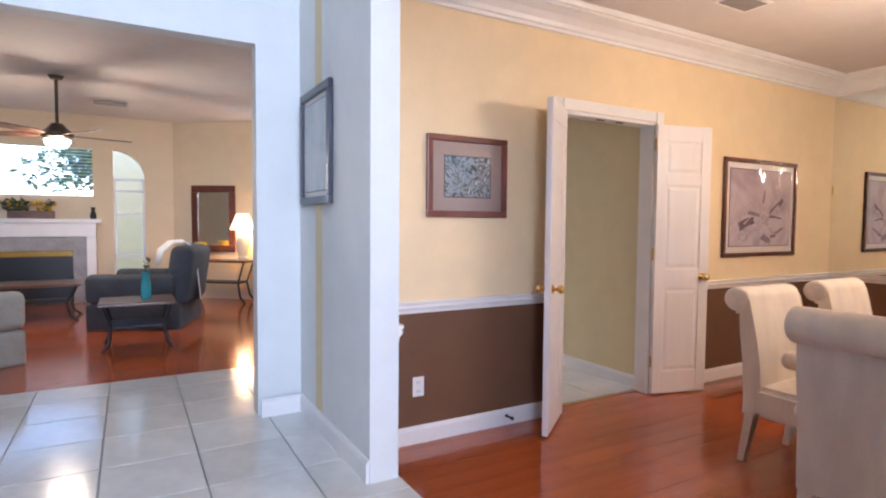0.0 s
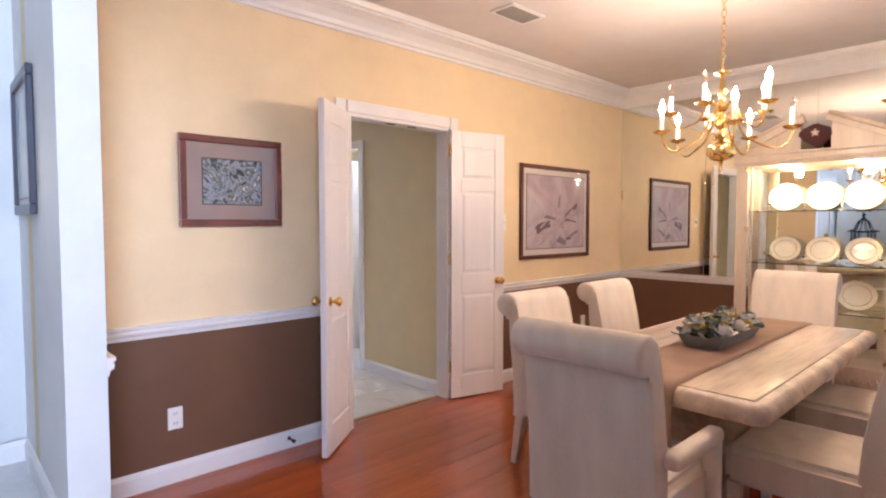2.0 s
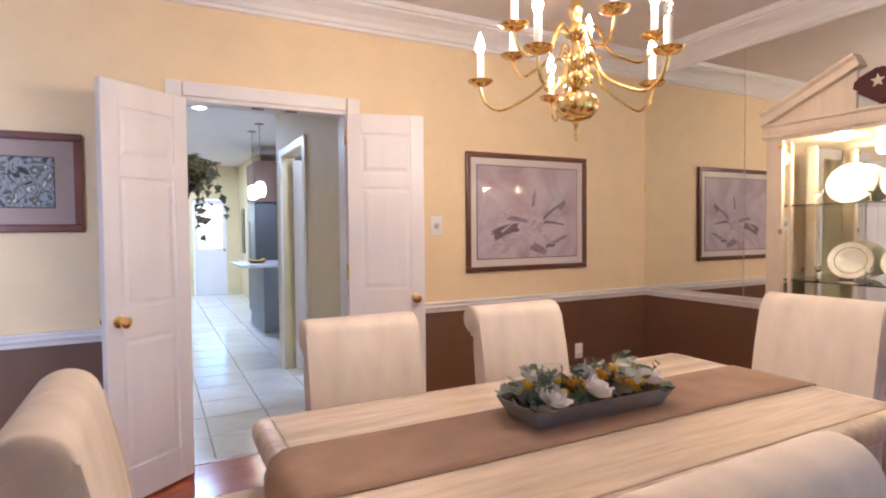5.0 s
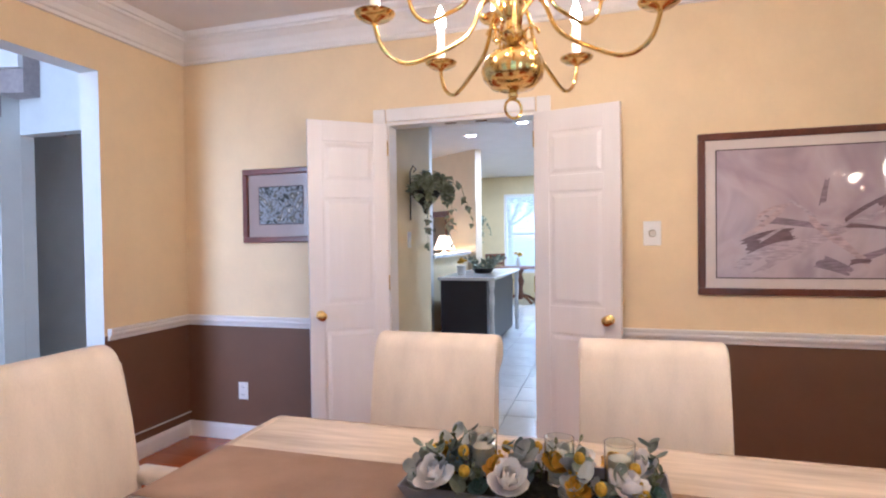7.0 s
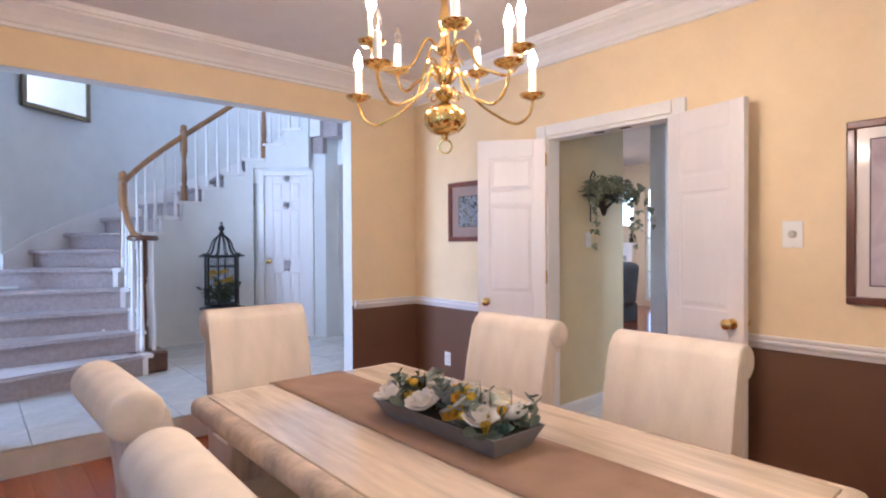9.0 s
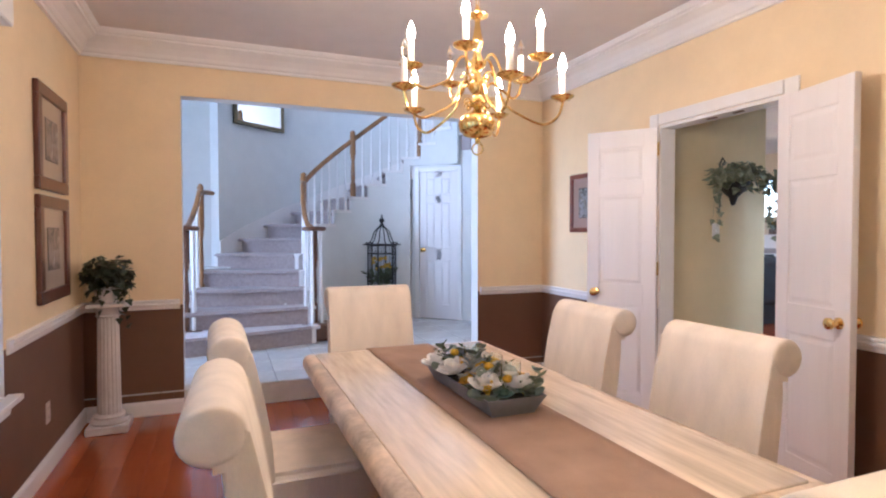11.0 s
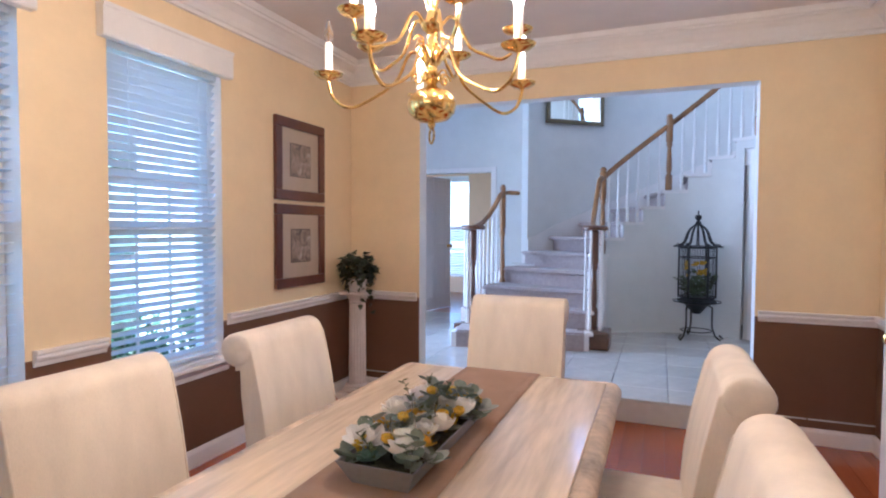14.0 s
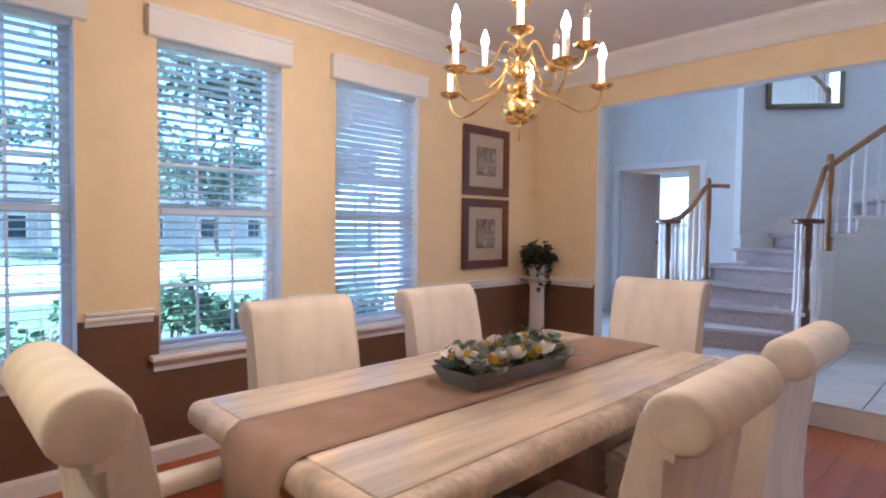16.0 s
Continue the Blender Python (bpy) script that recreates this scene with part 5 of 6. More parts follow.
# ---------- wrought-iron lantern cage ----------
cage = thing("iron_birdcage_lantern", pose(-1.45, 2.15, FZ) @ Matrix.Diagonal((1.2, 1.2, 1, 1)), "black wrought-iron lantern cage with yellow flowers on a scrolled stand", "lantern")
part("bottom_tray", revolve([(0, 0.45), (0.15, 0.45), (0.16, 0.458), (0.15, 0.466), (0, 0.466)], 6), IRON, cage)
part("bowl", revolve([(0, 0.28), (0.03, 0.285), (0.05, 0.31), (0.1, 0.38), (0.17, 0.42), (0.165, 0.425), (0, 0.36)], 16), IRON, cage, smooth=True)
for i in range(6):
    an = math.pi * (2 * i + 1) / 6
    c, s = math.cos(an), math.sin(an)
    part("corner_bar", tube([(0.155 * c, 0.155 * s, 0.46), (0.155 * c, 0.155 * s, 1.02)], 0.009, 6), IRON, cage)
    for u in (0.0, math.pi / 6):
        cu, su = math.cos(an + u), math.sin(an + u)
        part("roof_bar", tube([(r * cu, r * su, z) for r, z in ((0.205, 1.02), (0.15, 1.035), (0.118, 1.07), (0.102, 1.12), (0.09, 1.17), (0.066, 1.215), (0.03, 1.25), (0.012, 1.285))], 0.006, 6), IRON, cage, smooth=True)
    part("eave_scroll", tube([((0.15 + 0.05 * t + 0.012 * math.sin(6 * t)) * c, (0.15 + 0.05 * t) * s, 1.03 + 0.02 * math.sin(5 * t)) for t in [k / 8 for k in range(9)]], 0.005, 6), IRON, cage)
for i in range(3):
    an = math.pi * (2 * i + 1) / 3 + 0.3
    c, s = math.cos(an), math.sin(an)
    part("stand_leg", tube([(0.06 * c, 0.06 * s, 0.40), (0.13 * c, 0.13 * s, 0.36), (0.13 * c, 0.13 * s, 0.15), (0.16 * c, 0.16 * s, 0.05), (0.20 * c, 0.20 * s, 0.012), (0.22 * c, 0.22 * s, 0.04), (0.19 * c, 0.19 * s, 0.07)], 0.008, 6), IRON, cage, smooth=True)
for z, r in ((0.47, 0.155), (0.90, 0.155), (1.02, 0.205), (1.005, 0.16), (0.42, 0.20), (0.10, 0.13)):
    part("hoop", tube([(r * math.cos(2 * math.pi * i / 24), r * math.sin(2 * math.pi * i / 24), z) for i in range(25)], 0.006, 6), IRON, cage)
bm = bmesh.new()
for i in range(6):
    p0, p1 = math.pi * (2 * i + 1) / 6, math.pi * (2 * i + 3) / 6
    for k in range(1, 7):
        t = k / 7
        x, y = 0.148 * (math.cos(p0) * (1 - t) + math.cos(p1) * t), 0.148 * (math.sin(p0) * (1 - t) + math.sin(p1) * t)
        tube([(x, y, 0.46), (x, y, 1.02)], 0.002, 4, bm)
part("wire_mesh", bm, IRON, cage)
part("finial", revolve([(0, 1.28), (0.025, 1.285), (0.012, 1.30), (0.026, 1.32), (0.03, 1.34), (0.02, 1.36), (0, 1.365)], 14), IRON, cage, smooth=True)
ring("top_ring", cage, pose(0, 0, 1.385), 0.022, 0.005, IRON)
for i in range(18):
    rr = random.Random(300 + i)
    leafy((rr.uniform(-0.09, 0.09), rr.uniform(-0.09, 0.09), 0.47), cage, OLIVE, 8, rr.uniform(0.15, 0.3), 0.06, 300 + i, 0.08)
for i in range(14):
    rr = random.Random(340 + i)
    bloom("daffodil", (rr.uniform(-0.1, 0.1), rr.uniform(-0.1, 0.1), rr.uniform(0.70, 0.84)), 0.032, YEL, [(6, 20, 1.0), (5, 60, 0.6)], (rr.uniform(-60, 60), rr.uniform(-60, 60), 0), 340 + i, cage, "yellow flower")

# ---------- study beyond the foyer ----------
runs([(o, z + FZ) for o, z in base], "foyer_baseboard", [[(FX, AY1 + 0.005), (FX, 3.42), (0.69, 3.42)], [(-1.905, -0.02), (-1.905, -0.25)]])
stud = tagged(thing("study_casing", pose(-1.905, -0.08, -0.075), "white casing round the study doorway", "door casing"), kind="structure")
for lo_, hi_ in (((0.0005, -1.43, FZ + 0.076), (0.018, -1.36, 2.26)), ((0.0005, -0.25, FZ + 0.076), (0.018, -0.18, 2.26)), ((0.0005, -1.3598, 2.19), (0.0175, -0.2502, 2.259))):
    part("casing_bar", rounded(lo_, hi_, 0.004), TRIM, stud)
slab("study_floor", (-7.0, -4.0, -0.1), (-2.025, 0.18, FZ - 0.004), material("study_wood_floor", (0.28, 0.10, 0.04), 0.3, vary=0.3, stretch=(4, 0.3, 1), coat=0.3))
wall("study_wall_west", "y", -4.6, -4.75, -4.0, 0.18, 0, 2.9, [(-2.38, -1.56, 0.45, 2.35)], (TAN_WALL,))
wall("study_wall_north", "x", 0.08, 0.18, -4.6, -2.03, 0, 2.9, (), (TAN_WALL,))
wall("study_wall_south", "x", -3.9, -4.0, -4.6, -2.03, 0, 2.9, (), (TAN_WALL,))
slab("study_ceiling", (-4.75, -4.0, 2.75), (-2.03, 0.18, 2.9), CEIL)
sd = thing("study_door", pose(-2.00, -1.43, FZ + 0.008, 0, 0, 165), "open white panelled study door with brass knob", "door")
panel_leaf(sd, 0.76, 1.94, 2, ROWS3)
door_knobs(sd, 0.70, 0.93)
sb = thing("window_blind", pose(-4.6, -1.97, -0.06, 0, 0, 90), "white venetian blind in the study window", "blind", "venetian blinds")
part("head_rail", rounded((-0.40, 0.02, 2.34), (0.40, 0.07, 2.415), 0.004), BLIND, sb)
for i in range(40):
    part("slat", rounded((-0.40, 0.02, 0.55 + i * 0.0445), (0.40, 0.024, 0.582 + i * 0.0445), 0.0009, 1), BLIND, sb)
for z in (0.515, 1.42, 2.31):
    part("window_bar", rounded((-0.41, 0.085, z), (0.41, 0.12, z + 0.05), 0.004), TRIM, sb)

# ---------- family room ----------
in_foyer = set(scene.objects)
slab("family_floor_bed", (-7.0, 4.62, -0.12), (2.0, 9.3, FZ - 0.02), DARK_OAK)
wall("family_wall_fireplace", "x", 9.1, 9.25, -7.0, 0.42, 0, 2.9, [(-2.6, -0.60, 1.65, 2.30), (-0.36, 0.03, 0.30, 2.30)], (TAN_WALL,))
slab("family_ceiling", (-7.0, 3.6, CZ), (2.1, 9.3, CZ + 0.1), CEIL)
wall("family_wall_west", "y", -5.6, -5.75, 3.6, 9.1, 0, 2.9, (), (TAN_WALL,))
diag = wall("family_wall_diagonal", "x", 0.0, 0.12, 0.0, 1.65, 0, 2.75, (), (TAN_WALL,))
diag.matrix_world = pose(0.40, 9.1, 0, 0, 0, -38)
# quarter-arch head of the side window
bm = bmesh.new()
bow = [(-0.36 + 0.39 * math.sin(radians(9 * i)), 1.90 + 0.40 * math.cos(radians(9 * i))) for i in range(11)]
extrude_profile(bow + [(0.03, 2.305), (-0.36, 2.305)], "y", 9.101, 9.249, bm)
tagged(finish(bm, "arch_spandrel", TAN_WALL), kind="structure")
fwin = tagged(thing("arched_window", pose(0, 9.1, 0), "tall white window with curved head beside the fireplace", "window"), kind="structure")
for z in (0.31, 0.80, 1.40, 1.72, 1.88):
    part("window_bar", rounded((-0.36, 0.03, z), (0.03, 0.08, z + 0.035), 0.004), TRIM, fwin)
for x in (-0.36, -0.005):
    part("window_bar", rounded((x, 0.03, 0.345), (x + 0.035, 0.08, 1.88), 0.004), TRIM, fwin)
mant = thing("fireplace", pose(-1.55, 9.1, FZ), "white fireplace with grey stone surround and dark firebox", "fireplace")
FIRE_GREY = material("grey_stone_surround", (0.34, 0.31, 0.30), 0.4, vary=0.2)
for lo_, hi_, nm, mt in (((-1.0, -0.16, 1.12), (1.05, -0.001, 1.17), "mantel_shelf", TRIM), ((-0.95, -0.10, 0.93), (0.98, -0.001, 1.12), "frieze", TRIM), ((0.87, -0.10, 0), (0.98, -0.001, 0.93), "pilaster", TRIM), ((-0.95, -0.10, 0), (-0.84, -0.001, 0.93), "pilaster", TRIM), ((-0.84, -0.06, 0.74), (0.87, -0.002, 0.93), "surround_head", FIRE_GREY), ((0.71, -0.06, 0.02), (0.87, -0.002, 0.74), "surround_side", FIRE_GREY), ((-0.84, -0.06, 0.02), (-0.70, -0.002, 0.74), "surround_side", FIRE_GREY), ((-0.70, -0.03, 0.03), (0.71, -0.002, 0.66), "firebox", material("firebox_black", (0.012, 0.012, 0.014), 0.35)), ((-0.70, -0.05, 0.661), (0.71, -0.002, 0.739), "brass_hood", BRASS), ((-0.9, -0.45, 0.0), (0.95, -0.101, 0.02), "hearth", FIRE_GREY)):
    part(nm, rounded(lo_, hi_, 0.004), mt, mant)
tr = thing("mantel_flower_box", pose(-1.28, 9.02, FZ + 1.1705), "wooden flower box with yellow flowers on the mantel", "flower box")
part("box", rounded((-0.25, -0.06, 0), (0.25, 0.06, 0.10), 0.006), DARK_OAK, tr)
for i in range(22):
    rr = random.Random(400 + i)
    p = (rr.uniform(-0.27, 0.27), rr.uniform(-0.05, 0.02), rr.uniform(0.10, 0.2))
    if i % 2:
        bloom("flower", p, 0.05, YEL, [(6, 25, 1.0), (5, 60, 0.7)], (rr.uniform(20, 70), 0, rr.uniform(0, 90)), 400 + i, tr, "yellow flower")
    else:
        leafy((p[0], p[1], 0.08), tr, OLIVE, 7, 0.14, 0.07, 400 + i, 0.1)
vs = thing("mantel_vase", pose(-0.60, 9.03, FZ + 1.1705), "small dark vase on the mantel", "vase")
part("body", revolve([(0, 0), (0.03, 0), (0.04, 0.04), (0.02, 0.12), (0.03, 0.16), (0, 0.16)], 14), IRON, vs, smooth=True)
fb = thing("window_blind", pose(-1.6, 9.1, 0, 0, 0, 180), "white blind over the wide window above the mantel", "blind", "venetian blinds")
for i in range(14):
    part("slat", rounded((-1.0, 0.01, 1.66 + i * 0.045), (1.0, 0.055, 1.6625 + i * 0.045), 0.0009, 1), BLIND, fb)

fan = thing("ceiling_fan", pose(-0.77, 6.65, 0), "bronze ceiling fan with dark blades and lit glass bowl", "ceiling fan")
FAN = material("bronze_metal", (0.10, 0.075, 0.05), 0.35, 0.7, vary=0.15)
part("canopy", revolve([(0, 2.68), (0.05, 2.685), (0.07, 2.719), (0, 2.719)], 20), FAN, fan, smooth=True)
part("down_rod", tube([(0, 0, 2.24), (0, 0, 2.69)], 0.015, 10), FAN, fan)
part("motor", revolve([(0, 2.10), (0.1, 2.10), (0.14, 2.13), (0.14, 2.17), (0.09, 2.21), (0.05, 2.26), (0, 2.27)], 24), FAN, fan, smooth=True)
part("light_bowl", revolve([(0, 2.02), (0.06, 2.03), (0.10, 2.06), (0.11, 2.0995), (0, 2.0995)], 24), glow("fan_light", (1.0, 0.86, 0.6), 2.5), fan, "lit glass bowl", True)
for i in range(5):
    bm = bmesh.new()
    extrude_profile([(0.14, -0.03), (0.3, -0.065), (0.62, -0.06), (0.66, 0), (0.62, 0.06), (0.3, 0.065), (0.14, 0.03)], "z", -0.004, 0.004, bm)
    b = part("blade", bm, DARK_OAK, fan)
    b.matrix_basis = pose(0, 0, 2.15, 0, 0, 15 + 72 * i) @ pose(0, 0, 0, 10)
lamp("fan_lamp", "POINT", pose(-0.77, 6.65, 1.95), 9, (1.0, 0.78, 0.5), radius=0.1)

CHAR = material("charcoal_upholstery", (0.045, 0.05, 0.055), 0.85, vary=0.2, bump=0.2, bump_scale=200)
BEIGE_F = material("beige_upholstery", (0.36, 0.33, 0.27), 0.9, vary=0.12, bump=0.2, bump_scale=200)


def armchair(name, m, mat, w, label, cat):
    ob = thing(name, m, label, cat)
    part("base", rounded((-w, -0.45, 0.02), (w, 0.45, 0.30), 0.03, 3), mat, ob, smooth=True)
    part("seat_cushion", rounded((-w + 0.16, -0.3, 0.301), (w - 0.16, 0.45, 0.46), 0.06, 4), mat, ob, smooth=True)
    bk = part("backrest", rounded((-w + 0.05, -0.14, 0.0), (w - 0.05, 0.1, 0.62), 0.08, 5), mat, ob, smooth=True)
    bk.matrix_basis = pose(0, -0.36, 0.28, 8)
    for s in (-1, 1):
        x0, x1 = sorted((s * w, s * (w - 0.16)))
        part("arm", rounded((x0, -0.4, 0.301), (x1, 0.46, 0.60), 0.06, 4), mat, ob, smooth=True)
    return ob


armchair("armchair", pose(0.0, 6.95, FZ, 0, 0, 70), CHAR, 0.46, "charcoal upholstered armchair with a white throw", "armchair")
armchair("sofa", pose(-1.75, 6.0, FZ, 0, 0, -60), BEIGE_F, 0.95, "beige rolled-arm sofa in the family room", "sofa")
throw = thing("throw_blanket", pose(0.24, 6.9, FZ), "white throw draped over the armchair back", "blanket")
bm = bmesh.new()
prof = [(-0.16, 0.68), (-0.12, 0.84), (-0.02, 0.925), (0.12, 0.935), (0.21, 0.86), (0.25, 0.6), (0.27, 0.3)]
rows_ = [[bm.verts.new((x + 0.015 * math.sin(7 * j + i), -0.28 + 0.11 * j, z + 0.012 * math.sin(5 * j))) for j in range(6)] for i, (x, z) in enumerate(prof)]
for a_, b_ in zip(rows_, rows_[1:]):
    for j in range(5):
        bm.faces.new((a_[j], a_[j + 1], b_[j + 1], b_[j]))
th = part("cloth", bm, material("white_throw", (0.7, 0.7, 0.68), 0.9, vary=0.06, bump=0.3), throw, smooth=True)
md = th.modifiers.new("thick", "SOLIDIFY")
md.thickness = 0.012


def scroll_table(name, m, w, d, h, label):
    ob = thing(name, m, label, "table")
    part("tabletop", rounded((-w / 2, -d / 2, h - 0.03), (w / 2, d / 2, h), 0.006), DARK_OAK, ob)
    part("shelf", rounded((-w * 0.36, -d * 0.36, h * 0.48), (w * 0.36, d * 0.36, h * 0.48 + 0.025), 0.005), IRON, ob)
    for sx in (-1, 1):
        for sy in (-1, 1):
            x, y = sx * w * 0.44, sy * d * 0.4
            part("leg", tube([(x, y, h - 0.03), (x * 0.95, y, h * 0.85), (x * 0.78, y * 0.9, h * 0.5), (x * 0.86, y, h * 0.2), (x * 1.08, y * 1.1, 0.012)], 0.014, 8), IRON, ob, smooth=True)
    return ob


scroll_table("end_table", pose(-0.12, 5.75, FZ), 0.6, 0.5, 0.45, "dark end table with curved iron legs beside the armchair")
scroll_table("console_table", pose(0.93, 8.30, FZ, 0, 0, -38), 0.95, 0.34, 0.62, "dark console table with curved iron legs against the tan wall")
scroll_table("coffee_table", pose(-1.1, 7.7, FZ), 0.9, 0.6, 0.45, "low dark table in front of the fireplace")
bv = thing("teal_vase", pose(-0.05, 5.75, FZ + 0.4505), "teal glass vase on the end table", "vase")
part("body", revolve([(0, 0), (0.04, 0), (0.045, 0.1), (0.03, 0.2), (0.04, 0.24), (0.036, 0.24), (0.02, 0.2), (0, 0.02)], 16), material("teal_glaze", (0.03, 0.22, 0.24), 0.2), bv, smooth=True)
leafy((0, 0, 0.2), bv, OLIVE, 9, 0.14, 0.05, 77, 0.05)
tl = thing("table_lamp", pose(1.19, 8.08, FZ + 0.6205), "white table lamp with glowing cream shade", "lamp")
part("lamp_base", revolve([(0, 0), (0.07, 0), (0.075, 0.03), (0.05, 0.06), (0.09, 0.2), (0.07, 0.32), (0.02, 0.36), (0.012, 0.44), (0, 0.44)], 18), material("white_ceramic", (0.7, 0.66, 0.58), 0.3), tl, smooth=True)
part("shade", revolve([(0.17, 0.42), (0.08, 0.64), (0.078, 0.64), (0.168, 0.42)], 24), glow("lamp_shade_lit", (1.0, 0.72, 0.36), 0.5), tl, "glowing cream shade", True)
lamp("table_lamp_light", "POINT", pose(1.19, 8.08, FZ + 0.62 + 0.40), 4, (1.0, 0.68, 0.34), radius=0.06)
jar = thing("yellow_vase", pose(0.70, 8.46, FZ + 0.6205), "yellow glass vase on the console table", "vase")
part("body", revolve([(0, 0), (0.05, 0), (0.09, 0.08), (0.07, 0.18), (0.09, 0.24), (0.085, 0.24), (0.06, 0.17), (0, 0.02)], 18), material("amber_glass", (0.6, 0.42, 0.04), 0.15), jar, smooth=True)
wm = thing("wall_mirror", pose(0.90, 8.69, FZ + 1.19, 0, 0, -38), "ornate dark wooden mirror above the console table", "mirror")
for lo_, hi_ in (((-0.34, -0.03, -0.48), (0.34, -0.001, -0.38)), ((-0.34, -0.03, 0.38), (0.34, -0.001, 0.48)), ((-0.34, -0.03, -0.38), (-0.24, -0.001, 0.38)), ((0.24, -0.03, -0.38), (0.34, -0.001, 0.38))):
    part("frame_bar", rounded(lo_, hi_, 0.012), MAHOGANY, wm)
part("mirror_plate", rounded((-0.245, -0.012, -0.385), (0.245, -0.004, 0.385), 0.001), MIRROR, wm)
fv = thing("ceiling_vent", pose(-0.35, 7.9, CZ), "small vent in the family room ceiling", "vent")
part("frame", rounded((-0.17, -0.08, -0.01), (0.17, 0.08, -0.0005), 0.003), bpy.data.materials["vent_grey"], fv)

FAMILY = Matrix.Translation((0.22, 0.1, -0.03))
for ob in set(scene.objects) - in_foyer:
    if ob.parent is None and not ob.name.startswith(("family_floor", "family_ceiling")):
        ob.matrix_world = FAMILY @ ob.matrix_world

# ---------- hall and kitchen ----------
wall("hall_wall_west", "y", 2.36, 2.48, HY, 4.15, 0, CZ, (), (HALL_WALL,))
wall("hall_wall_east", "y", 3.51, 3.63, HY, 5.35, 0, CZ, [(4.22, 5.08, 0, 2.03)], (HALL_WALL,))
slab("kitchen_ceiling", (2.1, HY, CZ), (7.5, 13.2, CZ + 0.1), CEIL)
wall("kitchen_wall_north", "x", 12.3, 12.45, -0.5, 7.0, 0, 2.9, [(1.62, 2.76, 0.55, 2.33), (3.14, 3.80, 0, 2.03)], (HALL_WALL,))
wall("kitchen_wall_east", "y", 5.6, 5.72, HY, 12.298, 0, 2.9, (), (HALL_WALL,))
wall("kitchen_wall_west", "y", 0.9, 1.0, 9.502, 12.298, 0, 2.9, (), (HALL_WALL,))
slab("kitchen_floor_west", (0.9, 9.3, -0.12), (2.0, 12.45, -0.008), GROUT)
slab("kitchen_ceiling_west", (0.9, 9.3, CZ), (2.1, 13.2, CZ + 0.1), CEIL)
hb = [(0, 0), (0.015, 0), (0.015, 0.08), (0.006, 0.1), (0, 0.1)]
runs(hb, "hall_baseboard", [[(2.48, 4.15), (2.48, HY + 0.001)], [(3.51, HY + 0.001), (3.51, 4.15)]])
pc = tagged(thing("pantry_casing", pose(3.51, 0, 0), "white casing round the pantry doorway", "door casing"), kind="structure")
for lo_, hi_ in (((-0.018, 4.15, 0), (-0.0005, 4.22, 2.10)), ((-0.018, 5.08, 0), (-0.0005, 5.15, 2.10)), ((-0.0175, 4.2202, 2.03), (-0.0005, 5.0798, 2.099))):
    part("casing_bar", rounded(lo_, hi_, 0.004), TRIM, pc)
pd = thing("pantry_door", pose(3.61, 5.06, 0.01, 0, 0, -25), "open white panelled pantry door", "door")
panel_leaf(pd, 0.76, 1.99, 2, ROWS3)
wall("pantry_back", "y", 4.75, 4.85, HY, 5.6, 0, CZ, (), (WHITE_WALL,))
# added lamp with no fixture, brightens the pantry behind the doorway
lamp("pantry_fill", "POINT", pose(4.3, 4.5, 2.3), 9, (0.8, 0.9, 1.0), radius=0.1)
outlet(pose(3.51, 3.50, 0.37, 0, 0, 90), "white outlet plate in the hall")
hs = thing("light_switch", pose(2.48, 3.64, 1.338, 0, 0, 90), "white light switch plate under the hanging plant", "switch")
part("plate", rounded((-0.037, -0.006, -0.058), (0.037, -0.0005, 0.058), 0.003), PLASTIC, hs)
part("toggle", rounded((-0.005, -0.016, -0.01), (0.005, -0.006, 0.012), 0.002), PLASTIC, hs)

wb = thing("wall_planter", pose(2.48, 3.67, 1.64), "iron wall basket with trailing green ivy", "wall plant")
part("basket", revolve([(0, -0.12), (0.015, -0.11), (0.03, -0.06), (0.09, 0.0), (0.12, 0.05), (0.10, 0.05), (0, 0.0)], 16, (0.125, 0.0)), IRON, wb, smooth=True)
part("hook_scroll", tube([(0.006, 0, -0.16), (0.006, 0, 0.2), (0.03, 0.0, 0.24), (0.05, 0, 0.21), (0.03, 0, 0.19)], 0.006, 6), IRON, wb)
ivy_h = new("ivy_head")
ivy_h.parent = wb
ivy_h.matrix_basis = pose(0.17, 0, 0.09)
IVY2 = material("green_ivy_leaf", (0.24, 0.27, 0.18), 0.45, vary=0.5, scale=25, fine=60)
ivy_mass(ivy_h, 9, 210, (0.15, 0.25, 0.11), 0.06, [(0.1, 0.2, 0.02, 0.3, 0.14, 0.06), (0.03, -0.16, 0.0, 0.40, 0.02, -0.1), (0.05, -0.2, 0.02, 0.3, 0.02, -0.12), (0.03, 0.18, 0.0, 0.42, 0.02, 0.1), (0.06, 0.22, 0.03, 0.36, 0.0, 0.13)], IVY2, -0.15)

for x, y in ((2.9, 6.5), (2.8, 9.6), (2.6, 11.7), (2.12, 7.1), (4.2, 8.5)):
    d = thing("recessed_light", pose(x, y, CZ), "round recessed ceiling light, switched on", "ceiling light", "recessed lights")
    part("trim_ring", revolve([(0.07, -0.006), (0.095, -0.006), (0.1, -0.0005), (0.07, -0.0005)], 24), TRIM, d)
    part("lens", revolve([(0, -0.004), (0.068, -0.004), (0.068, -0.0006), (0, -0.0006)], 24), glow("can_light", (1.0, 0.95, 0.88), 4) if "can_light" not in bpy.data.materials else bpy.data.materials["can_light"], d)
# added cool lamps between the recessed lights, standing in for the kitchen's daylight
lamp("kitchen_fill", "AREA", pose(2.9, 8.0, CZ - 0.012), 11, (0.8, 0.92, 1.0), 0.14)
lamp("kitchen_fill", "AREA", pose(2.7, 10.6, CZ - 0.012), 12, (0.8, 0.92, 1.0), 0.14)

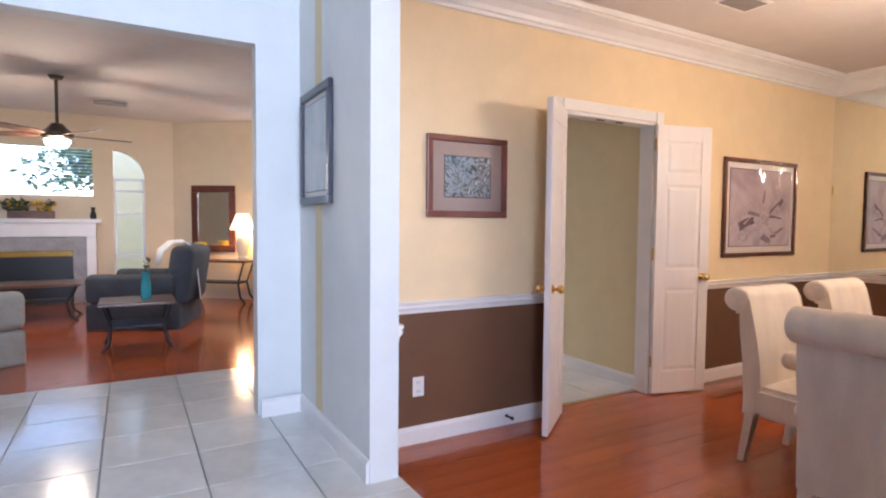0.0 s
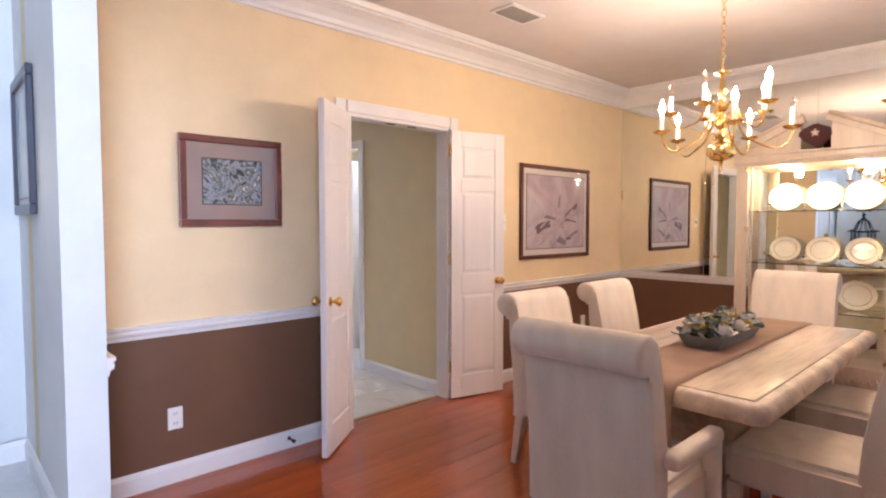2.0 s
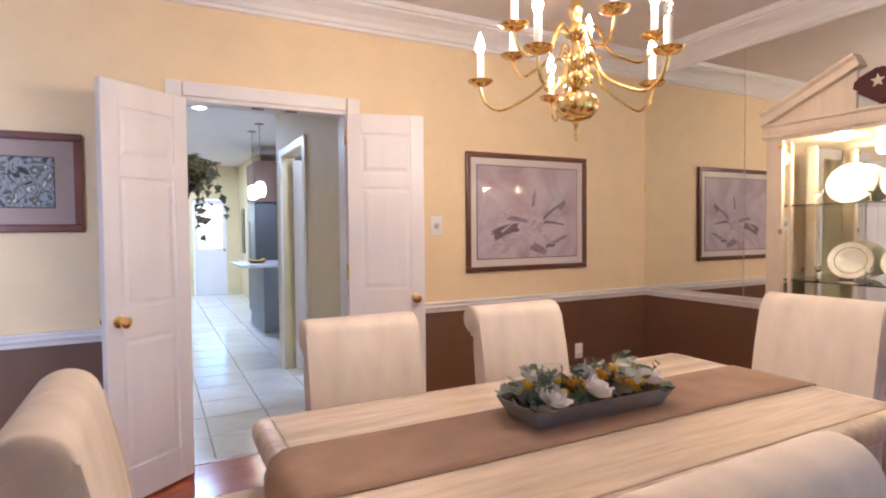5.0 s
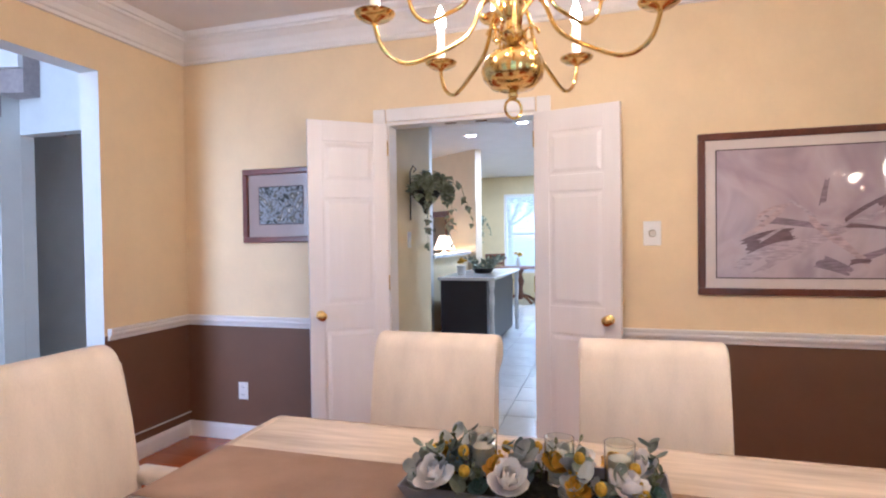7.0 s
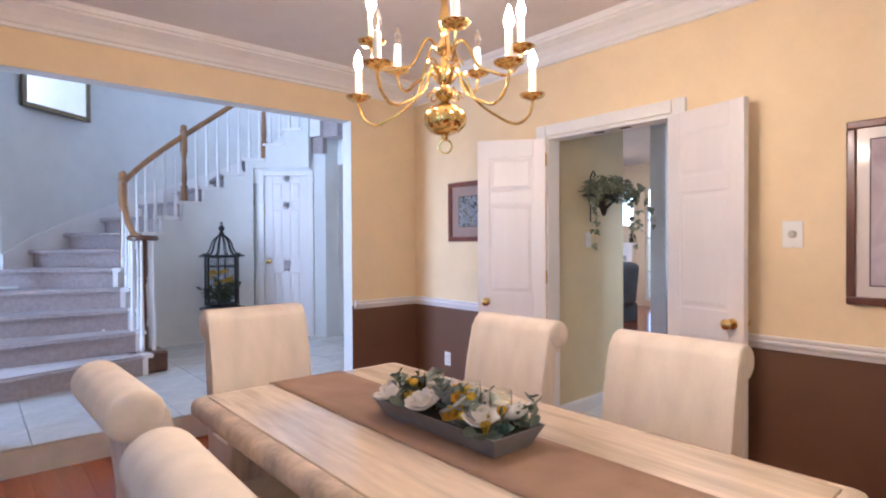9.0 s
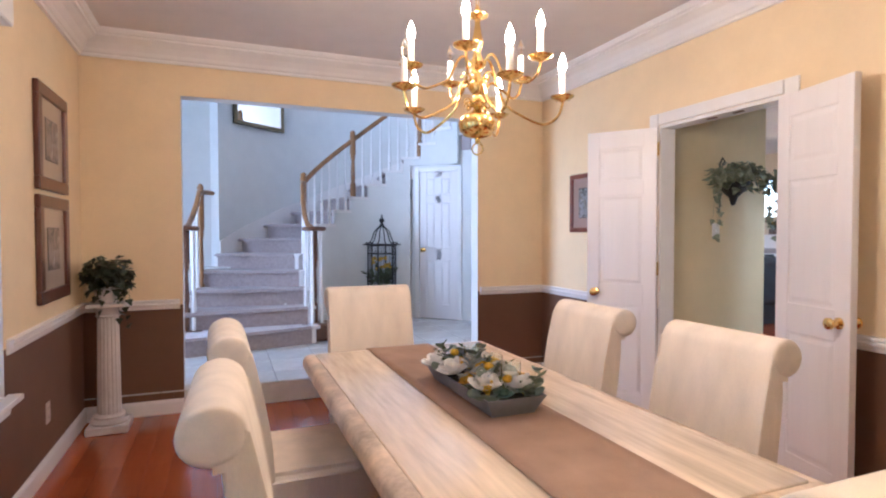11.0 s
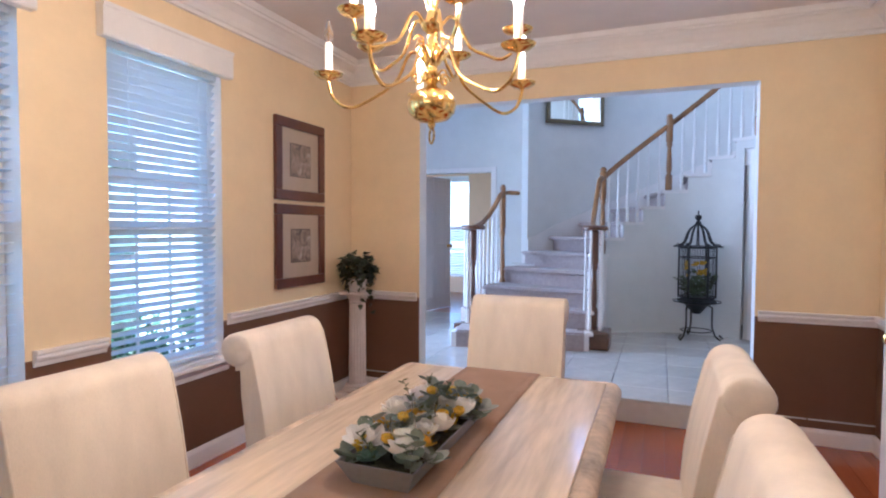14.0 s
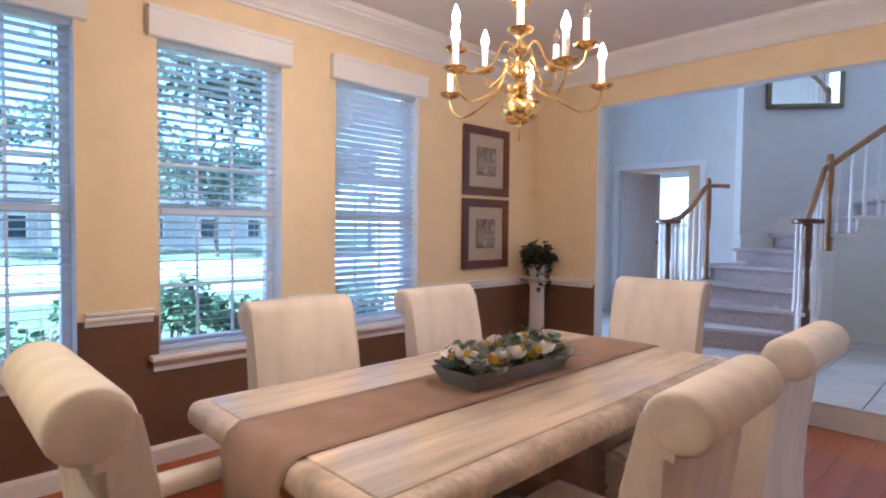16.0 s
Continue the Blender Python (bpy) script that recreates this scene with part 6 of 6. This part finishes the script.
island = thing("kitchen_island", pose(2.28, 7.05, 0), "dark kitchen island with white stone top and turned posts", "kitchen island")
NAVY = material("dark_island_paint", (0.018, 0.017, 0.022), 0.4, vary=0.15)
COUNTER = material("white_stone_counter", (0.66, 0.66, 0.66), 0.15, vary=0.15, scale=8)
part("body", rounded((-0.32, -0.92, 0.05), (0.24, 0.9, 0.85), 0.006), NAVY, island)
part("countertop", rounded((-0.34, -0.97, 0.851), (0.34, 1.0, 0.89), 0.008), COUNTER, island)
for y in (-0.92, 0.9):
    part("post", revolve([(0.03, 0), (0.03, 0.1), (0.02, 0.12), (0.034, 0.2), (0.022, 0.45), (0.034, 0.65), (0.022, 0.72), (0.035, 0.78), (0.035, 0.8505)], 14, (0.30, y)), COUNTER, island, smooth=True)
isl = thing("potted_flowers", pose(2.15, 6.40, 0.8905), "white pot with yellow flowers on the island", "potted plant")
part("pot", revolve([(0, 0), (0.05, 0), (0.06, 0.12), (0.05, 0.12), (0, 0.1)], 16), COUNTER, isl, smooth=True)
for i in range(9):
    rr = random.Random(500 + i)
    bloom("flower", (rr.uniform(-0.05, 0.05), rr.uniform(-0.05, 0.05), rr.uniform(0.14, 0.19)), 0.035, YEL, [(6, 30, 1.0), (5, 65, 0.6)], (rr.uniform(-40, 40), rr.uniform(-40, 40), 0), 500 + i, isl, "yellow flower")
gr = thing("potted_greens", pose(2.30, 6.95, 0.8905), "bowl of green leaves on the island", "potted plant")
part("bowl", revolve([(0, 0), (0.1, 0), (0.15, 0.06), (0.14, 0.06), (0, 0.02)], 18), IRON, gr, smooth=True)
for i in range(12):
    rr = random.Random(520 + i)
    leafy((rr.uniform(-0.1, 0.1), rr.uniform(-0.1, 0.1), 0.03), gr, IVY2, 8, 0.14, 0.09, 520 + i, 0.14)
hw_ = wall("bar_half_wall", "y", 1.64, 1.76, 6.37, 8.4, 0, 1.10, (), (HALL_WALL,))
slab("bar_ledge", (1.58, 6.371, 1.10), (1.82, 8.4, 1.14), COUNTER)
slab("kitchen_column", (1.60, 6.20, -0.1), (1.80, 6.369, CZ), WHITE_WALL)
slab("kitchen_floor_nook", (1.55, 4.62, -0.11), (1.999, 9.299, -0.0085), GROUT)
wall("kitchen_pier", "y", 1.002, 1.25, 10.2, 10.5, 0, CZ, (), (HALL_WALL,))

pen = thing("kitchen_counter", pose(4.12, 7.75, 0), "grey kitchen counter with white stone top", "counter")
part("body", rounded((-0.45, -0.6, 0.0), (0.9, 0.5, 0.86), 0.005), material("steel_grey_cabinet", (0.20, 0.21, 0.23), 0.4, vary=0.1), pen)
part("countertop", rounded((-0.72, -0.65, 0.861), (0.95, 0.55, 0.90), 0.008), COUNTER, pen)
fr = thing("refrigerator", pose(4.25, 9.2, 0), "dark steel refrigerator by the kitchen wall", "refrigerator")
part("cabinet_body", rounded((-0.42, -0.4, 0.02), (0.45, 0.4, 1.78), 0.01), material("dark_steel", (0.10, 0.10, 0.11), 0.3, 0.6), fr)
part("door_handle", tube([(-0.45, -0.05, 0.8), (-0.45, -0.05, 1.5)], 0.012, 8), material("steel_handle", (0.5, 0.5, 0.5), 0.25, 1.0), fr)
uc = thing("upper_cabinet", pose(4.25, 9.2, 0), "dark brown cabinet above the refrigerator", "cabinet")
part("body", rounded((-0.4, -0.4, 1.80), (0.45, 0.4, 2.45), 0.006), DARK_OAK, uc)
part("door", rounded((-0.42, -0.38, 1.82), (-0.401, 0.38, 2.43), 0.004), DARK_OAK, uc)
fruit = thing("fruit_bowl", pose(3.66, 7.6, 0.9005), "yellow bananas in a shallow bowl on the counter", "fruit bowl")
part("bowl", revolve([(0, 0), (0.08, 0), (0.14, 0.04), (0.13, 0.04), (0, 0.012)], 18), IRON, fruit, smooth=True)
for i in range(4):
    part("banana", tube([(-0.1, -0.03 + 0.02 * i, 0.05), (-0.04, -0.03 + 0.02 * i, 0.025), (0.04, -0.03 + 0.02 * i, 0.025), (0.1, -0.03 + 0.02 * i, 0.055)], 0.016, 8), YEL, fruit, "yellow banana", True)
for y in (7.2, 7.8):
    pl = thing("pendant_light", pose(3.66, y, 0), "small glowing pendant lamp over the counter", "pendant lamp", "pendant lamps")
    part("rose", revolve([(0, 2.72), (0.06, 2.73), (0.06, 2.7195), (0, 2.7195)], 18), FAN, pl)
    part("cable", tube([(0, 0, 1.98), (0, 0, 2.725)], 0.004, 6), FAN, pl)
    part("shade", revolve([(0.045, 1.78), (0.07, 1.83), (0.075, 1.90), (0.05, 1.97), (0.0, 1.985)], 18), glow("pendant_glow", (1.0, 0.85, 0.6), 1.2) if "pendant_glow" not in bpy.data.materials else bpy.data.materials["pendant_glow"], pl, "glowing glass shade", True)
CHERRY = material("cherry_wood", (0.16, 0.06, 0.03), 0.35, vary=0.3, scale=8)
bt = thing("breakfast_table", pose(2.13, 11.2, 0), "round cherry pedestal breakfast table", "table")
part("tabletop", revolve([(0, 0.72), (0.50, 0.72), (0.52, 0.735), (0.50, 0.75), (0, 0.75)], 32), CHERRY, bt, smooth=True)
part("pedestal", revolve([(0.05, 0.08), (0.09, 0.15), (0.06, 0.3), (0.09, 0.45), (0.05, 0.6), (0.12, 0.719)], 18), CHERRY, bt, smooth=True)
for i in range(4):
    a = math.pi * (2 * i + 1) / 4
    part("foot", tube([(0.04 * math.cos(a), 0.04 * math.sin(a), 0.18), (0.25 * math.cos(a), 0.25 * math.sin(a), 0.12), (0.38 * math.cos(a), 0.38 * math.sin(a), 0.03)], 0.03, 8), CHERRY, bt, smooth=True)


def wooden_chair(m):
    ob = thing("wooden_chair", m, "cherry wooden armchair at the breakfast table", "chair", "breakfast chairs")
    part("seat", rounded((-0.22, -0.22, 0.43), (0.22, 0.22, 0.465), 0.012), CHERRY, ob)
    for x in (-0.19, 0.19):
        part("front_leg", tube([(x, 0.19, 0.43), (x, 0.2, 0.001)], 0.02, 8, taper=0.014), CHERRY, ob)
        part("back_post", tube([(x, -0.24, 0.001), (x, -0.2, 0.45), (x, -0.25, 0.95)], 0.018, 8), CHERRY, ob)
        part("armrest", tube([(x, -0.22, 0.66), (x * 1.1, 0.0, 0.67), (x * 1.1, 0.16, 0.66), (x, 0.17, 0.46)], 0.015, 8), CHERRY, ob, smooth=True)
    for z in (0.6, 0.75):
        part("slat", rounded((-0.19, -0.235, z), (0.19, -0.215, z + 0.06), 0.005), CHERRY, ob)
    part("crest_rail", rounded((-0.24, -0.27, 0.9), (0.24, -0.24, 1.0), 0.01), CHERRY, ob)
    return ob


wc = wooden_chair(pose(2.66, 11.2, 0, 0, 0, 95))
copy_thing(wc, pose(1.62, 11.75, 0, 0, 0, 215))
vs = thing("flower_vase", pose(2.11, 11.15, 0.7505), "small glass vase of yellow flowers on the breakfast table", "vase")
part("vase", revolve([(0, 0), (0.03, 0), (0.045, 0.08), (0.025, 0.17), (0.03, 0.19), (0.02, 0.19), (0, 0.17)], 16), COUNTER, vs, smooth=True)
for i in range(10):
    rr = random.Random(560 + i)
    bloom("flower", (rr.uniform(-0.07, 0.07), rr.uniform(-0.07, 0.07), rr.uniform(0.2, 0.27)), 0.045, YEL, [(6, 30, 1.0), (5, 65, 0.6)], (rr.uniform(-40, 40), rr.uniform(-40, 40), 0), 560 + i, vs, "yellow flower")
copy_thing(wb, pose(1.25, 10.35, 1.62))
kw = tagged(thing("kitchen_window", pose(0.32, 12.3, 0) , "white kitchen window with blind slats", "window"), kind="structure")
for lo_, hi_ in (((1.3, 0.02, 0.55), (1.36, 0.08, 2.33)), ((2.38, 0.02, 0.55), (2.44, 0.08, 2.33)), ((1.36, 0.02, 0.55), (2.38, 0.08, 0.61)), ((1.36, 0.02, 2.27), (2.38, 0.08, 2.33)), ((1.36, 0.02, 1.40), (2.38, 0.08, 1.45))):
    part("frame_bar", rounded(lo_, hi_, 0.004), TRIM, kw)
for i in range(44):
    z = 2.25 - i * 0.038
    part("blind_slat", rounded((1.365, 0.0, z - 0.017), (2.375, 0.004, z + 0.015), 0.001), BLIND, kw)
bd = thing("back_door", pose(3.15, 12.3, 0.005), "white back door with glazed upper half", "door")
for lo_, hi_, nm in (((0, 0.02, 0), (0.64, 0.06, 0.98), "lower_panel"), ((0, 0.02, 0.98), (0.08, 0.06, 2.01), "stile"), ((0.56, 0.02, 0.98), (0.64, 0.06, 2.01), "stile"), ((0.08, 0.02, 1.9), (0.56, 0.06, 2.01), "top_rail"), ((0.08, 0.03, 1.42), (0.56, 0.05, 1.45), "glazing_bar")):
    part(nm, rounded(lo_, hi_, 0.004), DOOR, bd)
turned(KNOB, bd, "door_knob", BRASS, pose(0.59, 0.02, 0.95, 90))
kp = picture("framed_print", pose(4.05, 11.6, 1.35, 0, 0, -90), 0.3, 0.9, 0.03, MAT_IVORY, 0.05, SEPIA, BRONZE, "narrow framed print on the kitchen wall")[0]
wall("kitchen_side_wall", "y", 4.05, 4.17, 10.2, 12.298, 0, 2.9, (), (HALL_WALL,))
kv = thing("ceiling_vent", pose(2.56, 6.0, CZ), "white slatted vent in the kitchen ceiling", "vent")
part("frame", rounded((-0.18, -0.08, -0.01), (0.18, 0.08, -0.0005), 0.003), bpy.data.materials["vent_grey"], kv)

# ---------- outdoors ----------
GRASS = material("lawn_grass", (0.15, 0.18, 0.09), 0.9, vary=0.4, scale=2, fine=90, bump=0.6, bump_scale=60)
ROAD = material("pale_concrete", (0.52, 0.51, 0.49), 0.85, vary=0.12, scale=1.5, fine=40)
HEDGE = material("hedge_leaf", (0.14, 0.23, 0.11), 0.5, vary=0.5, scale=6, fine=30)
CROWN = material("tree_leaf", (0.12, 0.16, 0.10), 0.5, vary=0.5, scale=3, fine=20)
DARK_LEAF = material("dark_tree_leaf", (0.055, 0.09, 0.05), 0.5, vary=0.5, scale=3, fine=20)
BARK = material("grey_bark", (0.13, 0.10, 0.08), 0.9, vary=0.4, bump=0.6)
BRICK = material("pale_brick", (0.52, 0.46, 0.42), 0.85, vary=0.2, bump=0.2, per_piece=0.12)
MORTAR = material("pale_mortar", (0.55, 0.53, 0.51), 0.9, vary=0.1)
GZ = -0.35
bm = bmesh.new()
bmesh.ops.create_grid(bm, x_segments=2, y_segments=2, size=600)
g_ = tagged(finish(bm, "ground", GRASS), "green lawn reaching to the distance", kind="structure")
g_.location = (0, 0, GZ)
slab("road", (-200, -24.0, GZ - 0.1), (200, -15.0, GZ + 0.02), ROAD)
slab("pavement", (-200, -12.6, GZ - 0.1), (200, -11.2, GZ + 0.03), ROAD)
slab("driveway", (7.5, -15.0, GZ - 0.1), (13, -1.0, GZ + 0.025), ROAD)


def leaf_cloud(bm, g, center, size, n, leaf):
    for _ in range(n):
        d = Vector((g.gauss(0, 1), g.gauss(0, 1), g.gauss(0, 1))).normalized() * (g.uniform(0.2, 1) ** 0.5)
        p = Vector(center) + Vector((d.x * size[0], d.y * size[1], d.z * size[2]))
        m = Matrix.Translation(p) @ pose(0, 0, 0, g.uniform(-60, 60), g.uniform(-60, 60), g.uniform(0, 360))
        s = leaf * g.uniform(0.6, 1.3)
        v = [bm.verts.new(m @ Vector(q)) for q in ((0, -s, 0), (0.45 * s, -0.1 * s, 0.1 * s), (0, s, 0), (-0.45 * s, -0.1 * s, 0.1 * s))]
        bm.faces.new(v)


def hedge(at, n, size, seed, leaf=0.045):
    g = random.Random(seed)
    ob = thing("hedge_shrub", pose(*at), "leafy green shrub under the window", "shrub", "foundation shrubs")
    bm = bmesh.new()
    for i in range(7):
        a = g.uniform(0, 6.28)
        tube([(0, 0, 0), (0.2 * math.cos(a), 0.15 * math.sin(a), size[2] * 0.8), (0.3 * math.cos(a), 0.22 * math.sin(a), size[2] * 1.5)], 0.012, 5, bm, 0.005)
    part("stems", bm, BARK, ob)
    bm = bmesh.new()
    for i in range(16):
        c = (g.uniform(-1, 1) * size[0] * 0.8, g.uniform(-1, 1) * size[1] * 0.7, size[2] + g.uniform(-0.6, 0.75) * size[2])
        leaf_cloud(bm, g, c, (0.2, 0.2, 0.16), n // 16, leaf)
    part("foliage", bm, HEDGE, ob)


for i, x in enumerate((1.7, 2.5, 3.3, 4.1, 4.9, 5.7, 6.5)):
    hedge((x, -1.9 - 0.12 * (i % 2), GZ), 2200, (0.5, 0.4, 0.65 - 0.03 * (i % 3)), 600 + i)


def tree(at, h, spread, seed, mat, n, leaf, label):
    g = random.Random(seed)
    ob = thing("tree", pose(*at), label, "tree")
    bm = bmesh.new()
    tube([(0, 0, -0.1), (0.05, 0.02, h * 0.25), (0.0, 0.08, h * 0.5)], 0.05 * h ** 0.5, 10, bm, 0.035 * h ** 0.5)
    tips = []
    for i in range(9):
        a = 6.283 * i / 9 + g.uniform(-0.3, 0.3)
        r, z = spread * g.uniform(0.45, 0.95), h * g.uniform(0.6, 1.0)
        tube([(0, 0.06, h * 0.42), (0.4 * r * math.cos(a), 0.4 * r * math.sin(a), h * 0.42 + (z - h * 0.42) * 0.6), (r * math.cos(a), r * math.sin(a), z)], 0.02 * h ** 0.5, 6, bm, 0.008)
        tips += [(r * math.cos(a), r * math.sin(a), z), (0.55 * r * math.cos(a), 0.55 * r * math.sin(a), z * 0.95)]
    part("trunk", bm, BARK, ob)
    bm = bmesh.new()
    for c in tips:
        k = g.uniform(0.7, 1.3)
        leaf_cloud(bm, g, c, (spread * 0.34 * k, spread * 0.34 * k, h * 0.13 * k), n // len(tips), leaf)
    part("crown", bm, mat, ob)


tree((0.35, -5.6, GZ), 6.9, 4.4, 1, DARK_LEAF, 8000, 0.11, "large dark leafy tree close to the house")
tree((-6.5, -27.0, GZ), 6.0, 3.2, 2, CROWN, 5000, 0.16, "light green street tree across the road")
tree((-13, -30.0, GZ), 7.0, 3.6, 3, CROWN, 5000, 0.18, "green tree beside a distant house")
tree((4.5, -29.0, GZ), 6.5, 3.4, 4, CROWN, 5000, 0.18, "green tree across the road")
tree((-2.5, -33.0, GZ), 7.5, 4.0, 5, CROWN, 5000, 0.2, "tall green tree behind the road")
tree((-21, -33.0, GZ), 8, 4.5, 6, CROWN, 5000, 0.2, "tall green tree in the distance")
tree((0.6, 19.0, GZ), 5.0, 3.0, 8, CROWN, 5000, 0.14, "light green garden tree behind the kitchen")
tree((11, -33.0, GZ), 8, 4.5, 7, CROWN, 5000, 0.2, "broad green tree in the distance")


def house(x, y, w, d, h, label, seed):
    ob = thing("house", pose(x, y, GZ), label, "house")
    part("wall", rounded((-w / 2, -d / 2, 0), (w / 2, d / 2, h), 0.02), BRICK, ob)
    bm = extrude_profile([(-d / 2 - 0.4, h - 0.05), (d / 2 + 0.4, h - 0.05), (0, h + 2.4)], "x", -w / 2 - 0.4, w / 2 + 0.4)
    part("roof", bm, material("grey_shingle", (0.12, 0.11, 0.10), 0.9, vary=0.2) if "grey_shingle" not in bpy.data.materials else bpy.data.materials["grey_shingle"], ob)
    for i in range(4):
        u = -w / 2 + w * (i + 0.5) / 4
        wd = part("window", rounded((u - 0.55, d / 2, 0.8), (u + 0.55, d / 2 + 0.05, 2.2), 0.01), TRIM, ob)
        part("pane", rounded((u - 0.48, d / 2 + 0.045, 0.87), (u + 0.48, d / 2 + 0.06, 2.13), 0.005), material("dark_window_glass", (0.03, 0.04, 0.05), 0.08) if "dark_window_glass" not in bpy.data.materials else bpy.data.materials["dark_window_glass"], wd)


house(-12, -42, 14, 8, 3.2, "pale brick house across the road", 1)
house(6, -42, 14, 8, 3.2, "brick house with grey roof across the road", 2)
house(24, -42, 12, 8, 3.2, "brick house far along the road", 3)

# porch wing of pale brick beside the dining windows
slab("porch_wall_core", (FX + 0.004, -3.2, GZ), (FX + 0.12, SY - 0.222, 3.2), MORTAR)
slab("porch_pilaster", (FX + 0.0, -1.25, GZ + 0.001), (FX + 0.20, SY - 0.224, 3.2), TRIM)
slab("house_wall_outside", (FX + 0.2, SY - 0.26, GZ), (EX + 0.12, SY - 0.224, WZ0 - 0.05), BRICK)
slab("eave_soffit", (FX, SY - 0.95, 2.9), (EX + 0.6, SY - 0.22, 3.0), TRIM)
bm = rounded((-0.004, -0.1, -0.0285), (0.010, 0.1, 0.0285), 0.002, 1)
brick_me = bpy.data.meshes.new("brick")
bm.to_mesh(brick_me)
bm.free()
brick_me.materials.append(BRICK)
porch = tagged(thing("porch_brickwork", pose(FX + 0.12, 0, GZ), "pale brick porch wall beside the windows", "brick wall"), kind="structure")
for r in range(34):
    for c in range(8):
        y = -1.36 - 0.21 * c - 0.105 * (r % 2)
        if r * 8 + c < 290:
            b = new("brick", brick_me)
            b.parent = porch
            b.location = (0, y, 0.32 + 0.067 * r + 0.0285)

# ---------- floor pieces ----------
boards = tagged(thing("floor_boards", pose(0, 0, 0), "glossy red cherry plank floor", "wooden floor"), kind="structure")
g = random.Random(21)
PW = 0.125
strips = [(SY + 0.002 + PW * i, min(PW, NY - 0.001 - SY - 0.002 - PW * i), WX + 0.014, EX) for i in range(math.ceil((NY - SY - 0.003) / PW))]
strips.append((NY, 0.088, DX0 + 0.016, DX1 - 0.016))
for y, w_, x, end in strips:
    ln = g.uniform(0.4, 1.6)
    while x < end - 0.01:
        ln = min(ln, end - x)
        if end - x - ln < 0.25:
            ln = end - x
        bm = bmesh.new()
        block(bm, (0, 0, -0.02), (ln - 0.0012, w_ - 0.0012, 0))
        o = part("plank", bm, WOOD_FLOOR, boards)
        o.location = (x, y, g.uniform(-0.0006, 0))
        x += ln
        ln = g.choice((0.9, 1.2, 1.5, 1.8))


def tile_floor(name, x0, x1, y0, y1, z, size, label, keep=None, ox=0.0, oy=0.0):
    ob = tagged(thing(name, pose(0, 0, 0), label, "tile floor"), kind="structure")
    bm = rounded((0.003, 0.003, -0.008), (size - 0.003, size - 0.003, 0), 0.0025, 1)
    me = bpy.data.meshes.new("tile")
    bm.to_mesh(me)
    bm.free()
    me.materials.append(TILE)
    i0, i1 = math.floor((x0 - ox) / size), math.ceil((x1 - ox) / size)
    j0, j1 = math.floor((y0 - oy) / size), math.ceil((y1 - oy) / size)
    for i in range(i0, i1):
        for j in range(j0, j1):
            a0_, a1_ = max(x0, ox + i * size), min(x1, ox + (i + 1) * size)
            b0_, b1_ = max(y0, oy + j * size), min(y1, oy + (j + 1) * size)
            if a1_ - a0_ < 0.03 or b1_ - b0_ < 0.03 or (keep and not keep((a0_ + a1_) / 2, (b0_ + b1_) / 2)):
                continue
            if a1_ - a0_ > size - 0.001 and b1_ - b0_ > size - 0.001:
                t = new("tile", me)
                t.parent = ob
            else:
                t = part("tile", rounded((0.003, 0.003, -0.008), (a1_ - a0_ - 0.003, b1_ - b0_ - 0.003, 0), 0.0025, 1), TILE, ob)
            t.location = (a0_, b0_, z)


tile_floor("foyer_tiles", -2.2, WX + 0.016, -1.55, 4.62, FZ, 0.41, "glossy white ceramic tile floor of the foyer", lambda x, y: math.hypot(x - STAIR_C[0], y - STAIR_C[1]) < R_IN + 0.3 or x > -0.8 or y < 0.3, 0.32, 0.2)
tile_floor("hall_tiles", 1.56, 4.9, HY + 0.01, 12.3, 0.0, 0.41, "glossy white tile floor of the hall and kitchen", lambda x, y: x > 2.0 or y > 4.62, 2.3, HY)
bm = bmesh.new()
y = 4.63
while y < 9.1:
    x = -4.5
    while x < 2.0:
        ln = g.choice((0.9, 1.2, 1.5))
        block(bm, (x, y, FZ - 0.02), (min(x + ln, 2.0) - 0.002, y + 0.083, FZ - 0.001))
        x += ln
    y += 0.085
tagged(finish(bm, "family_floor_boards", WOOD_FLOOR), "red cherry plank floor of the family room", "wooden floor", kind="structure")
